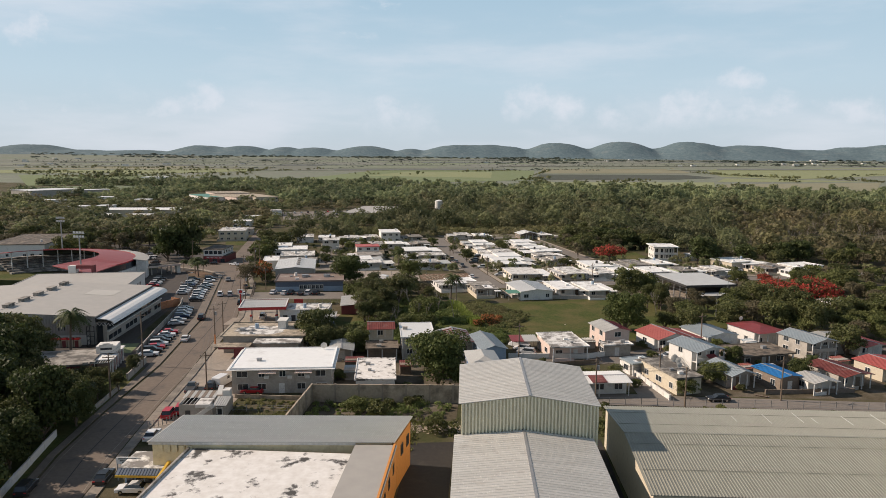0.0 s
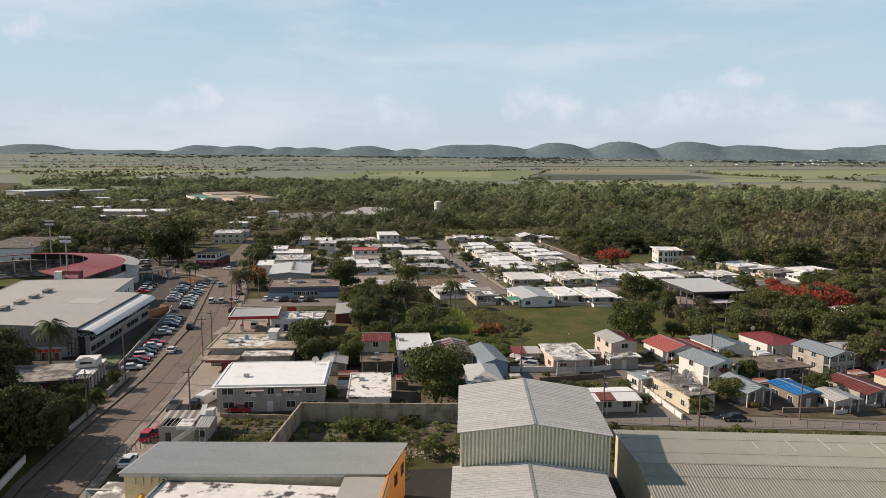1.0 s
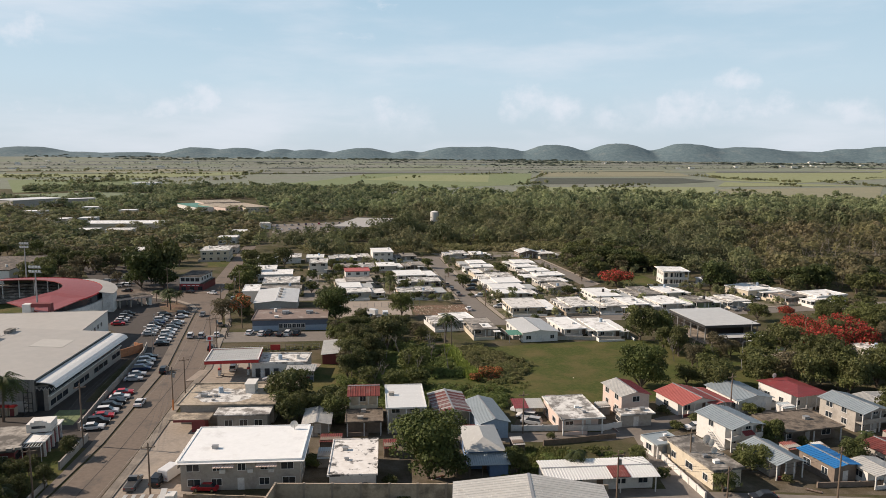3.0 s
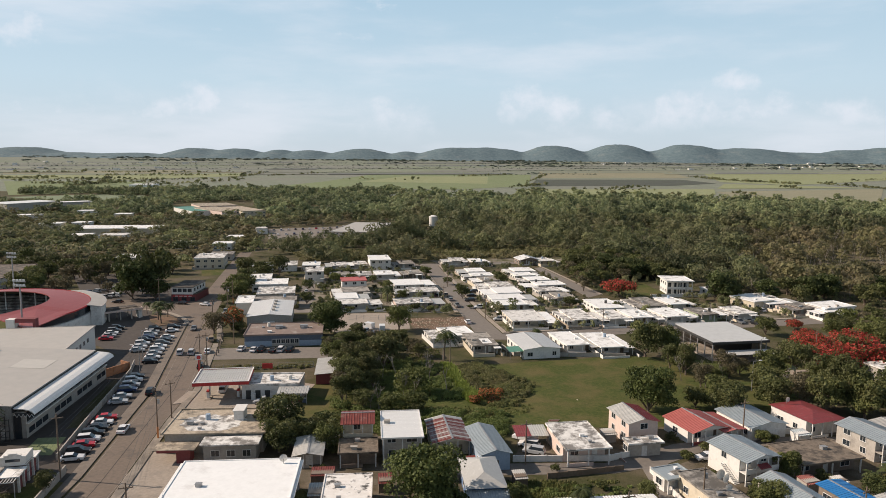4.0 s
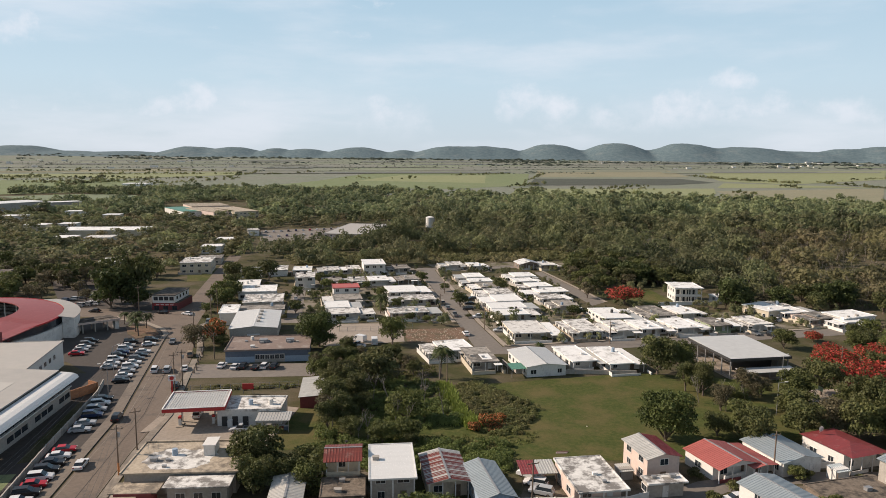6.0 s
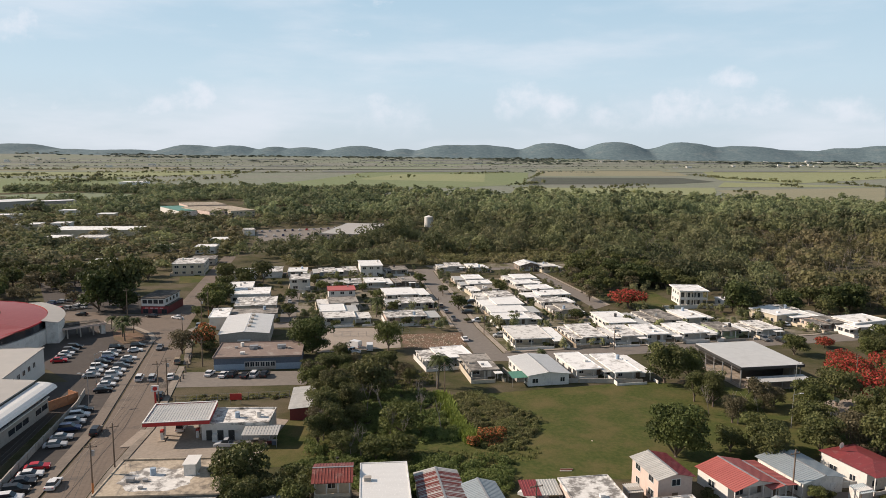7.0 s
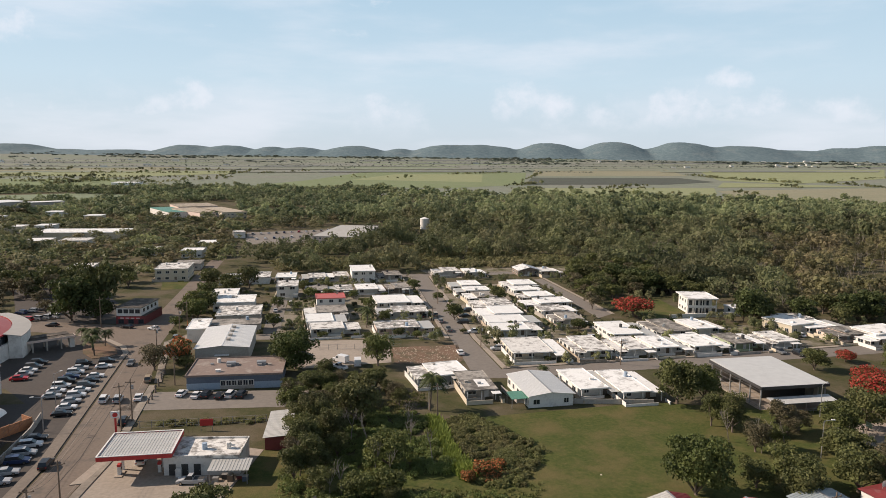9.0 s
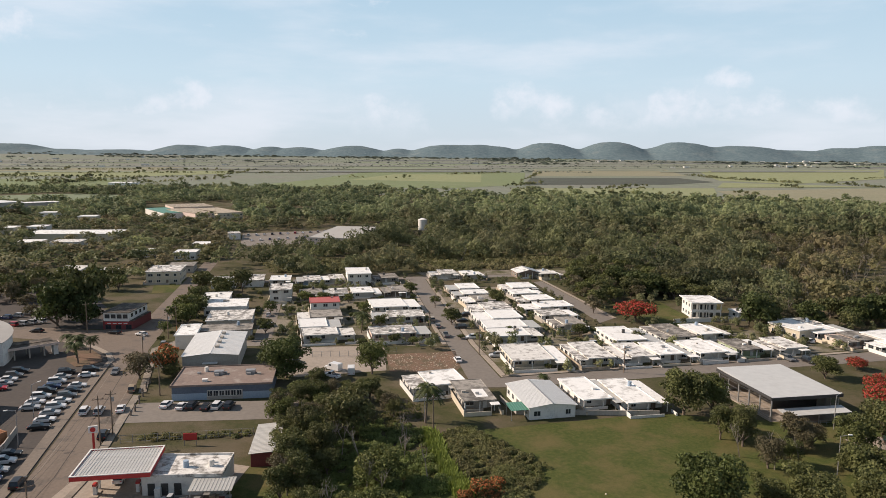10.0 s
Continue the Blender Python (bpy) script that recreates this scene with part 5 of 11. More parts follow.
sheet("lawn", [(-83.0, 157.0), (-85.4, 166.0), (-91.0, 165.0), (-89.0, 156.5)], "field_green", 0.05, "small mown lawn beside the sports hall", "lawn")
sheet("kerb_island", [(-72.2, 186.9), (-70.2, 187.7), (-70.4, 196.6), (-72.4, 196.5)], "concrete", 0.05, "worn concrete island at the station entrance", "kerb", thick=0.14)
sheet("lawn", [(-42.8, 180.0), (-28.0, 182.0), (-28.0, 208.0), (-41.8, 206.0)], "meadow", 0.03, "green lawn beside the petrol station", "lawn")
sheet("meadow", [(-12.0, 222.0), (46.0, 240.0), (80.0, 236.0), (92.0, 240.0), (100.0, 215.0), (66.0, 190.0), (40.0, 181.0), (22.0, 183.0), (8.0, 205.0)], "meadow", 0.03, "open mown grass field with dry patches", "field")
sheet("dirt_lot", [(-25.5, 285.7), (-4.0, 291.4), (-1.9, 274.3), (-4.4, 267.6), (-22.2, 268.3)], "dirt", 0.045, "bare reddish earth lot with rubble", "lot")
sheet("meadow", [(-30.0, 173.0), (8.0, 177.0), (24.0, 180.0), (40.0, 181.0), (36.0, 198.0), (10.0, 203.0), (-28.0, 197.0)], "meadow", 0.024, "rough green grass behind the lane houses", "grass")
sheet("gravel_yard", [(-61.5, 290.6), (-27.4, 296.2), (-23.3, 269.3), (-48.0, 261.1), (-57.0, 269.9)], "concrete", 0.035, "pale gravel yard", "yard")
sheet("street", [(32.4, 424.3), (36.8, 428.2), (56.6, 343.8), (49.8, 335.5)], "asphalt_old", 0.05, "grey asphalt street along the trees", "street")
sheet("pavement", [(37.0, 430.0), (38.2, 430.9), (57.9, 343.9), (56.6, 343.8)], "concrete", 0.05, "pale concrete pavement with kerb", "pavement", thick=0.13)
sheet("yard", [(11.0, 268.0), (38.0, 276.0), (36.0, 300.0), (18.0, 410.0), (-20.0, 402.0), (2.6, 302.0)], "yard_earth", 0.02, "worn house yards of earth, concrete and grass", "yard")
sheet("yard", [(40.0, 277.0), (125.0, 303.0), (118.0, 330.0), (40.0, 322.0)], "yard_earth", 0.022, "worn house yards of earth, concrete and grass", "yard")
sheet("yard", [(-66.0, 295.0), (-10.0, 297.0), (-33.0, 424.0), (-88.0, 408.0)], "yard_earth", 0.02, "worn house yards of earth, concrete and grass", "yard")
sheet("yard", [(-24.0, 437.0), (58.0, 457.0), (56.0, 470.0), (-30.0, 450.0)], "yard_earth", 0.02, "worn house yards of earth, concrete and grass", "yard")
sheet("meadow", [(68.0, 330.0), (88.0, 336.0), (84.0, 380.0), (60.0, 376.0)], "meadow", 0.03, "green lawn before the villa", "lawn")
sheet("ball_field", [(-150.0, 212.0), (-128.0, 216.0), (-150.0, 250.0), (-200.0, 290.0), (-330.0, 300.0), (-330.0, 215.0)], "meadow", 0.04, "baseball field of grass and clay", "field")

sheet("meadow", [(-689.6, 993.5), (-563.9, 927.8), (-463.1, 958.8), (-520.1, 1072.5), (-596.6, 1088.5)], "far_green", 0.28, "green pasture beyond the far sheds", "field")
sheet("field", [(-717.0, 1040.0), (-626.8, 1140.0), (-655.4, 1365.3), (-789.7, 1610.4), (-1094.1, 1556.4)], "field_green", 0.26, "bright green crop field far off on the plain", "field")
sheet("field", [(-965, 1409), (-940, 1622), (-837, 1582), (-757, 1264), (-784, 1154)], "field_green", 0.30, "bright green crop field far off on the plain", "field")
sheet("field", [(-1484.0, 2098.8), (-846.2, 2471.6), (-976.9, 2848.0), (-1782.1, 2513.8)], "field_tan", 0.32, "dry tan harvested field far off on the plain", "field")
sheet("field", [(-434, 1354), (-392, 1734), (-385, 2366), (-123, 2640), (190, 2562), (111, 1588), (-46, 1389)][::-1], "field_green", 0.34, "bright green crop field far off on the plain", "field")
sheet("field", [(-300, 1760), (-250, 2280), (30, 2350), (20, 1700)][::-1], "field_pale", 0.42, "pale green pasture far off on the plain", "field")
sheet("field", [(171, 2081), (632, 2207), (633, 1896), (447, 1686), (113, 1589)], "field_dark", 0.36, "dark ploughed field far off on the plain", "field")
sheet("field", [(254, 2941), (837, 3117), (719, 2409), (183, 2232)], "field_tan", 0.38, "dry tan harvested field far off on the plain", "field")
sheet("field", [(63, 1272), (105, 1429), (506, 1536), (432, 1305), (351, 1172), (207, 1100), (60, 1124)], "field_pale", 0.40, "pale green pasture before the wood", "field")
sheet("field", [(467, 1410), (922, 1646), (522, 953), (453, 998), (431, 1220)], "field_tan", 0.44, "dry tan harvested field before the wood", "field")
sheet("field", [(933, 2961), (1890, 3323), (1336, 2362), (791, 1819), (684, 2013)], "field_pale", 0.46, "pale green pasture far off on the plain", "field")
sheet("field", [(520, 1560), (640, 1860), (780, 1800), (930, 1690)], "field_pale", 0.48, "pale green pasture far off on the plain", "field")
sheet("field", [(-896.6, 1655.9), (-740.7, 2116.9), (-826.2, 2413.9), (-1156.9, 2160.0)], "field_pale", 0.54, "pale green pasture far off on the plain", "field")
sheet("field", [(-1233.4, 1632.5), (-967.4, 1811.8), (-1125.4, 2102.1), (-1449.3, 1912.2)], "field_pale", 0.56, "pale green pasture far off on the plain", "field")
# far rows of fields, in the haze-greyed colours
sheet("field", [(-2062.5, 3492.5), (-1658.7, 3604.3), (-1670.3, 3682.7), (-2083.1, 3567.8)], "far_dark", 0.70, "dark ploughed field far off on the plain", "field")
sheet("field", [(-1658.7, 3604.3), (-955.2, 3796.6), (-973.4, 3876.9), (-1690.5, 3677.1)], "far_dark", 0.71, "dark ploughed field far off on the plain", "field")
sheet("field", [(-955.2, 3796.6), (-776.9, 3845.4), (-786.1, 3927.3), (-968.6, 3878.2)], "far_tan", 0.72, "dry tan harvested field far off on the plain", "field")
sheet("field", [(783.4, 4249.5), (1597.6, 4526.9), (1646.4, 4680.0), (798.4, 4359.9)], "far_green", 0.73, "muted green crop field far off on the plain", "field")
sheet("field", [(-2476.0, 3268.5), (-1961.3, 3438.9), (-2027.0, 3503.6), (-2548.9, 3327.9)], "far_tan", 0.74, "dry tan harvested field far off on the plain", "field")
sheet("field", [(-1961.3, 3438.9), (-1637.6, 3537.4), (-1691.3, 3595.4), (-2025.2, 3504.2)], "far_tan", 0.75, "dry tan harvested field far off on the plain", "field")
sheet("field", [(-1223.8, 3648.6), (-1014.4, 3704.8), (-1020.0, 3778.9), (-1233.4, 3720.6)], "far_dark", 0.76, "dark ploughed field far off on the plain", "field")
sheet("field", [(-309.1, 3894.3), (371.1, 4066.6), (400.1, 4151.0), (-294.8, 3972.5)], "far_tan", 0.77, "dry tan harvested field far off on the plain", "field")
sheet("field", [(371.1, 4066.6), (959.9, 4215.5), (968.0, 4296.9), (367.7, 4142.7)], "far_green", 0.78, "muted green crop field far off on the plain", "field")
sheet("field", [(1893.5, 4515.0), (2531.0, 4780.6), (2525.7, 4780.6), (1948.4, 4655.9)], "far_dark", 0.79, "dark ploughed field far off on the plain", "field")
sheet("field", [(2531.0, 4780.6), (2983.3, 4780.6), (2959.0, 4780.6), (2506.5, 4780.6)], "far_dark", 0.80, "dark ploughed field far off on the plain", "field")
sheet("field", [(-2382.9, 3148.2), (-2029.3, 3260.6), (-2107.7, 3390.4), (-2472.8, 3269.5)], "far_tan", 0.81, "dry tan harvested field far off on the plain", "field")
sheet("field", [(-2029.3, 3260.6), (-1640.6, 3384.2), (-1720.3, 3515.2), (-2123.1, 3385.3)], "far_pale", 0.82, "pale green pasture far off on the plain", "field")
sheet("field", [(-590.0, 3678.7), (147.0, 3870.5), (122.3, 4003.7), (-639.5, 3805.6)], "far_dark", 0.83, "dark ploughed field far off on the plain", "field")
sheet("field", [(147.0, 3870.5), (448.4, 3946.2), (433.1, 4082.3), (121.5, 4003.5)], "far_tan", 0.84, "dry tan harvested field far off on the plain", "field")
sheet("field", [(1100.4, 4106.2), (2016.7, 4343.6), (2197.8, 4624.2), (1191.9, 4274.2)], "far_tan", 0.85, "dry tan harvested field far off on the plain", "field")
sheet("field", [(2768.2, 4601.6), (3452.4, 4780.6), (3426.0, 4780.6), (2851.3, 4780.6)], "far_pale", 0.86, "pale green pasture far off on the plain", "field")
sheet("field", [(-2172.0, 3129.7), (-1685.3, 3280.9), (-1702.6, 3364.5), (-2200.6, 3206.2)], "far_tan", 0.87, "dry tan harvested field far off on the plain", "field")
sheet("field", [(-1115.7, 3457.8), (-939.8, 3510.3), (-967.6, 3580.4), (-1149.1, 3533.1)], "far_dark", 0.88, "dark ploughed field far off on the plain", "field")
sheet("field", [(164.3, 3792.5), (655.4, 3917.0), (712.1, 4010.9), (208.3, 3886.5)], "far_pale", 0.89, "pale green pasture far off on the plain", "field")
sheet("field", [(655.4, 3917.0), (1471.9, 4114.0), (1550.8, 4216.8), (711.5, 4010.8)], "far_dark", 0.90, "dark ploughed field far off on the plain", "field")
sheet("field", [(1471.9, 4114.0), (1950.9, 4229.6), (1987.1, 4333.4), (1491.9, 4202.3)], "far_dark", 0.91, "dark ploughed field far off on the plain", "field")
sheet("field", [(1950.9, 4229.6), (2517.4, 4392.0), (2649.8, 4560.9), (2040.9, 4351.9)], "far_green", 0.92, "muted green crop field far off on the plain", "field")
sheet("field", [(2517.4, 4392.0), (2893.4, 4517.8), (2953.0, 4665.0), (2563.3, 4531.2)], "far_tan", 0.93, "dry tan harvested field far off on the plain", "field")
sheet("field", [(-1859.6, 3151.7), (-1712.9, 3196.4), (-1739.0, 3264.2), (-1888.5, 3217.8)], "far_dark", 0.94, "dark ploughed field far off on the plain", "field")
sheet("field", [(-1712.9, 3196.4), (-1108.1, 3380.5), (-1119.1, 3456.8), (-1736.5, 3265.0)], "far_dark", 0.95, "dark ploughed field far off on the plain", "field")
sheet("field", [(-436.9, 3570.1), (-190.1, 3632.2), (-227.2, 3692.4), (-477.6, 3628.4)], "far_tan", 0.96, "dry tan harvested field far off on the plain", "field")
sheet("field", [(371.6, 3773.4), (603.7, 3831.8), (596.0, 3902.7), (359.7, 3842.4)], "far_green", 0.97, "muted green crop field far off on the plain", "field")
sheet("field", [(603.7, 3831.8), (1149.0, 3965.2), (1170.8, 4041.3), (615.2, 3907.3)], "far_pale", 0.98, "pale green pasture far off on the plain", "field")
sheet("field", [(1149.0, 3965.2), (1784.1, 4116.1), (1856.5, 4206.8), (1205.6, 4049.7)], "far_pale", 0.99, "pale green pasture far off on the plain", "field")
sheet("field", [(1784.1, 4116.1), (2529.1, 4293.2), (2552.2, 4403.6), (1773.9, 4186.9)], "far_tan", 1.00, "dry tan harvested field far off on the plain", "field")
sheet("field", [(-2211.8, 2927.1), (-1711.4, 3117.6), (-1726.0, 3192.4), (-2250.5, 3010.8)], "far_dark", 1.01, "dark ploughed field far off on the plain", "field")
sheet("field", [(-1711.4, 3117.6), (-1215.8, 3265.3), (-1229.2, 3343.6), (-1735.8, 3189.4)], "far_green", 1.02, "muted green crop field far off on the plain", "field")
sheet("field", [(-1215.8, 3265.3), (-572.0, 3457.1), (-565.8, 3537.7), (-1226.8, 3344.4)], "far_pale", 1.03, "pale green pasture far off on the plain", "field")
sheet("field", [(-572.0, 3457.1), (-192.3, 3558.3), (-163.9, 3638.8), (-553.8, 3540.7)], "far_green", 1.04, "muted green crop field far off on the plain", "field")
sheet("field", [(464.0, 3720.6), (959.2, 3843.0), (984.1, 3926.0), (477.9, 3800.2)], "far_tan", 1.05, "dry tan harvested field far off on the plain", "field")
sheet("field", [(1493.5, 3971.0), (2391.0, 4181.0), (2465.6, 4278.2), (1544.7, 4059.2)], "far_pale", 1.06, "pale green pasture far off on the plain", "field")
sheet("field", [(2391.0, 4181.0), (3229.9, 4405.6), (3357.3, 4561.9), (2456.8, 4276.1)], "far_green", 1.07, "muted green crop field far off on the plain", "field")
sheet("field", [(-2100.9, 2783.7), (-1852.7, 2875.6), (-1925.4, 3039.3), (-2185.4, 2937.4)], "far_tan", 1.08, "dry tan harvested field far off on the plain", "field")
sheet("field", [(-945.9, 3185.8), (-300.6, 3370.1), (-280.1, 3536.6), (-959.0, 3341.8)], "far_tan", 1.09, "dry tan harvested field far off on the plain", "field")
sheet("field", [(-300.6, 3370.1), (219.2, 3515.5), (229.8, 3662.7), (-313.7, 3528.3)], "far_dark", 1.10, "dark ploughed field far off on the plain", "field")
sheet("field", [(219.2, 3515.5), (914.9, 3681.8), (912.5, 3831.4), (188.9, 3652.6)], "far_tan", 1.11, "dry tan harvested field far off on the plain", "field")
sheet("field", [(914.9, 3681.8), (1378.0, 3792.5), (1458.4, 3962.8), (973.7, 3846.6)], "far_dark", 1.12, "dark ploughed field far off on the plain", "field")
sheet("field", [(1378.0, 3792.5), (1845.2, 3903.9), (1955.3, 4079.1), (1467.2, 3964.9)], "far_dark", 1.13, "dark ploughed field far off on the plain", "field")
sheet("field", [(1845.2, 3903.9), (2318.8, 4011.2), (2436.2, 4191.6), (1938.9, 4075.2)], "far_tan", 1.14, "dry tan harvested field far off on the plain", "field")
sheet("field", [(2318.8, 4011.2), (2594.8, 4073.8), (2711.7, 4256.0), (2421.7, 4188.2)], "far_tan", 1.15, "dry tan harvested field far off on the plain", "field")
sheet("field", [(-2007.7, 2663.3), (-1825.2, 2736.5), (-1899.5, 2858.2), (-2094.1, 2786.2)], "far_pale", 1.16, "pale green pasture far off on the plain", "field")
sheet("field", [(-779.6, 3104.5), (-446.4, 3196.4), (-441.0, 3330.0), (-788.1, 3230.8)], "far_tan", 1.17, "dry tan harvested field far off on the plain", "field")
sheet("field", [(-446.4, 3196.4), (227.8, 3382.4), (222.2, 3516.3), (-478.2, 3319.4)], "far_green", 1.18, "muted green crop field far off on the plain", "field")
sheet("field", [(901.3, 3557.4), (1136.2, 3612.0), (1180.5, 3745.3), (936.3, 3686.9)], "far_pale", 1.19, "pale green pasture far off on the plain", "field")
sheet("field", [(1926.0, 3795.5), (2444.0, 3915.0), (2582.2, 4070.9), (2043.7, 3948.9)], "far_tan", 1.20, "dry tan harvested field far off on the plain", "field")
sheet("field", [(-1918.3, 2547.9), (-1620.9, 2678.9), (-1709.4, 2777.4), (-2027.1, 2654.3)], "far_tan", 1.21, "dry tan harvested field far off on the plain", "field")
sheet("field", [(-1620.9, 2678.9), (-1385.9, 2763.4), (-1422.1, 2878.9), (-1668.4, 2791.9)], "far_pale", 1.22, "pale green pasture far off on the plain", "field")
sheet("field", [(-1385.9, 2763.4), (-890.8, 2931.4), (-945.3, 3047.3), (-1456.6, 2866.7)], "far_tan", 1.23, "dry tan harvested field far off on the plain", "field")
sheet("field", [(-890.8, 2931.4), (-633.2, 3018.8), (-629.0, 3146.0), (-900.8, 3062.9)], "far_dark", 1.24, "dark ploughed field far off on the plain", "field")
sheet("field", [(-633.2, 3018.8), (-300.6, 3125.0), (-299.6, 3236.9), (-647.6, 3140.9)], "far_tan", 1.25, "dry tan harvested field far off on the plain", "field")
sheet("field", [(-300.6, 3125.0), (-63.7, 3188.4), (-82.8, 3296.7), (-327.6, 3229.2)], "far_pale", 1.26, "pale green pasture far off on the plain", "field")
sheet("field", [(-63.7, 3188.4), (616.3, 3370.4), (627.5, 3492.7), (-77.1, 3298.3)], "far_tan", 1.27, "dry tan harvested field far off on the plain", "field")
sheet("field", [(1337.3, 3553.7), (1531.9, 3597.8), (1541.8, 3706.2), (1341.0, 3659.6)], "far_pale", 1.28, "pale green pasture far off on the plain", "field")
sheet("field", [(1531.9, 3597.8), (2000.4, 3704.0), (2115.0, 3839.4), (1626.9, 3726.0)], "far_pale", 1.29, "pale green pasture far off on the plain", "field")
sheet("field", [(2294.9, 3770.8), (2627.9, 3846.2), (2668.0, 3964.5), (2326.4, 3888.5)], "far_pale", 1.30, "pale green pasture far off on the plain", "field")
sheet("field", [(-1485.7, 2609.0), (-1179.4, 2729.7), (-1237.2, 2813.9), (-1561.1, 2704.0)], "far_dark", 1.31, "dark ploughed field far off on the plain", "field")
sheet("field", [(-1179.4, 2729.7), (-689.1, 2890.7), (-709.0, 2993.1), (-1215.2, 2821.4)], "far_dark", 1.32, "dark ploughed field far off on the plain", "field")
sheet("field", [(-164.1, 3063.0), (436.2, 3227.3), (455.9, 3327.5), (-163.7, 3161.6)], "far_tan", 1.33, "dry tan harvested field far off on the plain", "field")
sheet("field", [(1592.8, 3524.9), (1870.5, 3586.6), (1925.8, 3687.1), (1639.5, 3622.2)], "far_pale", 1.34, "pale green pasture far off on the plain", "field")
sheet("field", [(1870.5, 3586.6), (2461.6, 3717.9), (2562.3, 3831.4), (1950.4, 3692.7)], "far_green", 1.35, "muted green crop field far off on the plain", "field")
sheet("field", [(-1777.7, 2366.4), (-1636.2, 2423.4), (-1695.5, 2520.6), (-1841.4, 2459.2)], "far_tan", 1.36, "dry tan harvested field far off on the plain", "field")
sheet("field", [(-1636.2, 2423.4), (-1234.2, 2585.5), (-1309.3, 2683.4), (-1721.8, 2509.6)], "far_pale", 1.37, "pale green pasture far off on the plain", "field")
sheet("field", [(-1088.8, 2644.1), (-831.2, 2737.8), (-881.1, 2827.6), (-1150.4, 2739.2)], "far_pale", 1.38, "pale green pasture far off on the plain", "field")
sheet("field", [(-495.9, 2844.2), (-62.5, 2981.8), (-92.3, 3086.6), (-539.5, 2939.8)], "far_green", 1.39, "muted green crop field far off on the plain", "field")
sheet("field", [(-62.5, 2981.8), (350.2, 3110.3), (375.4, 3211.5), (-51.9, 3099.9)], "far_tan", 1.40, "dry tan harvested field far off on the plain", "field")
sheet("field", [(350.2, 3110.3), (1016.3, 3279.8), (1036.2, 3384.0), (348.5, 3204.4)], "far_pale", 1.41, "pale green pasture far off on the plain", "field")
sheet("field", [(1016.3, 3279.8), (1307.5, 3353.9), (1339.7, 3463.2), (1038.4, 3384.6)], "far_pale", 1.42, "pale green pasture far off on the plain", "field")
sheet("field", [(1866.4, 3496.1), (2063.5, 3539.6), (2122.9, 3642.6), (1919.7, 3597.5)], "far_dark", 1.43, "dark ploughed field far off on the plain", "field")
sheet("field", [(-1646.6, 2197.2), (-1366.9, 2331.7), (-1451.2, 2498.0), (-1765.8, 2371.2)], "far_pale", 1.44, "pale green pasture far off on the plain", "field")
sheet("field", [(-1092.0, 2434.6), (-628.7, 2608.1), (-647.2, 2796.2), (-1150.6, 2619.2)], "far_tan", 1.45, "dry tan harvested field far off on the plain", "field")
sheet("field", [(-628.7, 2608.1), (-178.5, 2761.5), (-200.1, 2938.1), (-682.1, 2785.1)], "far_pale", 1.46, "pale green pasture far off on the plain", "field")
sheet("field", [(-178.5, 2761.5), (72.8, 2836.9), (69.2, 3023.7), (-198.6, 2938.6)], "far_tan", 1.47, "dry tan harvested field far off on the plain", "field")
sheet("field", [(2025.1, 3361.8), (2433.3, 3461.2), (2558.9, 3647.3), (2136.6, 3555.5)], "far_pale", 1.48, "pale green pasture far off on the plain", "field")
sheet("field", [(250.6, 2762.1), (485.8, 2829.9), (501.0, 2965.3), (254.1, 2891.3)], "far_pale", 1.49, "pale green pasture far off on the plain", "field")
sheet("field", [(485.8, 2829.9), (772.4, 2912.5), (823.7, 3062.1), (521.2, 2971.4)], "far_pale", 1.50, "pale green pasture far off on the plain", "field")
sheet("field", [(1832.2, 3196.6), (2150.6, 3271.8), (2236.5, 3413.3), (1902.5, 3331.9)], "far_dark", 1.51, "dark ploughed field far off on the plain", "field")
sheet("field", [(-1238.3, 2044.6), (-1063.8, 2123.6), (-1150.3, 2270.1), (-1333.7, 2180.3)], "far_pale", 1.52, "pale green pasture far off on the plain", "field")
sheet("field", [(-753.0, 2264.2), (-523.9, 2350.5), (-581.8, 2480.5), (-824.9, 2394.1)], "far_tan", 1.53, "dry tan harvested field far off on the plain", "field")
sheet("field", [(-523.9, 2350.5), (-89.0, 2496.9), (-75.3, 2660.7), (-538.6, 2495.9)], "far_dark", 1.54, "dark ploughed field far off on the plain", "field")
sheet("field", [(-89.0, 2496.9), (111.3, 2564.3), (132.7, 2728.1), (-81.1, 2658.7)], "far_dark", 1.55, "dark ploughed field far off on the plain", "field")
sheet("field", [(724.3, 2757.8), (928.6, 2814.2), (971.7, 2970.0), (755.2, 2907.6)], "far_pale", 1.56, "pale green pasture far off on the plain", "field")
sheet("field", [(928.6, 2814.2), (1393.4, 2942.4), (1490.2, 3115.9), (996.0, 2977.0)], "far_dark", 1.57, "dark ploughed field far off on the plain", "field")
sheet("field", [(1393.4, 2942.4), (1690.2, 3024.3), (1794.0, 3187.6), (1487.4, 3115.3)], "far_tan", 1.58, "dry tan harvested field far off on the plain", "field")


HILLS = []


def hill(x, y, rx, ry, h):
    """One rounded top of the far range."""
    HILLS.append((x, y, rx, ry, h))


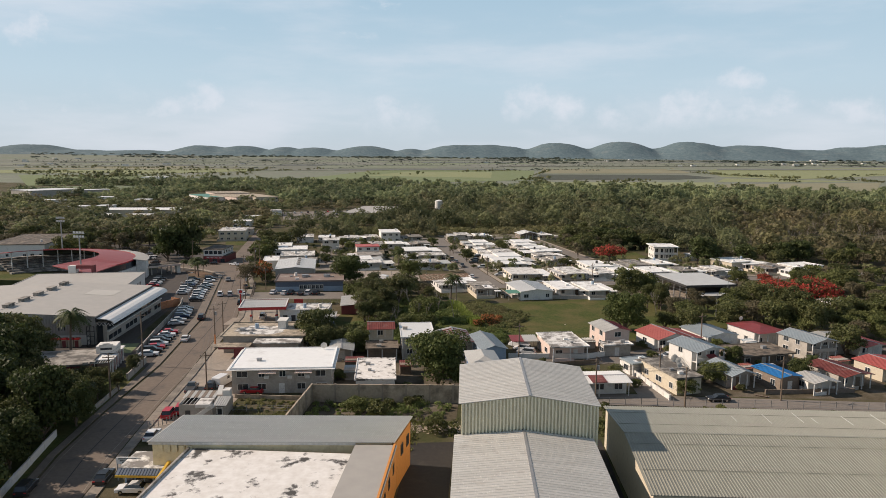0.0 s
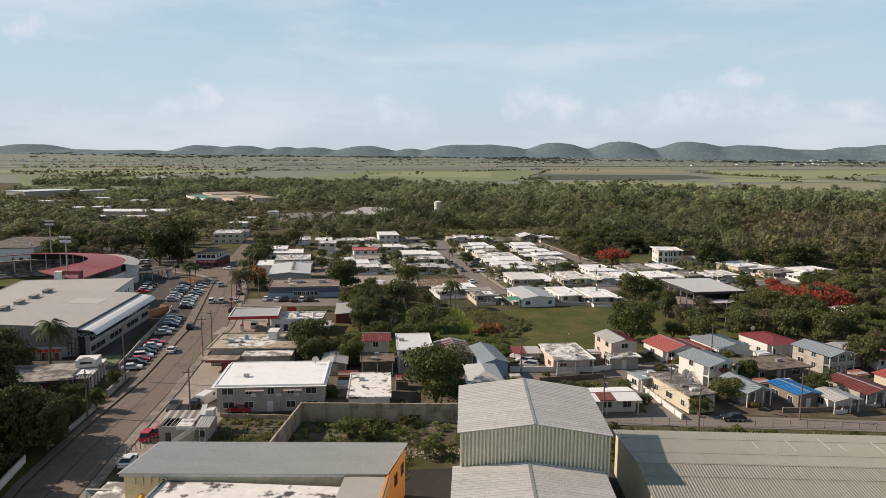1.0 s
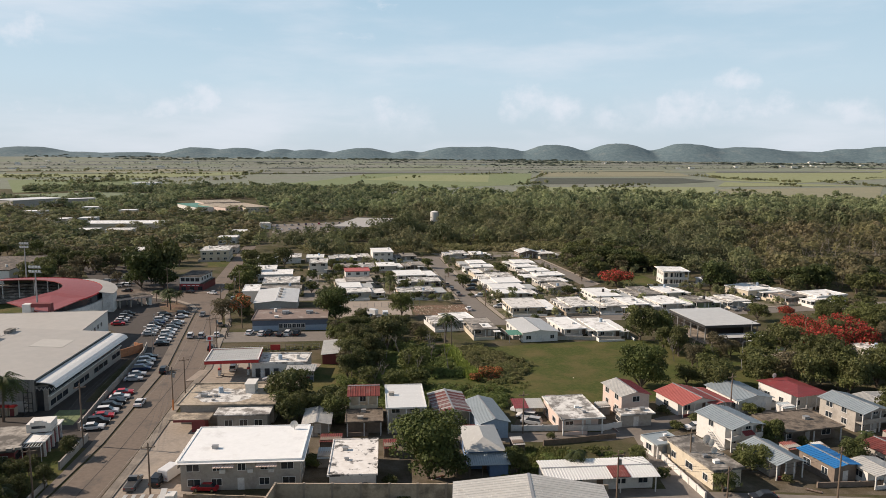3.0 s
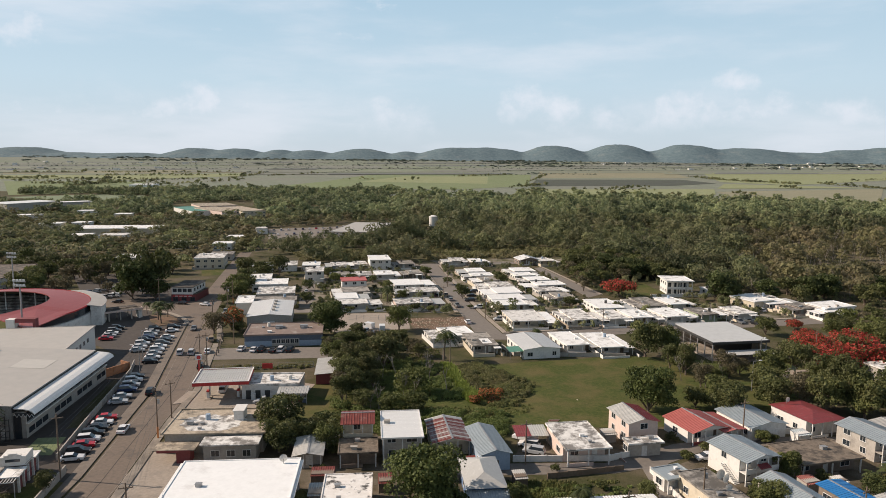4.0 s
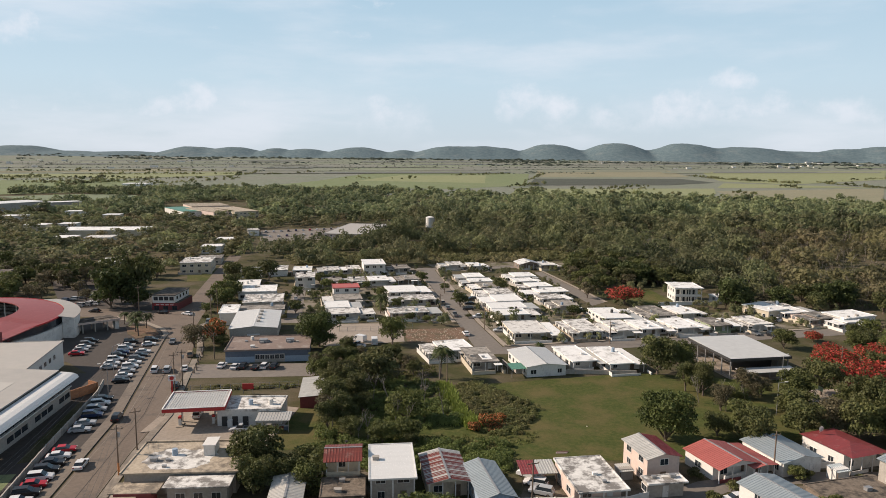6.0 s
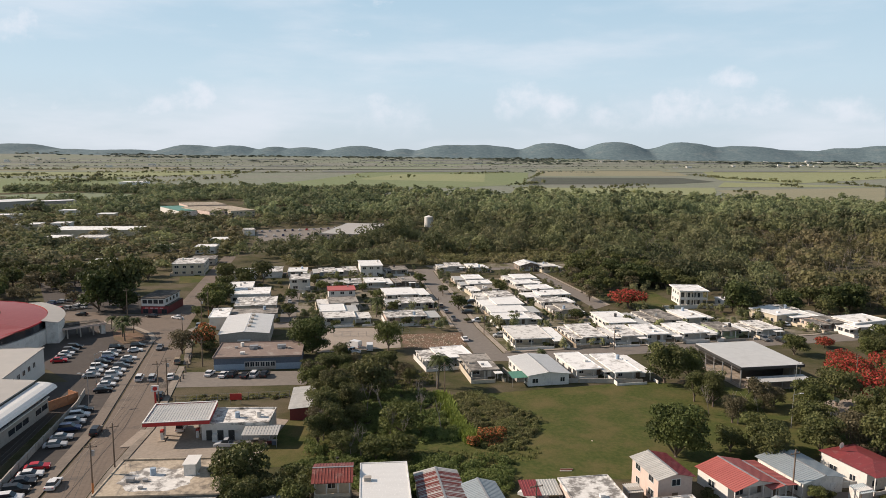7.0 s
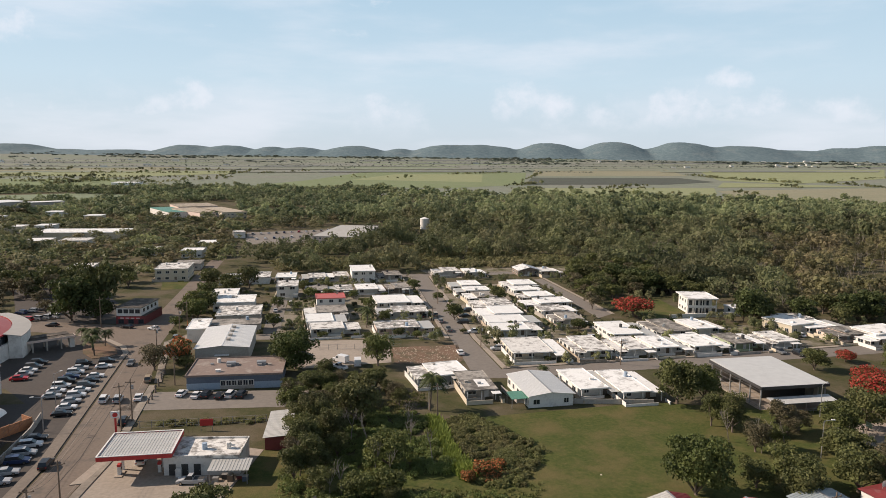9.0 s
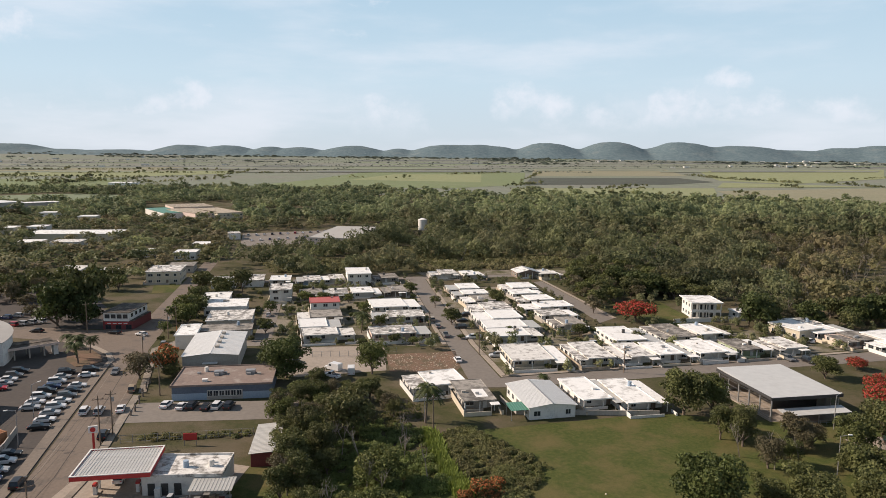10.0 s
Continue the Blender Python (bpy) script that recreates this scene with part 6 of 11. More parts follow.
def hill_range(x0, x1, y0, y1, nx, ny):
    """The wooded far range: all its tops run together in one sheet of land."""
    xs, ys = np.linspace(x0, x1, nx), np.linspace(y0, y1, ny)
    gx, gy = np.meshgrid(xs, ys)
    total = np.zeros_like(gx)
    for x, y, rx, ry, h in HILLS:
        r = np.sqrt(((gx - x) / rx) ** 2 + ((gy - y) / ry) ** 2)
        f = np.clip((r - 0.08) / 0.92, 0.0, 1.0)
        total += (h * (1 - f * f * (3 - 2 * f))) ** 7
    total = total ** (1 / 7)
    verts = []
    for j in range(ny):
        for i in range(nx):
            x, y = float(xs[i]), float(ys[j])
            z = float(total[j, i]) * (1 + 0.07 * noise.noise((x * 0.006, y * 0.006, 1.0)) + 0.03 * noise.noise((x * 0.02, y * 0.02, 5.0)))
            verts.append((x, y, gz(y) - 1.5 + z + (1.6 * noise.noise((x * 0.05, y * 0.05, 8.0)) if z > 6 else 0.0)))
    faces = [(j * nx + i, j * nx + i + 1, (j + 1) * nx + i + 1, (j + 1) * nx + i) for j in range(ny - 1) for i in range(nx - 1)]
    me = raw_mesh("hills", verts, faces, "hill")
    for f in me.polygons:
        f.use_smooth = True
    return tagged(new("hills", me), "long range of rounded wooded hills in the blue distance", "hills", "", "structure")


# ---- far hills ----
hill(-3058, 4500, 452, 407, 58)
hill(-2716, 4500, 421, 379, 25)
hill(-2489, 4500, 360, 324, 20)
hill(-2318, 4500, 480, 420, 25)
hill(-1865, 4500, 370, 333, 59)
hill(-1596, 4500, 357, 321, 58)
hill(-1314, 4500, 226, 300, 53)
hill(-1121, 4500, 308, 300, 51)
hill(-772, 4500, 366, 329, 62)
hill(-479, 4500, 212, 300, 47)
hill(-177, 4500, 387, 349, 75)
hill(-7, 4500, 351, 316, 77)
hill(155, 4500, 304, 300, 68)
hill(478, 4500, 385, 346, 92)
hill(887, 4500, 383, 345, 103)
hill(1322, 4500, 416, 374, 104)
hill(1681, 4500, 576, 420, 86)
hill(2101, 4500, 402, 362, 59)
hill(2307, 4500, 344, 309, 78)
hill(2547, 4500, 457, 411, 95)
hill(2856, 4500, 513, 420, 87)
hill(-3464, 4500, 545, 420, 25)
hill(-2266, 4620, 985, 420, 5)
hill(-436, 4620, 907, 420, 31)
hill(639, 4620, 718, 420, 53)
hill(1800, 4620, 947, 420, 65)
hill(2548, 4620, 705, 420, 69)
hill(-2968, 4620, 868, 420, -2)
hill(-1495, 4620, 672, 420, 28)
hill(-982, 4620, 547, 420, 29)
hill(86, 4620, 782, 420, 47)
hill(1132, 4620, 655, 420, 62)
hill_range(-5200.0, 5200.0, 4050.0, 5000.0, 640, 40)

# ---- sheds and large buildings ----
# tall shed with its lower bay
shed = thing("tall_warehouse", 7.7, 100.4, 1.5, "tall cream ribbed-metal warehouse with grey gabled roof and lower front bay", "warehouse")
part("wall", gable_walls(18.6, 17.0, 13.6, 1.3, "y"), "metal_wall", shed)
ribs = bmesh.new()
for k in range(40):
    u = -9.2 + k * 0.47
    box(ribs, u, -8.84, 0, u + 0.22, -8.5, 13.55 + 1.3 * (1 - abs(u + 0.11) / 9.3))
part("wall_rib_sheet", ribs, "metal_wall", shed)
a, b, c = gable(18.6, 17.0, 13.7, 1.3, 0.35, "y", 0.62)
part("roof_slope", a, "metal_grey", shed)
part("roof_slope", b, "metal_grey", shed)
part("ridge_cap", c, "steel", shed)
bay = thing("low_warehouse_bay", 7.5, 76.0, 1.0, "lower warehouse bay with grey corrugated gabled roof", "warehouse")
part("wall", gable_walls(18.4, 31.0, 9.0, 1.0, "y"), "metal_wall", bay)
a, b, c = gable(18.4, 31.0, 9.1, 1.0, 0.3, "y", 0.62)
part("roof_slope", a, "metal_grey", bay)
part("roof_slope", b, "metal_grey", bay)
part("ridge_cap", c, "steel", bay)
claim(7.7, 90.0, 20, 60, 1)
# long olive shed
olive = thing("long_warehouse", 62.0, 96.7, 1.2, "long low warehouse with an olive-grey ribbed metal roof", "warehouse")
part("wall", gable_walls(80.0, 29.0, 6.6, 1.7, "x"), "wall_beige", olive)
a, b, c = gable(80.0, 29.0, 6.8, 1.7, 0.4, "x", 0.4)
part("roof_slope", a, "metal_olive", olive)
part("roof_slope", b, "metal_olive", olive)
part("ridge_cap", c, "metal_olive", olive)
for k in range(14):
    part("skylight_strip", boxes((-22 + k * 4.0 + (k % 3), 3.0 + (k * 7 % 5), 7.72, -21.93 + k * 4.0 + (k % 3), 9.0 + k % 3, 7.76)), "trim", olive)
for v in (-9.5, -3.2, 4.0, 10.5):
    zz = 6.97 + 1.7 * (1 - abs(v) / 14.5)
    part("sheet_lap", boxes((-40.2, v - 0.02, zz - 0.07, 40.2, v + 0.02, zz - 0.025)), "metal_olive_dark", olive)
claim(62, 97, 82, 31, 1)
# orange building with metal wing and blotched deck
orange = thing("commercial_building", -25.4, 84.1, 0.0, "orange commercial building with grey metal roof wing and blotched white deck", "commercial building")
part("wing_wall", prism(bmesh.new(), [(-19.3, 6.9), (14.3, 9.2), (15.7, 16.9), (-18.0, 14.4)], -0.7, 7.05), "wall_cream", orange)
part("side_wall", prism(bmesh.new(), [(15.73, 17.0), (14.6, 9.0), (14.5, -34.0), (14.8, -34.0), (14.9, 9.0), (16.05, 17.0)], -0.7, 6.95), "wall_orange", orange)
part("deck_wall", boxes((-14.0, -34.0, -0.7, 14.5, 7.0, 5.85)), "wall_beige", orange)
part("deck", boxes((-13.8, -34.0, 5.85, 9.2, 7.0, 6.05)), "roof_blotch", orange)
part("deck_parapet", boxes((-14.1, -34.0, 5.8, -13.8, 7.0, 6.35)), "roof_dark", orange)
for k in range(5):
    part("wall_panel", boxes((-18.6 + k * 1.05, 6.80, 5.5, -17.8 + k * 1.05, 6.9, 6.5)), "wall_cream", orange)
part("roof_slope", sloped(bmesh.new(), [(14.7, 8.8, 7.1), (-19.8, 6.3, 7.1), (-18.4, 14.9, 7.7), (16.4, 17.3, 7.7)], 0.1, 0.3), "metal_pale", orange)
part("eave_beam", prism(bmesh.new(), [(-19.7, 6.5), (9.2, 8.55), (9.2, 8.75), (-19.7, 6.7)], 6.6, 7.0), "trim", orange)
part("side_roof", sloped(bmesh.new(), [(9.2, -34.0, 6.75), (9.2, 8.5, 6.75), (15.1, 8.5, 6.85), (15.0, -34.0, 6.85)], 0.15, 0.0), "gym_roof", orange)
for k, f in enumerate((0.22, 0.62)):
    window(orange, 1.1, 1.5, pose(16.07 - 1.15 * f, 17.0 - 8.0 * f, 4.0, 0, 0, 81.8), "dark")
for k in range(6):
    window(orange, 1.0, 1.2, pose(14.9, 6.0 - k * 4.2, 3.9, 0, 0, 90), "dark")
annex = thing("shop_annexe", -46.4, 92.6, 2.0, "small shop front with light blue wall and yellow side wall", "shop")
part("wall", boxes((-2.6, -1.6, -0.5, 3.0, 2.6, 3.2)), "wall_lightblue", annex)
part("roof", boxes((-2.9, -2.6, 3.2, 3.3, 2.8, 3.4)), "roof_worn", annex)
part("awning", sloped(bmesh.new(), [(-2.9, -3.6, 2.8), (3.3, -3.6, 2.8), (3.3, -2.62, 3.3), (-2.9, -2.62, 3.3)], 0.06, 0.4), "wall_blue", annex)
part("yellow_band", boxes((-2.9, -3.68, 2.45, 3.3, -3.6, 2.75)), "yellow", annex)
part("yellow_wall", prism(bmesh.new(), [(3.7, -1.5), (5.0, -12.5), (5.35, -12.5), (4.05, -1.5)], -0.5, 4.1), "yellow", annex)
for k in range(4):
    part("front_pane", boxes((-2.3 + k * 1.3, -1.66, 0.2, -1.2 + k * 1.3, -1.6, 2.5)), "glass", annex)
claim(-27, 80, 36, 50, 4)
claim(-45.5, 90, 9, 12, 4)
# block wall behind the sheds
fence_wall([(-31.5, 104.0), (-31.2, 127.2), (-4.0, 129.0), (22.0, 130.5)], 3.5, "block", "block_wall", "tall stained concrete block wall with piers", 0.22, 4.5, "concrete")
fence_wall([(8.0, 160.8), (27.0, 162.6), (37.0, 168.0)], 1.2, "wall_white", "garden_wall", "low white garden wall with piers", 0.16, 3.0)
fence_wall([(47.0, 172.0), (58.0, 178.0), (90.0, 183.0)], 1.2, "wall_white", "garden_wall", "low white garden wall with piers", 0.16, 3.0)
fence_wall([(-46.5, 128.0), (-31.8, 128.2)], 0.7, "block", "low_wall", "low concrete yard wall", 0.18, 5.0)
fence_wall([(-80.2, 154.6), (-86.0, 176.1), (-94.0, 208.7), (-97.5, 218.0)], 1.5, "wall_grey", "car_park_wall", "grey concrete wall along the car park", 0.18, 4.0)
fence_wall([(-64.0, 86.0), (-69.4, 107.0)], 1.2, "wall_white", "low_wall", "low pale wall along the road", 0.2, 6.0)
fence_wall([(-69.6, 117.5), (-71.6, 131.0)], 0.9, "wall_grey", "low_wall", "low grey wall beside a lawn", 0.2, 4.0)
fence_wall([(-72.9, 136.6), (-75.4, 149.6)], 1.5, "wall_grey", "low_wall", "grey plastered wall before the roadside house", 0.2, 5.0)
fence_wall([(14.0, 153.9), (21.6, 156.2), (28.8, 158.5)], 1.0, "wood", "board_fence", "low weathered board fence along the lane", 0.08, 2.0)
wire_fence([(23.0, 130.3), (60.0, 131.4), (118.0, 132.8)])
wire_fence([(-47.5, 281.2), (-34.0, 283.2), (-22.5, 288.6)], 1.8, 2.5)
wire_fence([(-72.5, 214.0), (-46.0, 220.0)], 1.8, 2.5)
wire_fence([(-44.5, 121.0), (-31.8, 121.4)], 1.3, 2.5)
wire_fence([(-55.6, 111.6), (-53.6, 113.6), (-52.9, 116.0)], 1.3, 0.8)
fence_wall([(59.2, 139.4), (78.0, 142.0)], 0.9, "wall_brown", "low_wall", "low brown wall along the lane", 0.18, 4.0)
fence_wall([(38.5, 134.0), (36.3, 144.5), (33.6, 158.0)], 1.1, "wall_white", "garden_wall", "low white yard wall", 0.16, 3.0)
fence_wall([(8.5, 246.0), (12.0, 237.0), (46.0, 238.5)], 1.2, "wall_grey", "back_wall", "low grey wall at the edge of the field", 0.16, 5.0)
# roadside shed
sh = thing("roadside_shed", -48.8, 119.5, 6.0, "small concrete building with an outside stair and patched metal roof sheets", "shed")
part("wall", boxes((-4.0, -3.0, -0.6, 4.0, 3.0, 2.3), (-4.0, -3.0, 2.3, -3.8, 3.0, 3.0), (-3.8, -3.0, 2.3, -1.0, -2.8, 2.75)), "wall_grey", sh)
# near-black sheet stands in for the shaded room under the open roof
part("terrace_floor", boxes((-3.8, -2.8, 2.3, -1.0, 2.9, 2.34)), "alley", sh)
part("roof_slab", boxes((-1.0, -3.3, 2.31, 1.5, 0.3, 2.9)), "roof_worn", sh)
part("side_roof", sloped(bmesh.new(), [(1.9, -2.9, 2.5), (4.3, -2.9, 2.5), (4.3, 0.8, 2.95), (1.9, 0.8, 2.95)], 0.06, 0.35), "metal_pale", sh)
for k in range(9):
    u = -4.3 + k * 0.66
    part("roof_sheet", sloped(bmesh.new(), [(u, 0.1, 2.96 + 0.03 * (k % 2)), (u + 0.6, 0.1, 2.96 + 0.03 * (k % 2)), (u + 0.6, 3.3, 3.2), (u, 3.3, 3.2)], 0.04, 0.0), ("metal_pale", "wall_brown")[k % 2], sh)
for k in range(4):
    part("rafter", rod(bmesh.new(), (-3.7 + k * 0.75, -2.8, 2.8), (-3.5 + k * 0.75, 0.3, 2.95), 0.05, 0.05, 5), "trim", sh)
part("stair_wall", prism(bmesh.new(), [(-1.6, -3.32), (2.2, -3.32), (2.2, -3.14), (-1.6, -3.14)], -0.6, 0.5), "wall_white", sh)
for k in range(12):
    part("stair_tread", boxes((-1.5 + k * 0.3, -3.9, -0.5, -1.2 + k * 0.3, -3.34, 0.1 + k * 0.2)), "wall_grey", sh)
part("stair_parapet", sloped(bmesh.new(), [(-1.6, -4.05, 0.75), (2.2, -4.05, 3.25), (2.2, -3.92, 3.25), (-1.6, -3.92, 0.75)], 0.7), "wall_white", sh)
part("water_box", boxes((2.6, 1.2, 2.3, 3.9, 2.9, 3.9)), "wall_white", sh)
part("tilted_panel", sloped(bmesh.new(), [(1.6, 1.0, 3.2), (2.5, 1.0, 3.2), (2.5, 2.8, 4.4), (1.6, 2.8, 4.4)], 0.06), "wall_white", sh)
part("doorway", boxes((-2.9, -3.03, -0.4, -2.0, -3.0, 1.7)), "dark", sh)
for u in (2.6, 3.5):
    part("column", boxes((u, -3.06, -0.6, u + 0.2, -3.0, 2.3)), "trim", sh)
window(sh, 0.9, 0.9, pose(3.05, -3.0, 1.0), "dark")
claim(-48.8, 119.5, 9, 8, 6)
# stained flat-roofed shop
shop = thing("shop_building", -52.0, 164.5, 7.0, "low shop building with a large stained flat roof and red signs", "shop")
part("wall", boxes((-9.6, -4.0, -0.6, 9.6, 8.0, 4.2), (-1.0, -8.2, -0.6, 9.0, -4.0, 3.6)), "wall_grey", shop)
part("roof", boxes((-10.2, -4.6, 4.2, 10.2, 8.6, 4.45), (-10.2, 8.3, 4.45, 10.2, 8.6, 4.75), (-10.2, -4.6, 4.45, -9.9, 8.3, 4.6)), "roof_tan", shop)
part("sealed_patch", prism(bmesh.new(), ragged(-1.8, 1.2, 6.3, 4.4, 1.7, 60), 4.452, 4.462), "roof_worn", shop, "white sealed patch")
part("front_roof", boxes((-1.6, -9.0, 3.6, 9.6, -4.62, 3.85)), "roof_worn", shop)
part("stair_box", boxes((2.5, 2.0, 4.45, 4.5, 5.5, 6.4), (2.3, 1.8, 6.4, 4.7, 5.7, 6.55)), "wall_white", shop)
clutter(shop, 16, 8, 4.45, random.Random(4), 4)
part("porch_roof", boxes((-10.5, -8.8, 2.7, -2.5, -4.7, 2.9)), "roof_tan", shop)
part("red_sign", boxes((-9.6, -8.9, 2.35, -3.4, -8.8, 2.8)), "red_wall", shop)
part("brick_pier", boxes((-6.0, -8.7, -0.6, -3.4, -6.0, 2.7)), "red_wall", shop)
for k in range(3):
    window(shop, 1.5, 1.2, pose(1.2 + k * 3.0, -8.2, 1.2))
claim(-52, 164, 22, 19, 7)
# petrol station
can = thing("station_canopy", -62.4, 194.9, 12.0, "petrol station canopy with white ribbed deck and red fascia", "canopy")
part("deck", sloped(bmesh.new(), [(-6.4, -5.4, 5.0), (6.4, -5.4, 5.0), (6.4, 5.4, 5.0), (-6.4, 5.4, 5.0)], 0.1, 0.55), "canopy_deck", can)
part("fascia", boxes((-6.6, -5.6, 4.3, 6.6, -5.4, 5.12), (-6.6, 5.4, 4.3, 6.6, 5.6, 5.12), (-6.6, -5.4, 4.3, -6.4, 5.4, 5.12), (6.4, -5.4, 4.3, 6.6, 5.4, 5.12)), "red", can)
part("fascia_stripe", boxes((-6.64, -5.64, 5.12, 6.64, -5.38, 5.24), (-6.64, 5.38, 5.12, 6.64, 5.64, 5.24), (-6.64, -5.38, 5.12, -6.38, 5.38, 5.24), (6.38, -5.38, 5.12, 6.64, 5.38, 5.24)), "trim", can)
for sx in (-3.6, 3.6):
    part("column", boxes((sx - 0.2, -0.2, -0.3, sx + 0.2, 0.2, 4.3)), "trim", can)
for sx in (-3.6, 3.6):
    px, py = -62.4 + sx * 0.978 + 0.5, 194.9 + sx * 0.208 - 2.2
    pump = thing("fuel_pump", px, py, 12.0, "white and red fuel pump on a concrete island", "fuel pump", "fuel pumps", lift=0.05)
    part("island", boxes((-0.7, -1.4, 0, 0.7, 1.4, 0.15)), "concrete", pump)
    part("body", boxes((-0.3, -0.45, 0.15, 0.3, 0.45, 1.7)), "trim", pump)
    part("display", boxes((-0.33, -0.35, 1.1, 0.33, 0.35, 1.5)), "dark", pump)
    part("top_sign", boxes((-0.35, -0.5, 1.7, 0.35, 0.5, 2.1)), "red", pump)
store = thing("station_store", -50.5, 197.0, 6.0, "white petrol station shop with flat roof", "shop")
part("wall", boxes((-7.0, -4.2, -0.5, 7.0, 4.4, 3.5)), "wall_white", store)
part("roof", flat_roof(14.0, 8.6, 3.5, 0.1, 0.2, 0.35), "roof_worn", store)
part("awning_roof", sloped(bmesh.new(), [(2.2, -8.4, 2.9), (9.6, -8.4, 2.9), (9.6, -4.25, 3.4), (2.2, -4.25, 3.4)], 0.08, 0.6), "metal_pale", store)
for k in (2.5, 9.3):
    part("awning_post", boxes((k - 0.07, -8.3, -0.4, k + 0.07, -8.16, 2.85)), "steel", store)
for k in range(3):
    door(store, pose(-5.4 + k * 2.3, -4.2, 0.05), "dark", 1.1, 2.2)
part("ice_chest", boxes((-4.6, -5.1, -0.2, -3.6, -4.3, 1.7)), "trim", store)
clutter(store, 12, 7, 3.72, random.Random(9), 4)
claim(-62, 195, 14, 12, 12)
claim(-50, 196, 17, 15, 6)
sign = thing("price_sign", -73.5, 206.0, 20.0, "tall red station sign on a red pillar", "sign")
part("pillar", boxes((-0.2, -0.15, -0.3, 0.2, 0.15, 5.6)), "red", sign)
part("sign_panel", boxes((-0.85, -0.15, 5.6, 0.85, 0.15, 7.0)), "trim", sign)
part("sign_disc", rod(bmesh.new(), (0, -0.25, 6.3), (0, -0.15, 6.3), 0.5, 0.5, 16), "red", sign)
for k in range(10):
    f = k / 9
    post = thing("bollard", -78.2 - 7.1 * f + 0.5 * (k % 2), 229.7 + 23.2 * f, 0.0, "short dark wooden post beside the pavement", "post", "roadside posts")
    part("shaft", rod(bmesh.new(), (0, 0, -0.4), (0, 0, 1.1), 0.26, 0.24, 8), "wall_brown", post)
    part("cap", rod(bmesh.new(), (0, 0, 1.1), (0, 0, 1.25), 0.26, 0.08, 8), "dark", post)
for k in range(5):
    crate = thing("crate", -46.6 + k * 1.35, 190.6 + k * 0.14 + 0.9 * (k % 2), 8.0, "stacked goods crate under the shop awning", "crate", "goods under the awning")
    part("crate_body", boxes((-0.5, -0.4, -0.3, 0.5, 0.4, 0.7 + 0.25 * (k % 3))), ("wall_grey", "dark", "wood", "red_wall", "wall_blue")[k], crate)
    part("crate_lid", boxes((-0.54, -0.44, 0.7 + 0.25 * (k % 3), 0.54, 0.44, 0.76 + 0.25 * (k % 3))), "steel", crate)
board = thing("red_sign_board", -57.5, 214.0, 8.0, "small red sign board on two posts", "sign")
part("panel", boxes((-1.4, -0.08, 1.2, 1.4, 0.08, 2.7)), "red", board)
for sx in (-1.2, 1.2):
    part("post", boxes((sx - 0.06, -0.06, -0.3, sx + 0.06, 0.06, 1.2)), "steel", board)
side = thing("storage_shed", -40.5, 212.0, 10.0, "narrow shed with grey roof and red front edge", "shed")
part("wall", boxes((-2.4, -7.0, -0.5, 2.4, 7.0, 2.9)), "red_wall", side)
part("roof_slope", sloped(bmesh.new(), [(-2.8, -7.4, 3.0), (-2.8, 7.4, 3.0), (2.8, 7.4, 3.4), (2.8, -7.4, 3.4)], 0.08, 0.6), "metal_grey", side)
claim(-40.5, 212, 6, 16, 10)
# blue building and white hall
blue = thing("blue_building", -62.6, 249.5, 11.0, "blue-grey commercial building with a dark flat roof", "commercial building")
part("wall", boxes((-12.0, -7.4, -0.6, 12.0, 7.6, 3.7)), "wall_blue", blue)
part("lower_panel", boxes((-12.03, -7.46, -0.6, 12.03, -7.4, 1.9)), "wall_lightblue", blue)
part("roof", flat_roof(24.0, 15.0, 3.7, 0.35, 0.25, 0.25), "roof_brown", blue)
part("door_strip", boxes((-3.6, -7.5, -0.4, 5.0, -7.47, 2.6)), "wall_grey", blue)
for k in range(6):
    window(blue, 1.1, 1.3, pose(-2.9 + k * 1.42, -7.5, 1.1))
for k in (-2.0, 6.0):
    part("roof_unit", boxes((k - 1.2, 0.2, 3.97, k + 1.2, 1.8, 4.9), (k - 0.9, -0.6, 3.97, k + 0.2, 0.1, 4.5)), "steel", blue)
clutter(blue, 22, 12, 3.95, random.Random(12), 5)
claim(-62.6, 249.5, 26, 17, 11)
hall = thing("white_hall", -75.3, 276.0, 13.0, "grey hall with a white low-gabled metal roof", "hall")
part("wall", gable_walls(15.0, 25.0, 5.0, 0.7, "y"), "wall_grey", hall)
a, b, c = gable(15.0, 25.0, 5.1, 0.7, 0.4, "y", 0.9)
part("roof_slope", a, "metal_white", hall)
part("roof_slope", b, "metal_white", hall)
part("ridge_cap", c, "metal_white", hall)
for k in range(4):
    part("roof_vent", boxes((0.6, -7.0 + k * 5.0, 5.6, 1.7, -5.6 + k * 5.0, 6.3)), "wall_grey", hall)
part("door_canopy", boxes((-2.0, -13.8, 2.9, 2.0, -12.5, 3.1)), "trim", hall)
claim(-75.3, 276, 17, 27, 13)
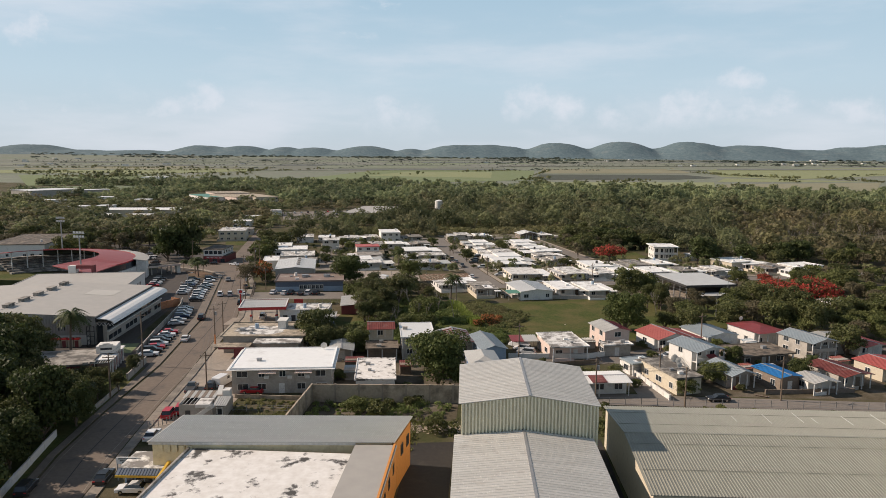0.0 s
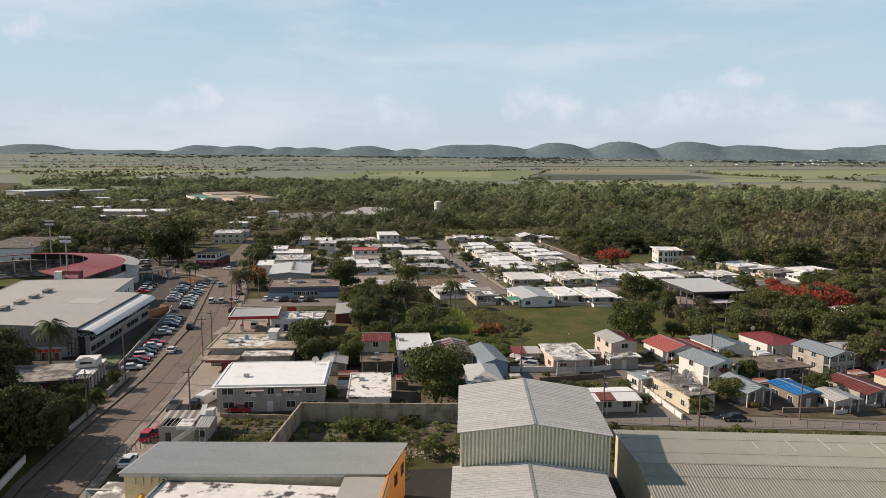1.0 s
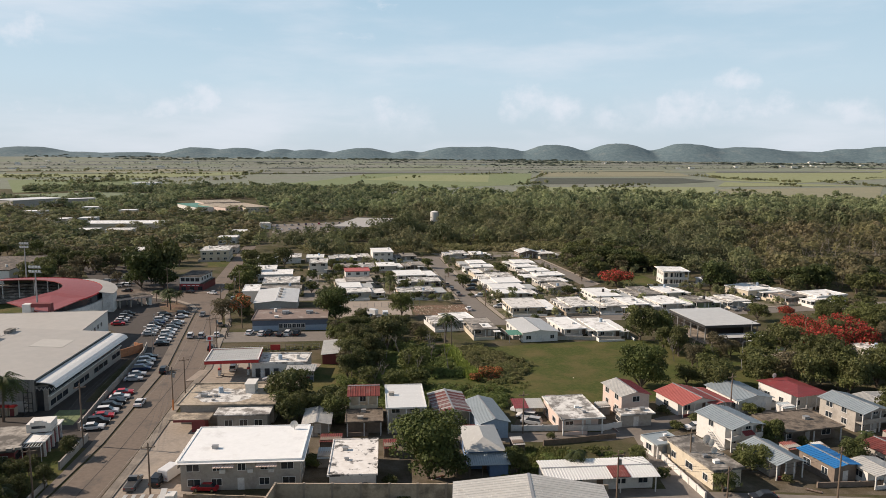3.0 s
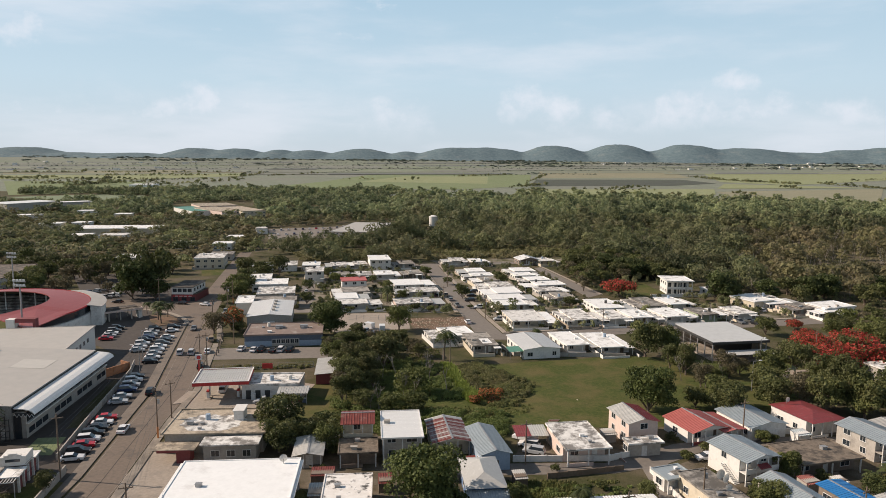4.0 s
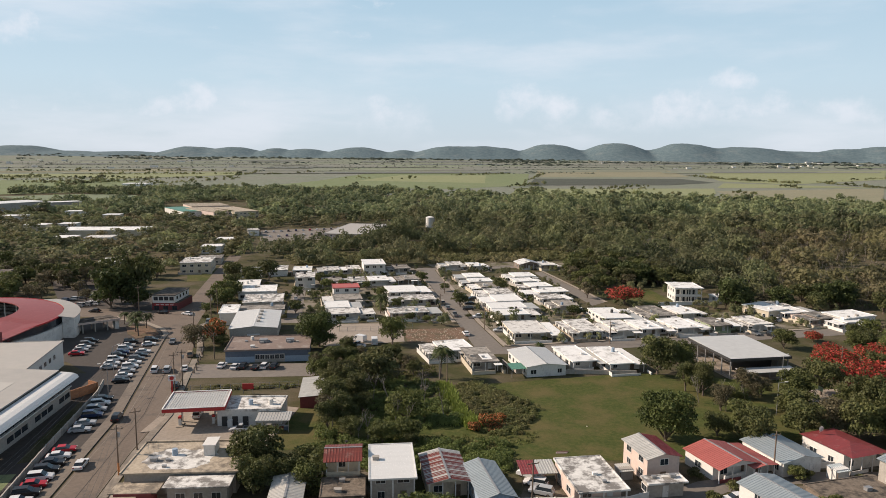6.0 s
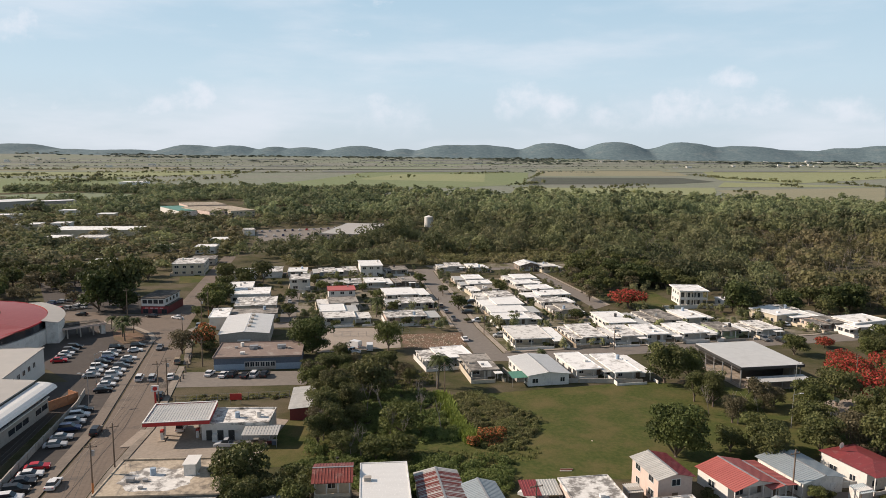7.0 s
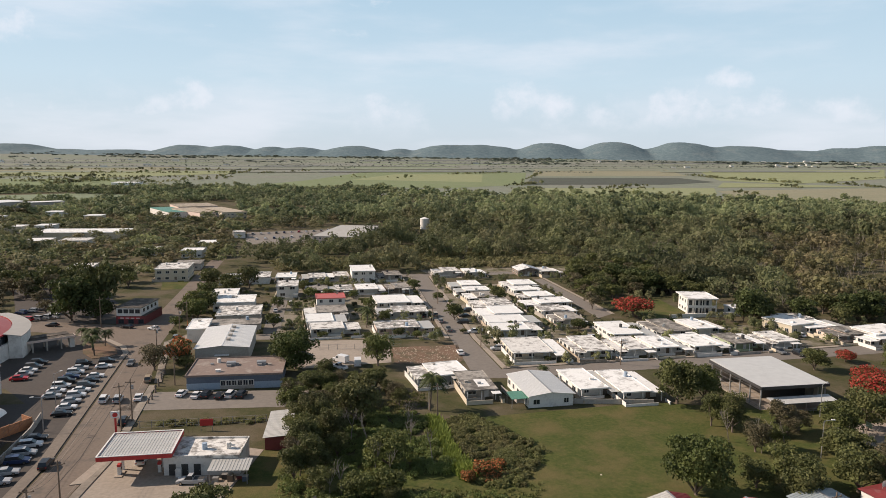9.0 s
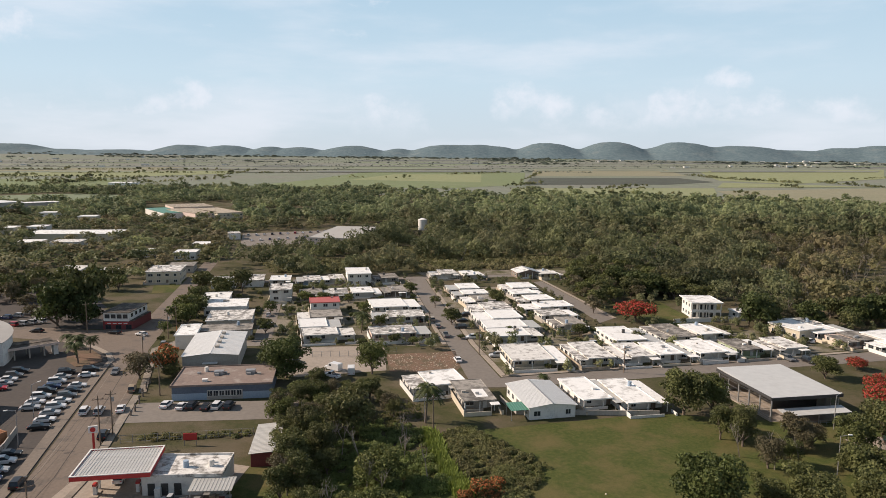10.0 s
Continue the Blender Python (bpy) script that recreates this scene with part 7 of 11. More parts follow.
# gym
gym = thing("sports_hall", -122.1, 180.9, 7.9, "large sports hall with a pale grey roof and glazed side wing", "sports hall")
part("wall", gable_walls(48.0, 41.0, 7.5, 1.2, "y"), "gym_wall", gym)
ribs = bmesh.new()
for k in range(68):
    box(ribs, -23.8 + k * 0.7, -20.68, 3.0, -23.5 + k * 0.7, -20.5, 7.5)
part("wall_rib_sheet", ribs, "gym_wall", gym)
a, b, c = gable(48.0, 41.0, 7.6, 1.2, 0.3, "y", 0.0)
part("roof_slope", a, "gym_roof", gym)
part("roof_slope", b, "gym_roof", gym)
part("ridge_cap", c, "gym_roof", gym)
for k in range(5):
    part("roof_vent", boxes((-0.7, -15.5 + k * 7.6, 8.7, 0.7, -12.3 + k * 7.6, 9.5), (-0.85, -15.7 + k * 7.6, 9.5, 0.85, -12.1 + k * 7.6, 9.6)), "roof_dark", gym)
part("roof_panel", sloped(bmesh.new(), [(11.0, 4.0, 8.292), (19.0, 4.0, 7.892), (19.0, 11.0, 7.892), (11.0, 11.0, 8.292)], 0.02, 0.0), "gym_patch", gym)
part("side_wing", boxes((24.0, -20.0, -0.6, 26.5, 21.0, 5.98)), "wall_grey", gym)
bm = bmesh.new()
nose = [(24.42, 7.02), (26.4, 6.86), (27.6, 6.6), (28.3, 6.2), (28.62, 5.6), (28.5, 5.6), (28.15, 6.05), (27.5, 6.42), (26.4, 6.68), (24.42, 6.84)]
ends = [[bm.verts.new((u, v, z)) for u, z in nose] for v in (-20.6, 21.4)]
for q in range(len(nose)):
    bm.faces.new((ends[0][q], ends[0][(q + 1) % 10], ends[1][(q + 1) % 10], ends[1][q]))
for q in range(4):
    for e in ends:
        bm.faces.new((e[q], e[q + 1], e[8 - q], e[9 - q]))
bmesh.ops.recalc_face_normals(bm, faces=bm.faces)
part("wing_roof", bm, "metal_white", gym)
# gutter; its black also stands for the shade band under the eave
part("gutter", boxes((24.02, -20.4, 6.0, 24.40, 21.2, 7.06)), "dark", gym)
part("lower_wall", boxes((-23.9, -20.74, -0.6, 22.4, -20.5, 2.7)), "wall_white", gym)
for u in (22.8, 24.6):
    for v in (-23.0, -21.2):
        part("tower_post", boxes((u, v, -0.6, u + 0.14, v + 0.14, 5.6)), "dark", gym)
for k in range(5):
    part("tower_rail", boxes((22.8, -23.02, 0.6 + k * 1.2, 24.74, -22.9, 0.72 + k * 1.2), (22.78, -22.9, 0.6 + k * 1.2, 22.9, -21.1, 0.72 + k * 1.2)), "dark", gym)
for k in range(10):
    u = 24.3 + k * 0.42
    part("truss_bar", rod(bmesh.new(), (u, -20.7, 5.1 + 0.7 * (k % 2)), (u + 0.42, -20.7, 5.8 - 0.7 * (k % 2)), 0.05, 0.05, 5), "trim", gym)
part("sign_band", boxes((24.4, -20.06, 5.2, 27.4, -20.0, 5.8)), "dark", gym)
part("upper_glazing", boxes((26.45, -19.6, 3.7, 26.57, 20.6, 5.9)), "glass", gym)
for k in range(14):
    u = -19.0 + k * 2.85
    part("mullion", boxes((26.5, u + 2.6, 3.65, 26.66, u + 2.72, 5.95)), "dark", gym)
    if k % 4 != 3:
        part("window_bay", boxes((26.45, u, 1.0, 26.56, u + 2.4, 2.2)), "glass", gym)
part("wing_ledge", boxes((26.5, -19.9, 3.4, 27.0, 20.8, 3.65)), "wall_white", gym)
part("stair_glazing", boxes((24.2, -20.3, 0, 25.6, -20.0, 5.2)), "glass", gym)
part("window_hole", boxes((15.0, -20.56, 4.0, 17.0, -20.5, 5.6)), "glass", gym)
claim(-120, 181, 58, 44, 8)
for k in range(6):
    booth = thing("portable_toilet", -106.3 + k * 1.5, 160.4 + k * 0.2, 8.0, "portable toilet booth with pale walls and a red roof", "portable toilet", "portable toilets")
    part("cabin", boxes((-0.6, -0.6, -0.4, 0.6, 0.6, 1.95)), "wall_beige", booth)
    part("roof_cap", boxes((-0.64, -0.64, 1.95, 0.64, 0.64, 2.1), (-0.5, -0.5, 2.1, 0.5, 0.5, 2.3)), "red", booth)
    part("cabin_door", boxes((-0.42, -0.64, -0.2, 0.42, -0.6, 1.8)), "red_wall" if k % 2 else "wall_grey", booth)
for k in range(2):
    tub = thing("red_drum", -110.4 + k * 2.0, 159.6 + k * 0.3, 0.0, "large faded red plastic drum", "drum", "red drums")
    part("drum_body", rod(bmesh.new(), (0, 0, -0.4), (0, 0, 1.5), 0.85, 0.8, 16), "red", tub)
    part("drum_lid", rod(bmesh.new(), (0, 0, 1.5), (0, 0, 1.75), 0.82, 0.3, 16), "red", tub)
fence_wall([(-99.2, 206.0), (-96.4, 213.0), (-99.6, 214.6)], 2.3, "wall_orange_brown", "enclosure_wall", "orange-brown plastered enclosure wall behind the sports hall", 0.18, 2.5)
rear = thing("rear_hall", -131.7, 216.8, 14.2, "pale-roofed rear hall of the sports centre", "sports hall")
part("wall", boxes((-17.3, -13.6, -0.6, 17.3, 13.6, 6.8)), "wall_white", rear)
part("roof", flat_roof(34.6, 27.1, 6.8, 0.3), "gym_roof", rear)
for k in range(6):
    window(rear, 1.6, 1.3, pose(17.30, -10.6 + k * 3.4, 3.6, 0, 0, 90))
claim(-131.7, 216.8, 36.6, 29.1, 14.2)
house_l = thing("roadside_house", -80.7, 136.4, 16.0, "low house with stained flat roof, white gabled front and brown colonnade", "house")
part("wall", boxes((-14.6, 0.4, -0.6, -0.4, 12.0, 3.1)), "red_wall", house_l)
part("roof", boxes((-15.0, 0.0, 3.1, 0.0, 12.4, 3.35), (-15.0, 0.0, 3.35, 0.0, 0.2, 3.5), (-0.2, 0.2, 3.35, 0.0, 8.1, 3.5)), "roof_dark", house_l)
part("wing_wall", boxes((0.0, 4.6, -0.6, 3.0, 14.6, 3.0)), "wall_brown", house_l)
part("porch_roof", boxes((0.02, 3.9, 3.0, 3.6, 8.15, 3.2)), "roof_white", house_l)
part("rear_roof", boxes((0.02, 12.05, 3.0, 3.6, 15.0, 3.2)), "roof_white", house_l)
part("gabled_front", boxes((-0.9, 8.2, 3.36, 3.3, 12.0, 5.0), (-0.2, 8.2, 5.0, 2.6, 8.5, 5.35), (0.5, 8.2, 5.35, 1.9, 8.5, 5.6)), "wall_white", house_l)
part("slit_window", boxes((0.0, 8.14, 4.1, 2.4, 8.2, 4.6)), "glass", house_l)
for k in range(7):
    part("trellis_bar", boxes((0.1 + k * 0.5, 2.4, 2.9, 0.2 + k * 0.5, 4.6, 3.0)), "trim", house_l)
part("trellis_beam", boxes((0.0, 2.4, 2.8, 3.3, 2.5, 2.9)), "trim", house_l)
for k in range(5):
    part("pilaster", boxes((3.0, 4.6 + k * 2.3, -0.6, 3.35, 4.95 + k * 2.3, 3.0)), "trim", house_l)
for k in range(4):
    part("panel", boxes((3.0, 5.1 + k * 2.3, 0.1, 3.06, 6.7 + k * 2.3, 2.6)), "red_wall", house_l)
for u in (0.1, 3.2):
    part("post", boxes((u, 2.45, -0.6, u + 0.12, 2.57, 2.85)), "trim", house_l)
for k in range(3):
    window(house_l, 1.9, 1.2, pose(-0.4, 2.0 + k * 2.3, 1.1, 0, 0, 90), "dark")
for k in range(4):
    window(house_l, 1.5, 1.2, pose(-12.4 + k * 3.4, 0.4, 1.1))
clutter(house_l, 5.0, 8.0, 3.36, random.Random(3), 2)
claim(-86.5, 145, 20, 16, 16)
# stadium
stad = thing("baseball_stadium", -172.0, 255.0, 0.0, "curved baseball grandstand with faded red roof and white outer wall", "stadium")


def ring(r0, r1, z0, z1, a0, a1, n, thick):
    bm = bmesh.new()
    rows = []
    for i in range(n + 1):
        a = radians(a0 + (a1 - a0) * i / n)
        c, s = math.cos(a), math.sin(a)
        rows.append([bm.verts.new(p) for p in ((c * r0, s * r0, z0), (c * r1, s * r1, z1), (c * r1, s * r1, z1 - thick), (c * r0, s * r0, z0 - thick))])
    for p, q in zip(rows, rows[1:]):
        for k in range(4):
            bm.faces.new((p[k], p[(k + 1) % 4], q[(k + 1) % 4], q[k]))
    bm.faces.new(rows[0][::-1])
    bm.faces.new(rows[-1])
    bmesh.ops.recalc_face_normals(bm, faces=bm.faces[:])
    return bm


part("roof", ring(22.0, 35.0, 9.0, 7.4, 0, 150, 40, 0.3), "stadium_red", stad)
part("roof_extension", sloped(bmesh.new(), [(35.0, 0.05, 7.4), (36.6, -26.0, 7.4), (16.5, -15.5, 8.4), (22.0, 0.05, 9.0)], 0.3, 0.0), "stadium_red", stad)
part("outer_wall", ring(35.4, 36.2, 4.6, 4.6, -38, 150, 48, 5.4), "wall_white", stad)
part("drum_wall", ring(36.3, 39.9, 7.3, 6.7, 14, 66, 18, 8.0), "wall_white", stad)
part("drum_roof", ring(35.2, 40.3, 7.62, 6.9, 13, 67, 18, 0.2), "gym_roof", stad)
part("window_band", ring(35.0, 35.3, 7.0, 7.0, -38, 120, 44, 2.2), "glass", stad)
part("red_band", ring(35.2, 35.45, 7.5, 7.5, -38, 120, 44, 0.5), "red", stad)
for k in range(7):
    part("seat_tier", ring(21.0 + k * 2.0, 23.0 + k * 2.0, 0.6 + k * 0.75, 0.6 + k * 0.75, -20, 150, 36, 0.7), "roof_dark", stad)
for k in range(12):
    a = radians(2 + k * 13)
    part("column", rod(bmesh.new(), (math.cos(a) * 25, math.sin(a) * 25, 0), (math.cos(a) * 25, math.sin(a) * 25, 8.6), 0.2, 0.2, 8), "trim", stad)
part("green_fence", boxes((-60.0, -14.5, -0.5, 8.0, -14.2, 2.4)), "leaf_dark", stad)
claim(-172, 255, 78, 78, 0)
gate = thing("stadium_portal", -139.6, 231.6, 8.0, "white pillar and dark red frame of the stadium gate", "portal")
part("pillar", boxes((-4.2, -1.2, -0.5, -1.6, 1.2, 9.6)), "wall_white", gate)
part("gate_frame", boxes((-1.6, -1.0, 8.6, 4.4, 1.0, 9.8), (3.6, -1.0, -0.5, 4.4, 1.0, 8.6)), "red_wall", gate)
walkway = thing("covered_walkway", -132.4, 275.4, 43.0, "wide low concrete canopy leading to the stadium", "canopy")
part("roof_slab", boxes((-9.5, -3.4, 3.45, 7.2, -0.5, 3.9), (-9.5, -0.4, 3.6, 6.2, 3.4, 4.05)), "roof_mould", walkway)
part("fascia", boxes((-9.5, -3.52, 3.25, 7.2, -3.4, 3.95), (7.2, -3.52, 3.25, 7.34, -0.4, 3.95)), "wall_pink", walkway, "pale weathered canopy edge")
part("end_pier", boxes((5.8, -2.6, -0.5, 7.1, 0.6, 3.45)), "wall_white", walkway)
for k in range(4):
    for sy in (-2.6, 2.6):
        part("column", boxes((-8.6 + k * 3.9, sy - 0.2, -0.5, -8.2 + k * 3.9, sy + 0.2, 3.5)), "wall_grey", walkway)
claim(-132.4, 275.4, 18, 8, 43)


def flood_light(x, y, h):
    ob = thing("floodlight_mast", x, y, 0, "tall grey stadium floodlight mast with lamp rack", "floodlight", "stadium floodlights")
    part("mast", rod(bmesh.new(), (0, 0, -0.5), (0, 0, h), 0.35, 0.2, 8), "steel", ob)
    part("rack", boxes((-2.0, -0.15, h - 0.2, 2.0, 0.15, h), (-2.0, -0.15, h + 1.3, 2.0, 0.15, h + 1.5)), "steel", ob)
    for i in range(4):
        for j in range(2):
            part("lamp", boxes((-1.9 + i * 1.05, -0.5, h + 0.1 + j * 1.45, -1.2 + i * 1.05, -0.15, h + 0.75 + j * 1.45)), "lamp", ob)


flood_light(-142.6, 236.0, 19.0)
flood_light(-189.5, 299.0, 19.0)
# red shop at the junction
rs = thing("corner_shop", -122.6, 316.6, 3.0, "two-storey corner shop, dark red below and white above", "shop")
part("lower_wall", boxes((-6.4, -6.6, -0.6, 4.0, 9.0, 3.0)), "red_wall", rs)
part("upper_wall", boxes((-6.2, -6.4, 3.0, 2.7, 9.0, 6.0)), "wall_white", rs)
part("roof", boxes((-6.6, -6.8, 6.0, 3.1, 9.4, 6.22), (2.7, -6.5, 3.0, 4.1, 9.0, 3.15)), "roof_mould", rs)
part("fascia_sign", boxes((-5.6, -6.72, 1.9, 2.4, -6.6, 2.7)), "red", rs)
for u in (-4.8, -2.9, -1.0, 0.9):
    part("text_bar", boxes((u, -6.76, 2.15, u + 1.3, -6.72, 2.45)), "trim", rs)
for k in range(4):
    window(rs, 1.5, 1.3, pose(-4.9 + k * 2.1, -6.4, 4.1), "dark")
for k in range(3):
    window(rs, 1.8, 1.5, pose(-4.6 + k * 3.6, -6.6, 0.3), "dark")
for k in range(4):
    window(rs, 1.2, 1.1, pose(2.7, -4.0 + k * 3.4, 4.2, 0, 0, 90), "dark")
claim(-121.2, 317.4, 14, 18, 3)
# pavilion by the field
pav = thing("sports_pavilion", 77.8, 249.6, 13.0, "open-sided sports pavilion with a flat pale metal roof", "pavilion")
part("floor_slab", boxes((-9.5, -11.5, -0.5, 9.5, 11.0, 0.25)), "concrete", pav)
part("roof", sloped(bmesh.new(), [(-9.4, -11.2, 5.9), (9.4, -11.2, 5.9), (9.4, 11.2, 6.3), (-9.4, 11.2, 6.3)], 0.2, 0.0), "pavilion_roof", pav)
part("roof_edge", boxes((-9.5, -11.35, 5.2, 9.5, -11.15, 5.95), (-9.6, -11.15, 5.3, -9.4, 11.2, 6.0), (9.4, -11.15, 5.3, 9.6, 11.2, 6.0)), "dark", pav)
part("front_awning", sloped(bmesh.new(), [(-8.0, -15.0, 2.9), (9.0, -15.0, 2.9), (9.0, -11.4, 3.3), (-8.0, -11.4, 3.3)], 0.1, 0.0), "pavilion_roof", pav)
part("plinth", boxes((-10.6, -16.4, -0.5, 11.6, -11.5, 0.2)), "concrete", pav)
for k in range(12):
    part("rail_post", boxes((-9.4 + k * 1.7, -14.9, 0.2, -9.34 + k * 1.7, -14.84, 1.25)), "steel", pav)
for z in (2.4, 3.6, 4.8):
    part("side_rail", boxes((-9.5, -11.0, z, -9.45, 10.5, z + 0.05)), "steel", pav)
# dark panel added for the shade inside the open pavilion
part("inner_wall", boxes((-4.0, -4.0, 0.25, 8.6, -3.8, 5.2)), "dark", pav)
part("back_wall", boxes((-9.0, 10.4, 0.2, 9.0, 10.6, 5.8), (9.0, -8.0, 0.2, 9.2, 10.6, 4.8)), "wall_grey", pav)
for k in range(6):
    for sx in (-9.0, 8.8):
        part("column", boxes((sx - 0.13, -10.8 + k * 4.2, 0, sx + 0.13, -10.54 + k * 4.2, 5.9)), "steel", pav)
for k in range(5):
    part("awning_post", boxes((-7.8 + k * 4.1, -14.8, -0.3, -7.7 + k * 4.1, -14.7, 2.9)), "steel", pav)
for z in (0.7, 1.2):
    part("rail", boxes((-9.3, -14.9, z, 9.0, -14.84, z + 0.06), (-9.5, -11.0, z, -9.44, 10.5, z + 0.06)), "steel", pav)
claim(77.8, 249, 22, 30, 13)
court = sheet("basketball_court", [(86.0, 214.0), (100.0, 217.0), (97.0, 230.0), (83.0, 227.0)], "concrete", 0.05, "worn concrete basketball court", "court")
claim(91.5, 222.0, 20, 22, 13)
hoop = thing("basketball_hoop", 86.0, 219.0, 100.0, "green basketball backboard on a white bent pole", "basketball hoop")
part("pole", rod(bmesh.new(), (0, 0, -0.3), (0, 0, 3.4), 0.09, 0.08, 8), "trim", hoop)
part("arm", rod(bmesh.new(), (0, 0, 3.3), (0, -1.2, 3.3), 0.06, 0.06, 6), "trim", hoop)
part("backboard", boxes((-0.9, -1.28, 2.8, 0.9, -1.2, 3.95)), "wall_green", hoop)
# white villa
villa = thing("villa", 92.5, 352.0, 2.0, "three-storey white villa with open galleries and flat roof", "house")
part("wall", boxes((-5.0, -3.5, -0.6, 5.0, 7.0, 6.6)), "wall_white", villa)
part("roof", flat_roof(12.0, 14.0, 6.6, 0.3), "roof_white", villa)
part("gallery_floor", boxes((-5.8, -6.6, 2.9, 5.8, -3.5, 3.15), (-5.8, -6.6, 0.0, 5.8, -3.5, 0.2)), "wall_white", villa)
for k in range(5):
    part("column", boxes((-5.7 + k * 2.8, -6.5, -0.5, -5.4 + k * 2.8, -6.2, 6.6)), "wall_white", villa)
part("balustrade", boxes((-5.6, -6.5, 3.15, 5.6, -6.42, 4.0)), "wall_white", villa)
for k in range(4):
    for z in (0.25, 3.2):
        part("gallery_door", boxes((-4.5 + k * 2.4, -3.56, z, -3.0 + k * 2.4, -3.5, z + 2.2)), "glass", villa)
for k in range(3):
    for z in (0.9, 4.1):
        window(villa, 1.2, 1.2, pose(-5.0, -1.5 + k * 3.2, z, 0, 0, 270))
part("upper_rail", boxes((-5.7, -6.5, 3.15, 5.7, -6.4, 3.2)), "dark", villa)
claim(92.5, 352, 14, 16, 20)
fence_wall([(78.0, 338.0), (108.0, 345.0)], 1.5, "wall_white", "garden_wall", "white garden wall before the villa", 0.18, 4.0)
stone = thing("white_boulder", 25.6, 198.0, 0, "small pale stone lying in the grass", "stone")
bm = bmesh.new()
bmesh.ops.create_icosphere(bm, subdivisions=2, radius=0.22)
for v in bm.verts:
    v.co *= 1 + 0.25 * noise.noise(v.co * 3)
part("stone_body", bm, "wall_beige", stone)


# ---- houses of the row estate ----
flat_house(-42.9, 418.8, 11.7, 12.5, 16.5, 2.75, "wall_grey", "roof_dark", "grey single-storey concrete house with a flat mouldy concrete roof", seed=1)
flat_house(-68.5, 413.3, 10.7, 12.5, 16.4, 2.75, "wall_white", "roof_worn", "white single-storey concrete house with a flat grey-stained white roof", seed=2)
flat_house(-79.1, 407.6, 11.2, 12.5, 16.5, 2.75, "wall_lightblue", "roof_worn", "light blue single-storey concrete house with a flat grey-stained white roof", seed=3)
flat_house(-92.8, 407.1, 9.3, 12.5, 11.8, 2.75, "wall_white", "roof_white", "white single-storey concrete house with a flat white-sealed roof", seed=4)
flat_house(-70.0, 373.9, 9.4, 12.5, 13.6, 2.75, "wall_grey", "roof_dark", "grey single-storey concrete house with a flat mouldy concrete roof", seed=5)
flat_house(-59.7, 375.1, 10.9, 12.5, 14.0, 2.75, "wall_white", "roof_worn", "white single-storey concrete house with a flat grey-stained white roof", seed=6)
flat_house(-46.7, 379.7, 12.1, 12.5, 16.5, 2.75, "wall_white", "roof_white", "white single-storey concrete house with a flat white-sealed roof", seed=7)
flat_house(-34.6, 383.9, 10.1, 12.5, 16.5, 2.75, "wall_brown", "roof_dark", "brown single-storey concrete house with a flat mouldy concrete roof", seed=8)
flat_house(-30.7, 352.4, 18.8, 15.0, 16.5, 2.75, "wall_white", "roof_white", "white single-storey concrete house with a flat white-sealed roof", seed=9)
flat_house(-27.0, 331.6, 19.1, 10.7, 12.4, 2.75, "wall_white", "roof_worn", "white single-storey concrete house with a flat grey-stained white roof", seed=10)
flat_house(-23.5, 307.0, 19.6, 10.6, 15.4, 2.75, "wall_pink", "roof_worn", "pink single-storey concrete house with a flat grey-stained white roof", seed=11)
flat_house(-52.9, 314.9, 14.0, 11.7, 15.6, 2.75, "wall_white", "roof_white", "white single-storey concrete house with a flat white-sealed roof", seed=12)
flat_house(-47.2, 302.9, 16.7, 9.3, 16.3, 2.75, "wall_white", "roof_worn", "white single-storey concrete house with a flat grey-stained white roof", seed=13)
flat_house(-56.2, 329.3, 15.7, 11.6, 15.7, 2.75, "wall_grey", "roof_dark", "grey single-storey concrete house with a flat mouldy concrete roof", seed=14)
flat_house(-14.5, 434.7, 13.5, 12.5, 14.6, 2.75, "wall_white", "roof_worn", "white single-storey concrete house with a flat grey-stained white roof", seed=15)
flat_house(0.8, 433.5, 10.2, 12.5, 16.5, 2.75, "wall_white", "roof_white", "white single-storey concrete house with a flat white-sealed roof", seed=16)
flat_house(40.7, 441.0, 11.4, 12.5, 16.5, 2.75, "wall_beige", "roof_worn", "beige single-storey concrete house with a flat grey-stained white roof", seed=17)
flat_house(-3.7, 393.9, 13.7, 11.7, 13.6, 2.75, "wall_white", "roof_white", "white single-storey concrete house with a flat white-sealed roof", seed=18)
flat_house(0.1, 379.2, 14.9, 9.1, 14.3, 2.75, "wall_white", "roof_white", "white single-storey concrete house with a flat white-sealed roof", seed=19)
flat_house(3.5, 365.4, 12.3, 10.9, 16.5, 2.75, "wall_white", "roof_dark", "white single-storey concrete house with a flat mouldy concrete roof", seed=20)
flat_house(8.1, 348.9, 15.8, 13.5, 14.8, 2.75, "wall_white", "roof_worn", "white single-storey concrete house with a flat grey-stained white roof", seed=21)
flat_house(10.3, 334.2, 16.6, 13.0, 13.6, 2.75, "wall_white", "roof_white", "white single-storey concrete house with a flat white-sealed roof", seed=22)
flat_house(14.9, 319.6, 18.9, 10.7, 12.7, 2.75, "wall_white", "roof_white", "white single-storey concrete house with a flat white-sealed roof", seed=23)
flat_house(15.6, 307.3, 16.6, 10.1, 13.6, 2.75, "wall_white", "roof_white", "white single-storey concrete house with a flat white-sealed roof", seed=24)
flat_house(19.8, 282.7, 16.7, 17.0, 11.8, 2.75, "wall_beige", "roof_worn", "beige single-storey concrete house with a flat grey-stained white roof", seed=25)
flat_house(22.1, 398.6, 15.1, 12.0, 13.9, 2.75, "wall_white", "roof_white", "white single-storey concrete house with a flat white-sealed roof", seed=26)
flat_house(25.3, 383.5, 13.7, 9.8, 16.5, 2.75, "wall_white", "roof_white", "white single-storey concrete house with a flat white-sealed roof", seed=27)
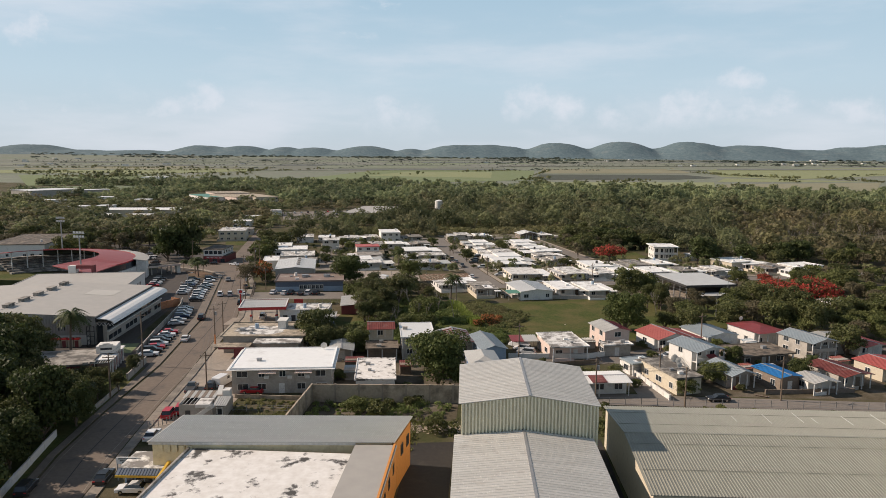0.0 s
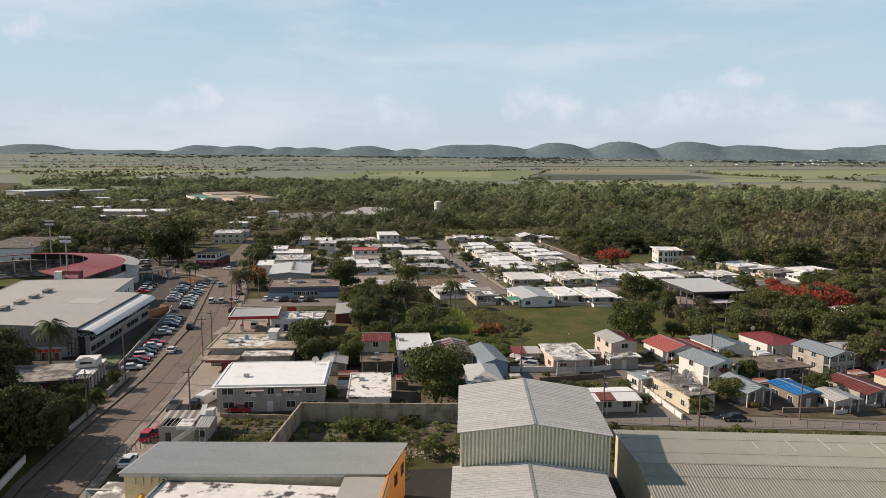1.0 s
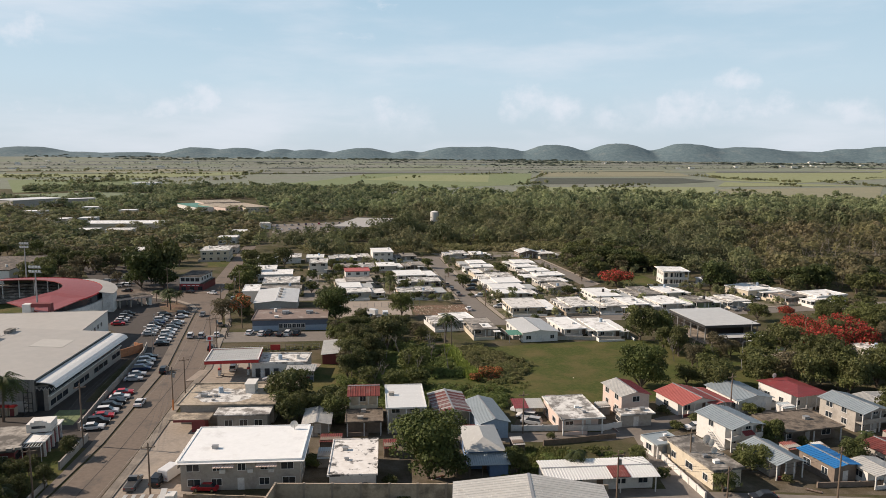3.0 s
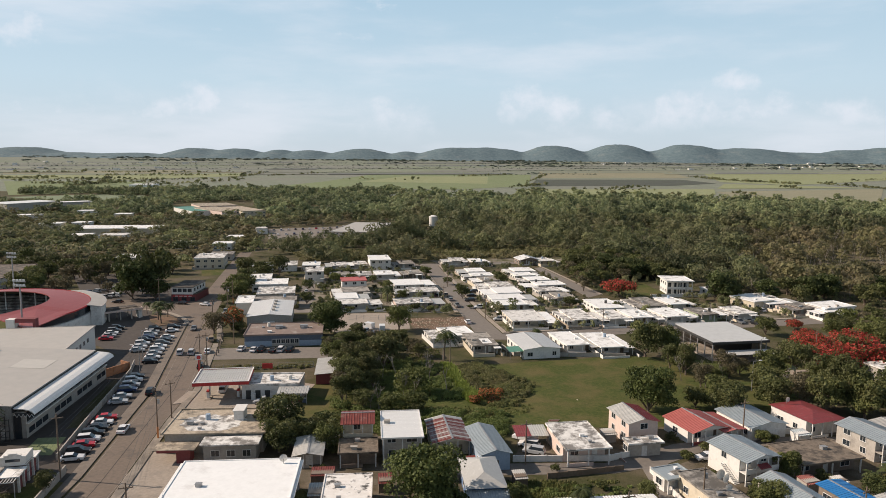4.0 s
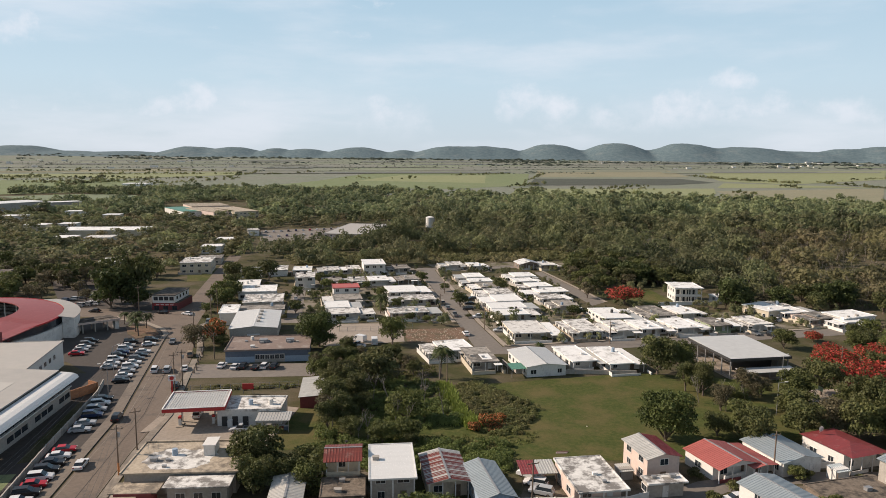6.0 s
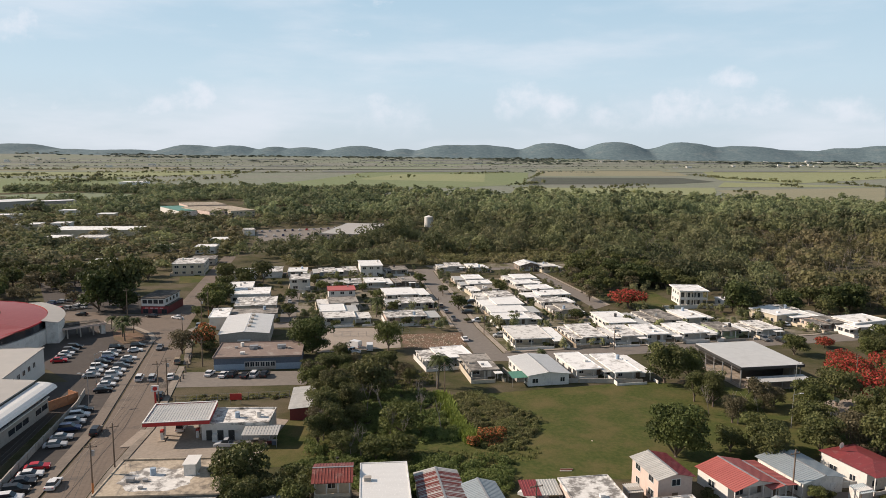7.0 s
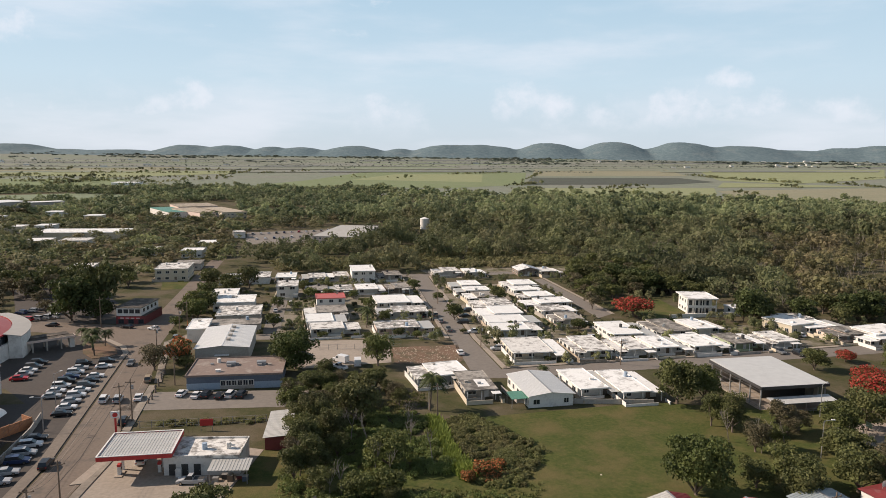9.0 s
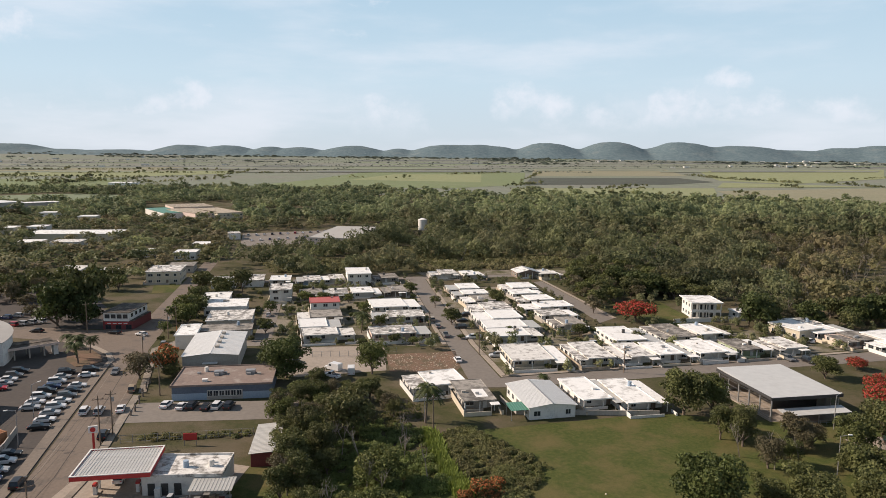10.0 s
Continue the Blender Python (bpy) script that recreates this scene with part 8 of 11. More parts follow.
flat_house(27.6, 369.0, 14.5, 9.9, 16.5, 2.75, "wall_white", "roof_white", "white single-storey concrete house with a flat white-sealed roof", seed=28)
flat_house(30.8, 354.9, 20.2, 10.1, 16.5, 2.75, "wall_white", "roof_white", "white single-storey concrete house with a flat white-sealed roof", seed=29)
flat_house(33.7, 340.2, 14.0, 9.8, 16.5, 2.75, "wall_white", "roof_worn", "white single-storey concrete house with a flat grey-stained white roof", seed=30)
flat_house(35.2, 325.6, 10.3, 11.4, 14.7, 2.75, "wall_white", "roof_dark", "white single-storey concrete house with a flat mouldy concrete roof", seed=31)
flat_house(36.5, 285.8, 10.9, 17.0, 13.3, 2.75, "wall_white", "roof_worn", "white single-storey concrete house with a flat grey-stained white roof", seed=32)
flat_house(49.4, 287.1, 10.2, 14.2, 14.1, 2.75, "wall_white", "roof_worn", "white single-storey concrete house with a flat grey-stained white roof", seed=33)
flat_house(61.7, 290.5, 11.0, 13.4, 14.5, 2.75, "wall_white", "roof_white", "white single-storey concrete house with a flat white-sealed roof", seed=34)
flat_house(75.1, 293.9, 12.9, 14.0, 16.5, 2.75, "wall_white", "roof_white", "white single-storey concrete house with a flat white-sealed roof", seed=35)
flat_house(88.7, 297.2, 10.8, 12.0, 15.5, 2.75, "wall_green", "roof_dark", "pale green single-storey concrete house with a flat mouldy concrete roof", seed=36)
flat_house(100.9, 300.0, 9.8, 12.3, 16.5, 2.75, "wall_white", "roof_worn", "white single-storey concrete house with a flat grey-stained white roof", seed=37)
flat_house(53.8, 308.7, 14.9, 17.0, 13.0, 2.75, "wall_white", "roof_white", "white single-storey concrete house with a flat white-sealed roof", seed=38)
flat_house(68.7, 313.4, 11.7, 17.0, 16.1, 2.75, "wall_white", "roof_dark", "white single-storey concrete house with a flat mouldy concrete roof", seed=39)
flat_house(82.6, 317.6, 11.3, 13.4, 16.2, 2.75, "wall_white", "roof_white", "white single-storey concrete house with a flat white-sealed roof", seed=40)
flat_house(126.5, 322.1, 16.9, 11.3, 16.5, 2.75, "wall_white", "roof_white", "white single-storey concrete house with a flat white-sealed roof", seed=41)
flat_house(130.0, 311.1, 13.4, 10.1, 16.5, 2.75, "wall_pink", "roof_dark", "pink single-storey concrete house with a flat mouldy concrete roof", seed=42)
flat_house(137.0, 303.2, 11.4, 6.0, 16.5, 2.75, "wall_white", "roof_white", "white single-storey concrete house with a flat white-sealed roof", seed=43)
flat_house(31.3, 249.5, 10.3, 15.6, 15.7, 2.75, "wall_white", "roof_white", "white single-storey concrete house with a flat white-sealed roof", seed=44)
flat_house(41.8, 248.5, 10.5, 17.0, 13.4, 2.75, "wall_white", "roof_white", "white single-storey concrete house with a flat white-sealed roof", seed=45)
flat_house(-8.8, 254.5, 14.3, 10.9, 20.0, 2.75, "wall_white", "roof_white", "white single-storey concrete house with a flat white-sealed roof", seed=46)
flat_house(1.4, 245.4, 7.6, 14.9, 14.1, 2.75, "wall_grey", "roof_dark", "grey single-storey concrete house with a flat mouldy concrete roof", seed=47)
flat_house(-55.6, 413.5, 11.2, 18.2, 14.0, 6, "wall_white", "roof_white", "two-storey white concrete house with a flat roof", storeys=2, seed=71)
flat_house(-81.6, 368.4, 8.7, 13.8, 12.0, 5.5, "wall_white", "roof_worn", "two-storey white house with a gently sloped pale roof", storeys=2, seed=72)
flat_house(-57.4, 344.1, 11.1, 9.6, 15.0, 5, "wall_white", "metal_red", "tall white house with a flat red roof", storeys=2, seed=73, porch=0)
gable_house(29.6, 441.0, 12.0, 12.0, 14.0, 3.2, 1.6, "wall_brown", "roof_white", "brown house with a white roof and a gabled porch", seed=74)
gable_house(18.0, 243.2, 11.5, 17.0, 15.0, 3.2, 0.7, "wall_white", "metal_white", "white house with a pale gabled metal roof beside the field", seed=75)
flat_house(-151.1, 409.9, 15.4, 19.4, 14.0, 6, "wall_beige", "roof_worn", "two-storey beige concrete house with a flat roof", storeys=2, seed=76, porch=0)
flat_house(-184.6, 415.3, 8.1, 16.0, 14, 3.2, "wall_white", "roof_white", "white low concrete building with a flat white-sealed roof", seed=500, porch=0, group="houses by the junction")
flat_house(-105.7, 357.1, 10.5, 14.1, 14, 3.2, "wall_white", "roof_white", "white low concrete building with a flat white-sealed roof", seed=502, porch=0, group="houses by the junction")
flat_house(-96.1, 342.0, 15.6, 14.3, 14, 3.4, "wall_white", "roof_white", "white low concrete building with a flat white-sealed roof", seed=503, porch=0, group="houses by the junction")
flat_house(-87.1, 321.6, 15.4, 16.0, 14, 3.2, "wall_grey", "roof_worn", "grey low concrete building with a flat grey-stained white roof", seed=504, porch=0, group="houses by the junction")
flat_house(-91.1, 293.5, 6.0, 13.9, 14, 4.5, "wall_white", "roof_white", "white low concrete building with a flat white-sealed roof", seed=505, porch=0, group="houses by the junction")
flat_house(-82.2, 302.9, 17.0, 8.3, 14, 3.2, "wall_grey", "roof_dark", "grey low concrete building with a flat mouldy concrete roof", seed=506, porch=0, group="houses by the junction")
flat_house(-117.5, 397.9, 10.9, 13.4, 14, 3.2, "wall_white", "metal_pale", "white low concrete building with a pale metal roof", seed=507, porch=0, group="houses by the junction")
flat_house(-105.3, 404.2, 9.7, 16.0, 14, 3.2, "wall_white", "roof_worn", "white low concrete building with a flat grey-stained white roof", seed=508, porch=0, group="houses by the junction")
flat_house(-205.6, 421.4, 10.8, 16.0, 14, 3.5, "wall_grey", "roof_worn", "grey low concrete building with a flat grey-stained white roof", seed=509, porch=0, group="houses by the junction")
flat_house(-156.3, 440.6, 13.1, 14.1, 14, 3.4, "wall_grey", "roof_dark", "grey low concrete building with a flat mouldy concrete roof", seed=510, porch=0, group="houses by the junction")
flat_house(121.1, 330.6, 11.9, 8.3, 14, 3.2, "wall_grey", "roof_worn", "grey low concrete building with a flat grey-stained white roof", seed=511, porch=0, group="houses by the junction")
flat_house(109.0, 350.6, 8.6, 6.5, 14, 2.6, "wall_white", "roof_white", "white low concrete building with a flat white-sealed roof", seed=512, porch=0, group="houses by the junction")

shelter = thing("green_shelter", 12.5, 235.4, 15, "small open shelter with a green metal roof", "shelter")
part("roof", sloped(bmesh.new(), [(-2.8, -2.2, 2.5), (2.8, -2.2, 2.5), (2.8, 2.2, 2.9), (-2.8, 2.2, 2.9)], 0.06, 0.6), "green_metal", shelter)
for sx in (-2.6, 2.6):
    for sy in (-2.0, 2.0):
        part("post", boxes((sx - 0.06, sy - 0.06, -0.5, sx + 0.06, sy + 0.06, 2.6)), "steel", shelter)


# ---- houses near the lane ----
grey_house = flat_house(-39.4, 138.6, 19.5, 13.9, 8.0, 5.2, "wall_grey", "roof_clean", "two-storey grey house with a wide clean white roof", storeys=2, seed=80, porch=0, group="houses by the road")
for u in (-2.6, 4.4):
    part("awning", sloped(bmesh.new(), [(u - 1.7, -8.3, 2.3 + 2.3), (u + 1.7, -8.3, 4.6), (u + 1.7, -6.95, 5.1), (u - 1.7, -6.95, 5.1)], 0.06, 0.4), "wall_pink", grey_house, "faded pink metal awning")
for u in (-3.4, 1.2, 4.6):
    part("air_conditioner", boxes((u, -7.4, 3.2, u + 0.9, -6.96, 3.8)), "trim", grey_house, "white window air-conditioner")
part("eave", boxes((-10.6, -7.9, 5.16, 10.6, -7.3, 5.22), (9.9, -7.3, 5.16, 10.6, 7.0, 5.22), (-10.6, -7.3, 5.16, -10.1, 7.0, 5.22)), "roof_white", grey_house)

flat_house(-20.5, 138.1, 7.6, 13.8, 8.0, 3.5, "wall_white", "roof_blotch", "low house with a flat white roof blotched black", seed=81, porch=0, group="houses by the lane")
gable_house(-31.9, 158.9, 5.1, 8.2, 9.0, 2.8, 0.5, "wall_grey", "metal_grey", "small grey shed with a corrugated roof", seed=82)
gable_house(-23.7, 166.7, 6.0, 6.6, 9.0, 6, 0.9, "wall_beige", "metal_rust", "two-storey beige house with a rusty red metal roof", along="x", storeys=2, seed=83)
flat_house(-22.3, 159.0, 7.0, 6.5, 9.0, 3, "wall_brown", "roof_mould", "low brown annexe with a mouldy slab roof", seed=84, patches=False, group="houses by the lane")
flat_house(-14.6, 164.8, 7.6, 13.6, 9.0, 5.4, "wall_grey", "metal_white", "two-storey grey house with a smooth white metal roof", storeys=2, seed=85, patches=False, porch=2.2, group="houses by the lane")
striped = gable_house(-5.3, 167.2, 7.1, 11.8, 12.0, 3.6, 0.8, "wall_beige", "metal_pale", "beige house with a red and white striped metal roof", seed=86)
for k in range(6):
    y0, y1 = -6.3 + k * 1.95, -4.75 + k * 1.95
    part("red_sheet", sloped(bmesh.new(), [(-4.02, y0, 3.575), (-4.02, y1, 3.575), (-0.2, y1, 4.44), (-0.2, y0, 4.44)], 0.03, 0.35), "metal_rust", striped, "rust-red roof sheet")
    part("red_sheet", sloped(bmesh.new(), [(4.02, y1, 3.575), (4.02, y0, 3.575), (0.2, y0, 4.44), (0.2, y1, 4.44)], 0.03, 0.35), "metal_rust", striped, "rust-red roof sheet")
gable_house(2.7, 162.8, 5.6, 13.0, 15.0, 3.6, 0.8, "wall_lightblue", "metal_bluegrey", "narrow blue house with a grey metal gabled roof", seed=87)
flat_house(21.0, 166.2, 8.6, 13.0, 12.0, 3.5, "wall_pink", "roof_worn", "pink house with a flat white roof and porch", seed=88, porch=2.6, group="houses by the lane")
hipped = gable_house(1.6, 148.2, 6.2, 11.2, 9.0, 3.5, 1.3, "blue_wall", "metal_pale", "small blue house with a pale hipped metal roof and lean-to", seed=90, hipped=True)
part("lean_to_roof", sloped(bmesh.new(), [(-3.6, -9.4, 2.55), (3.8, -9.4, 2.55), (3.8, -5.7, 3.15), (-3.6, -5.7, 3.15)], 0.06, 0.4), "metal_bluegrey", hipped, "pale blue-grey lean-to roof sheet")
part("lean_to_wall", boxes((0.2, -8.8, -0.6, 3.5, -5.6, 2.5)), "blue_wall", hipped)
for u in (-3.4, -1.2):
    part("lean_to_post", boxes((u, -9.2, -0.6, u + 0.12, -9.08, 2.5)), "wood", hipped)
side_port = thing("carport", 11.9, 170.6, 8.0, "small carport with a red and pale metal roof", "carport")
part("carport_roof", sloped(bmesh.new(), [(-0.2, -2.6, 2.5), (3.4, -2.6, 2.5), (3.4, 2.6, 2.8), (-0.2, 2.6, 2.8)], 0.06, 0.5), "metal_pale", side_port)
part("red_roof_sheet", sloped(bmesh.new(), [(-3.4, -2.6, 2.5), (-0.25, -2.6, 2.5), (-0.25, 2.6, 2.8), (-3.4, 2.6, 2.8)], 0.06, 0.5), "metal_crimson", side_port)
for u in (-3.2, 3.1):
    for v in (-2.4, 2.3):
        part("post", boxes((u, v, -0.5, u + 0.1, v + 0.1, 2.5)), "wood", side_port)
gable_house(34.1, 175.6, 6.6, 9.0, 16.0, 5.0, 0.8, "wall_pink", "metal_grey", "two-storey pink house with a half red half grey roof", storeys=2, seed=90, roof2="metal_crimson")
flat_house(34.1, 166.1, 6.9, 2.7, 12.0, 2.9, "wall_grey", "roof_worn", "grey ground-floor terrace with a slab roof", seed=91, porch=2, group="houses by the lane")
gable_house(48.2, 177.3, 9.5, 9.5, 22.0, 3.1, 1.2, "wall_white", "metal_salmon", "white house with a bright red gabled metal roof", seed=92)
gable_house(53.2, 178.3, 5.0, 9.5, 22.0, 2.8, 0.3, "wall_white", "metal_salmon", "red-roofed side wing of a white house", seed=121)
gable_house(61.2, 181.6, 9.0, 11.0, 20.0, 3.1, 0.9, "wall_white", "metal_bluegrey", "white house with a grey gabled metal roof", seed=93)
gable_house(74.1, 183.5, 8.6, 11.5, 22.0, 3.8, 0.9, "wall_white", "metal_crimson", "white house with a red hipped metal roof", seed=94, hipped=True)
stair_house = gable_house(51.1, 159.0, 7.8, 9.5, 24.0, 4.9, 0.9, "wall_white", "metal_bluegrey", "two-storey white house with a grey metal gabled roof", storeys=2, seed=95)
for k in range(13):
    part("stair_tread", boxes((-4.95, -3.4 + k * 0.3, -0.5, -3.92, -3.1 + k * 0.3, 0.18 + k * 0.185)), "wall_white", stair_house)
part("stair_rail", sloped(bmesh.new(), [(-5.0, -3.4, 1.1), (-4.94, -3.4, 1.1), (-4.94, 0.5, 3.4), (-5.0, 0.5, 3.4)], 0.08), "wall_white", stair_house)
part("window_awning", sloped(bmesh.new(), [(-1.6, -5.9, 3.6), (0.9, -5.9, 3.6), (0.9, -4.8, 4.1), (-1.6, -4.8, 4.1)], 0.05, 0.4), "metal_crimson", stair_house, "dark red metal awning")
flat_house(36.1, 152.0, 5.2, 4.4, 22.0, 2.8, "wall_white", "metal_bluegrey", "white open carport with a flat metal roof", seed=96, porch=1.5, group="houses by the lane")
flat_house(41.3, 144.5, 5.5, 13.6, 18.0, 3.5, "wall_beige", "roof_dark", "long beige house with a flat bare concrete roof", seed=97, porch=0, group="houses by the lane")
gable_house(54.4, 146.6, 5.6, 9.0, 18.0, 3.2, 0.9, "wall_grey", "metal_bluegrey", "narrow grey house with a grey metal gabled roof", seed=98)
gable_house(63.6, 145.6, 4.8, 7.8, 20.0, 3.2, 0.3, "wall_brown", "metal_blue", "small house with a bright blue metal roof", seed=99)
gable_house(70.4, 142.6, 5.6, 5.8, 16.0, 2.8, 0.5, "wall_white", "metal_grey", "small white shed with a grey metal roof", seed=100)
gable_house(81.3, 170.5, 7.5, 10.5, 22.0, 4.7, 0.9, "wall_grey", "metal_bluegrey", "two-storey grey house with a grey metal gabled roof", storeys=2, seed=101)
flat_house(66.2, 163.0, 13.4, 9.1, 18.0, 3, "wall_brown", "roof_mould", "long low house with a mouldy dark slab roof", seed=102, patches=False, group="houses by the lane")
cottage = gable_house(21.4, 137.7, 18.5, 6.8, 9.0, 3.0, 0.35, "wall_white", "metal_white", "white cottage with a pale rust-stained metal roof", along="x", seed=103)
cottage_patch = sloped(bmesh.new(), [(1.5, -3.8, 3.19), (4.6, -3.8, 3.19), (4.6, -0.2, 3.52), (1.5, -0.2, 3.52)], 0.06, 0.4)
part("rusty_sheet", cottage_patch, "metal_rust", cottage, "rust-red roof sheet")
gable_house(78.0, 148.7, 7.0, 10.0, 20.0, 3.2, 0.6, "wall_grey", "metal_rust", "low house with a rusty red metal roof", seed=104)
gable_house(90.9, 177.2, 12.0, 9.0, 20.0, 3, 0.5, "wall_grey", "metal_grey", "low house with a weathered grey metal roof", seed=105)
gable_house(96.3, 174.2, 7.0, 9.0, 20.0, 3, 0.6, "wall_white", "metal_red", "small white house with a red metal roof", seed=106)
gable_house(91.2, 154.1, 9.0, 9.0, 20.0, 3.2, 0.6, "wall_beige", "metal_red", "beige house with a red metal roof", seed=107)
flat_house(111.6, 220.9, 5.6, 5.8, 18.0, 4.2, "wall_grey", "roof_worn", "small grey house among trees", seed=108, group="houses by the lane")



def lean_to(x, y, w, d, rot, h, roof, wall):
    ob = thing("lean_to_shed", x, y, rot, "small makeshift lean-to with a metal sheet roof", "shed", "lean-to sheds")
    part("wall", boxes((-w / 2 + 0.1, -d / 2 + 0.5, -0.5, w / 2 - 0.1, d / 2, h - 0.12)), wall, ob)
    part("roof_sheet", sloped(bmesh.new(), [(-w / 2, -d / 2, h - 0.35), (w / 2, -d / 2, h - 0.35), (w / 2, d / 2 + 0.1, h), (-w / 2, d / 2 + 0.1, h)], 0.05, 0.4), roof, ob)
    for u in (-w / 2 + 0.1, w / 2 - 0.2):
        part("post", boxes((u, -d / 2 + 0.1, -0.5, u + 0.1, -d / 2 + 0.2, h - 0.4)), "wood", ob)
    claim(x, y, w + 0.4, d + 0.4, rot)


LEAN = [(-27.0, 149.0, 4.2, 3.0, 8, 2.5, "metal_rust", "wall_brown"), (-26.5, 142.5, 3.0, 4.0, 8, 2.3, "metal_bluegrey", "wall_grey"), (-15.4, 147.5, 2.6, 3.4, 10, 2.3, "metal_rust", "wall_brown"), (-28.8, 165.0, 3.2, 2.6, 9, 2.2, "metal_grey", "wall_brown"), (8.6, 151.0, 2.4, 3.0, 12, 2.2, "metal_grey", "wood"), (28.5, 172.5, 3.0, 2.6, 14, 2.3, "metal_grey", "wall_grey"), (60.4, 152.5, 3.2, 2.8, 20, 2.3, "metal_rust", "wall_grey"), (74.5, 152.0, 3.0, 3.4, 20, 2.3, "metal_grey", "wall_brown"), (84.0, 160.0, 3.6, 3.0, 20, 2.4, "metal_rust", "wall_grey"), (69.2, 175.0, 3.4, 2.6, 20, 2.4, "metal_bluegrey", "wall_white"), (-0.5, 157.2, 2.4, 2.0, 12, 2.1, "metal_rust", "wood"), (66.0, 153.2, 2.6, 2.2, 20, 2.2, "metal_pale", "wall_brown")]
for row in LEAN:
    lean_to(*row)


def drum(x, y, r, h, mat, label):
    ob = thing("water_drum", x, y, 0.0, label, "drum", "drums in the yards")
    part("barrel", rod(bmesh.new(), (0, 0, 0), (0, 0, h), r, r * 0.96, 12), mat, ob)
    part("rim", rod(bmesh.new(), (0, 0, h), (0, 0, h + 0.05), r * 1.04, r * 1.04, 12), "dark", ob)


rnd = random.Random(77)
for k in range(26):
    x, y = rnd.uniform(-30.0, 95.0), rnd.uniform(134.0, 186.0)
    if not taken(x, y, 0.6) and not inside(x, y, [(20.0, 129.0), (120.0, 130.0), (120.0, 137.0), (20.0, 137.0)]):
        if k % 2:
            drum(x, y, 0.32, 0.95, ("blue_wall", "wall_white", "dark")[k % 3], "upright plastic drum standing in a yard")
        else:
            pile = thing("board_pile", x, y, rnd.uniform(0, 180), "loose pile of boards and roofing sheets", "boards", "board piles")
            for q in range(4):
                part("board", boxes((-1.2 + 0.1 * q, -0.5 + 0.2 * q, 0.06 * q, 1.1 + 0.15 * q, -0.15 + 0.2 * q, 0.05 + 0.06 * q)), ("wood", "metal_grey", "metal_rust", "wood")[q], pile)


rubble = []
rng = np.random.default_rng(91)
for k in range(640):
    x, y = (rng.uniform(-25.0, -2.5), rng.uniform(268.0, 290.0)) if k < 420 else (rng.uniform(-11.5, -2.0), rng.normal(115.6, 1.1))
    if k >= 420 or inside(x, y, [(-24.5, 285.0), (-5.0, 290.0), (-2.8, 274.5), (-5.0, 268.5), (-21.6, 269.2)]):
        r = rng.uniform(0.08, 0.34)
        top = np.array((x + rng.normal() * r * 0.3, y + rng.normal() * r * 0.3, gz(y) + 0.05 + r * 0.8))
        ring_pts = [np.array((x + math.cos(q * 1.571 + k) * r * rng.uniform(0.7, 1.3), y + math.sin(q * 1.571 + k) * r * rng.uniform(0.7, 1.3), gz(y) + 0.03)) for q in range(4)]
        for q in range(4):
            rubble += [ring_pts[q], ring_pts[(q + 1) % 4], top]
tagged(new("rubble", leaf_mesh("rubble", np.array(rubble), "block")), "broken stones and rubble strewn over bare ground", "rubble", "", "stuff")

# ---- far buildings ----
flat_house(-286.2, 562.1, 62.0, 26.0, 10.1, 5.5, "wall_beige", "roof_white", "long white-roofed hall among trees", seed=200, porch=0, group="far buildings", name="building", win=False)
flat_house(-508.0, 770.0, 58.0, 36.0, 66.0, 9.5, "wall_grey", "metal_white", "long white industrial shed far off", seed=201, porch=0, group="far buildings", name="building", win=False)
flat_house(-468.0, 800.0, 34.0, 16.0, 50.0, 8.5, "wall_grey", "roof_white", "lower wing of a long industrial shed far off", seed=222, porch=0, group="far buildings", name="building", win=False)
flat_house(-228.0, 336.0, 26.0, 46.0, 14.0, 6.5, "wall_white", "roof_mould", "grey flat-roofed hall beside the stadium", seed=202, porch=0, group="far buildings", name="building", win=True)
flat_house(-171.6, 482.9, 12.3, 12.0, 12.0, 4.5, "wall_white", "roof_white", "small white house by the road", seed=204, porch=0, group="far buildings", name="building", win=True)
flat_house(-176.0, 520.6, 13.0, 14.0, 12.0, 4.5, "wall_white", "roof_white", "small white house by the road", seed=205, porch=0, group="far buildings", name="building", win=False)
flat_house(-291.1, 516.6, 14.5, 16.0, 12.0, 4.5, "wall_beige", "roof_white", "white-roofed house among trees", seed=206, porch=0, group="far buildings", name="building", win=True)
flat_house(-267.6, 520.4, 18.1, 16.0, 12.0, 4.5, "wall_white", "roof_worn", "low white-roofed hall among trees", seed=207, porch=0, group="far buildings", name="building", win=False)
flat_house(-430.3, 665.1, 18.9, 14.0, 12.0, 5, "wall_white", "roof_white", "small far-off white house among trees", seed=208, porch=0, group="far buildings", name="building", win=False)
flat_house(-350.3, 689.9, 14.9, 14.0, 12.0, 5, "wall_beige", "roof_white", "small far-off white house among trees", seed=209, porch=0, group="far buildings", name="building", win=False)
flat_house(-406.9, 722.6, 15.3, 14.0, 12.0, 5, "wall_white", "roof_white", "small far-off white house among trees", seed=210, porch=0, group="far buildings", name="building", win=False)
flat_house(-340.2, 602.0, 13.0, 14.0, 12.0, 5, "wall_white", "roof_white", "small far-off white house among trees", seed=211, porch=0, group="far buildings", name="building", win=False)
flat_house(-200.9, 487.5, 11.1, 12.0, 12.0, 4, "wall_beige", "roof_worn", "low flat-roofed house among trees", seed=212, porch=0, group="far buildings", name="building", win=True)
flat_house(116.2, 322.8, 11.2, 12.7, 26.8, 3.5, "wall_beige", "roof_white", "low white house by the woods", seed=215, porch=0, group="far buildings", name="building", win=True)
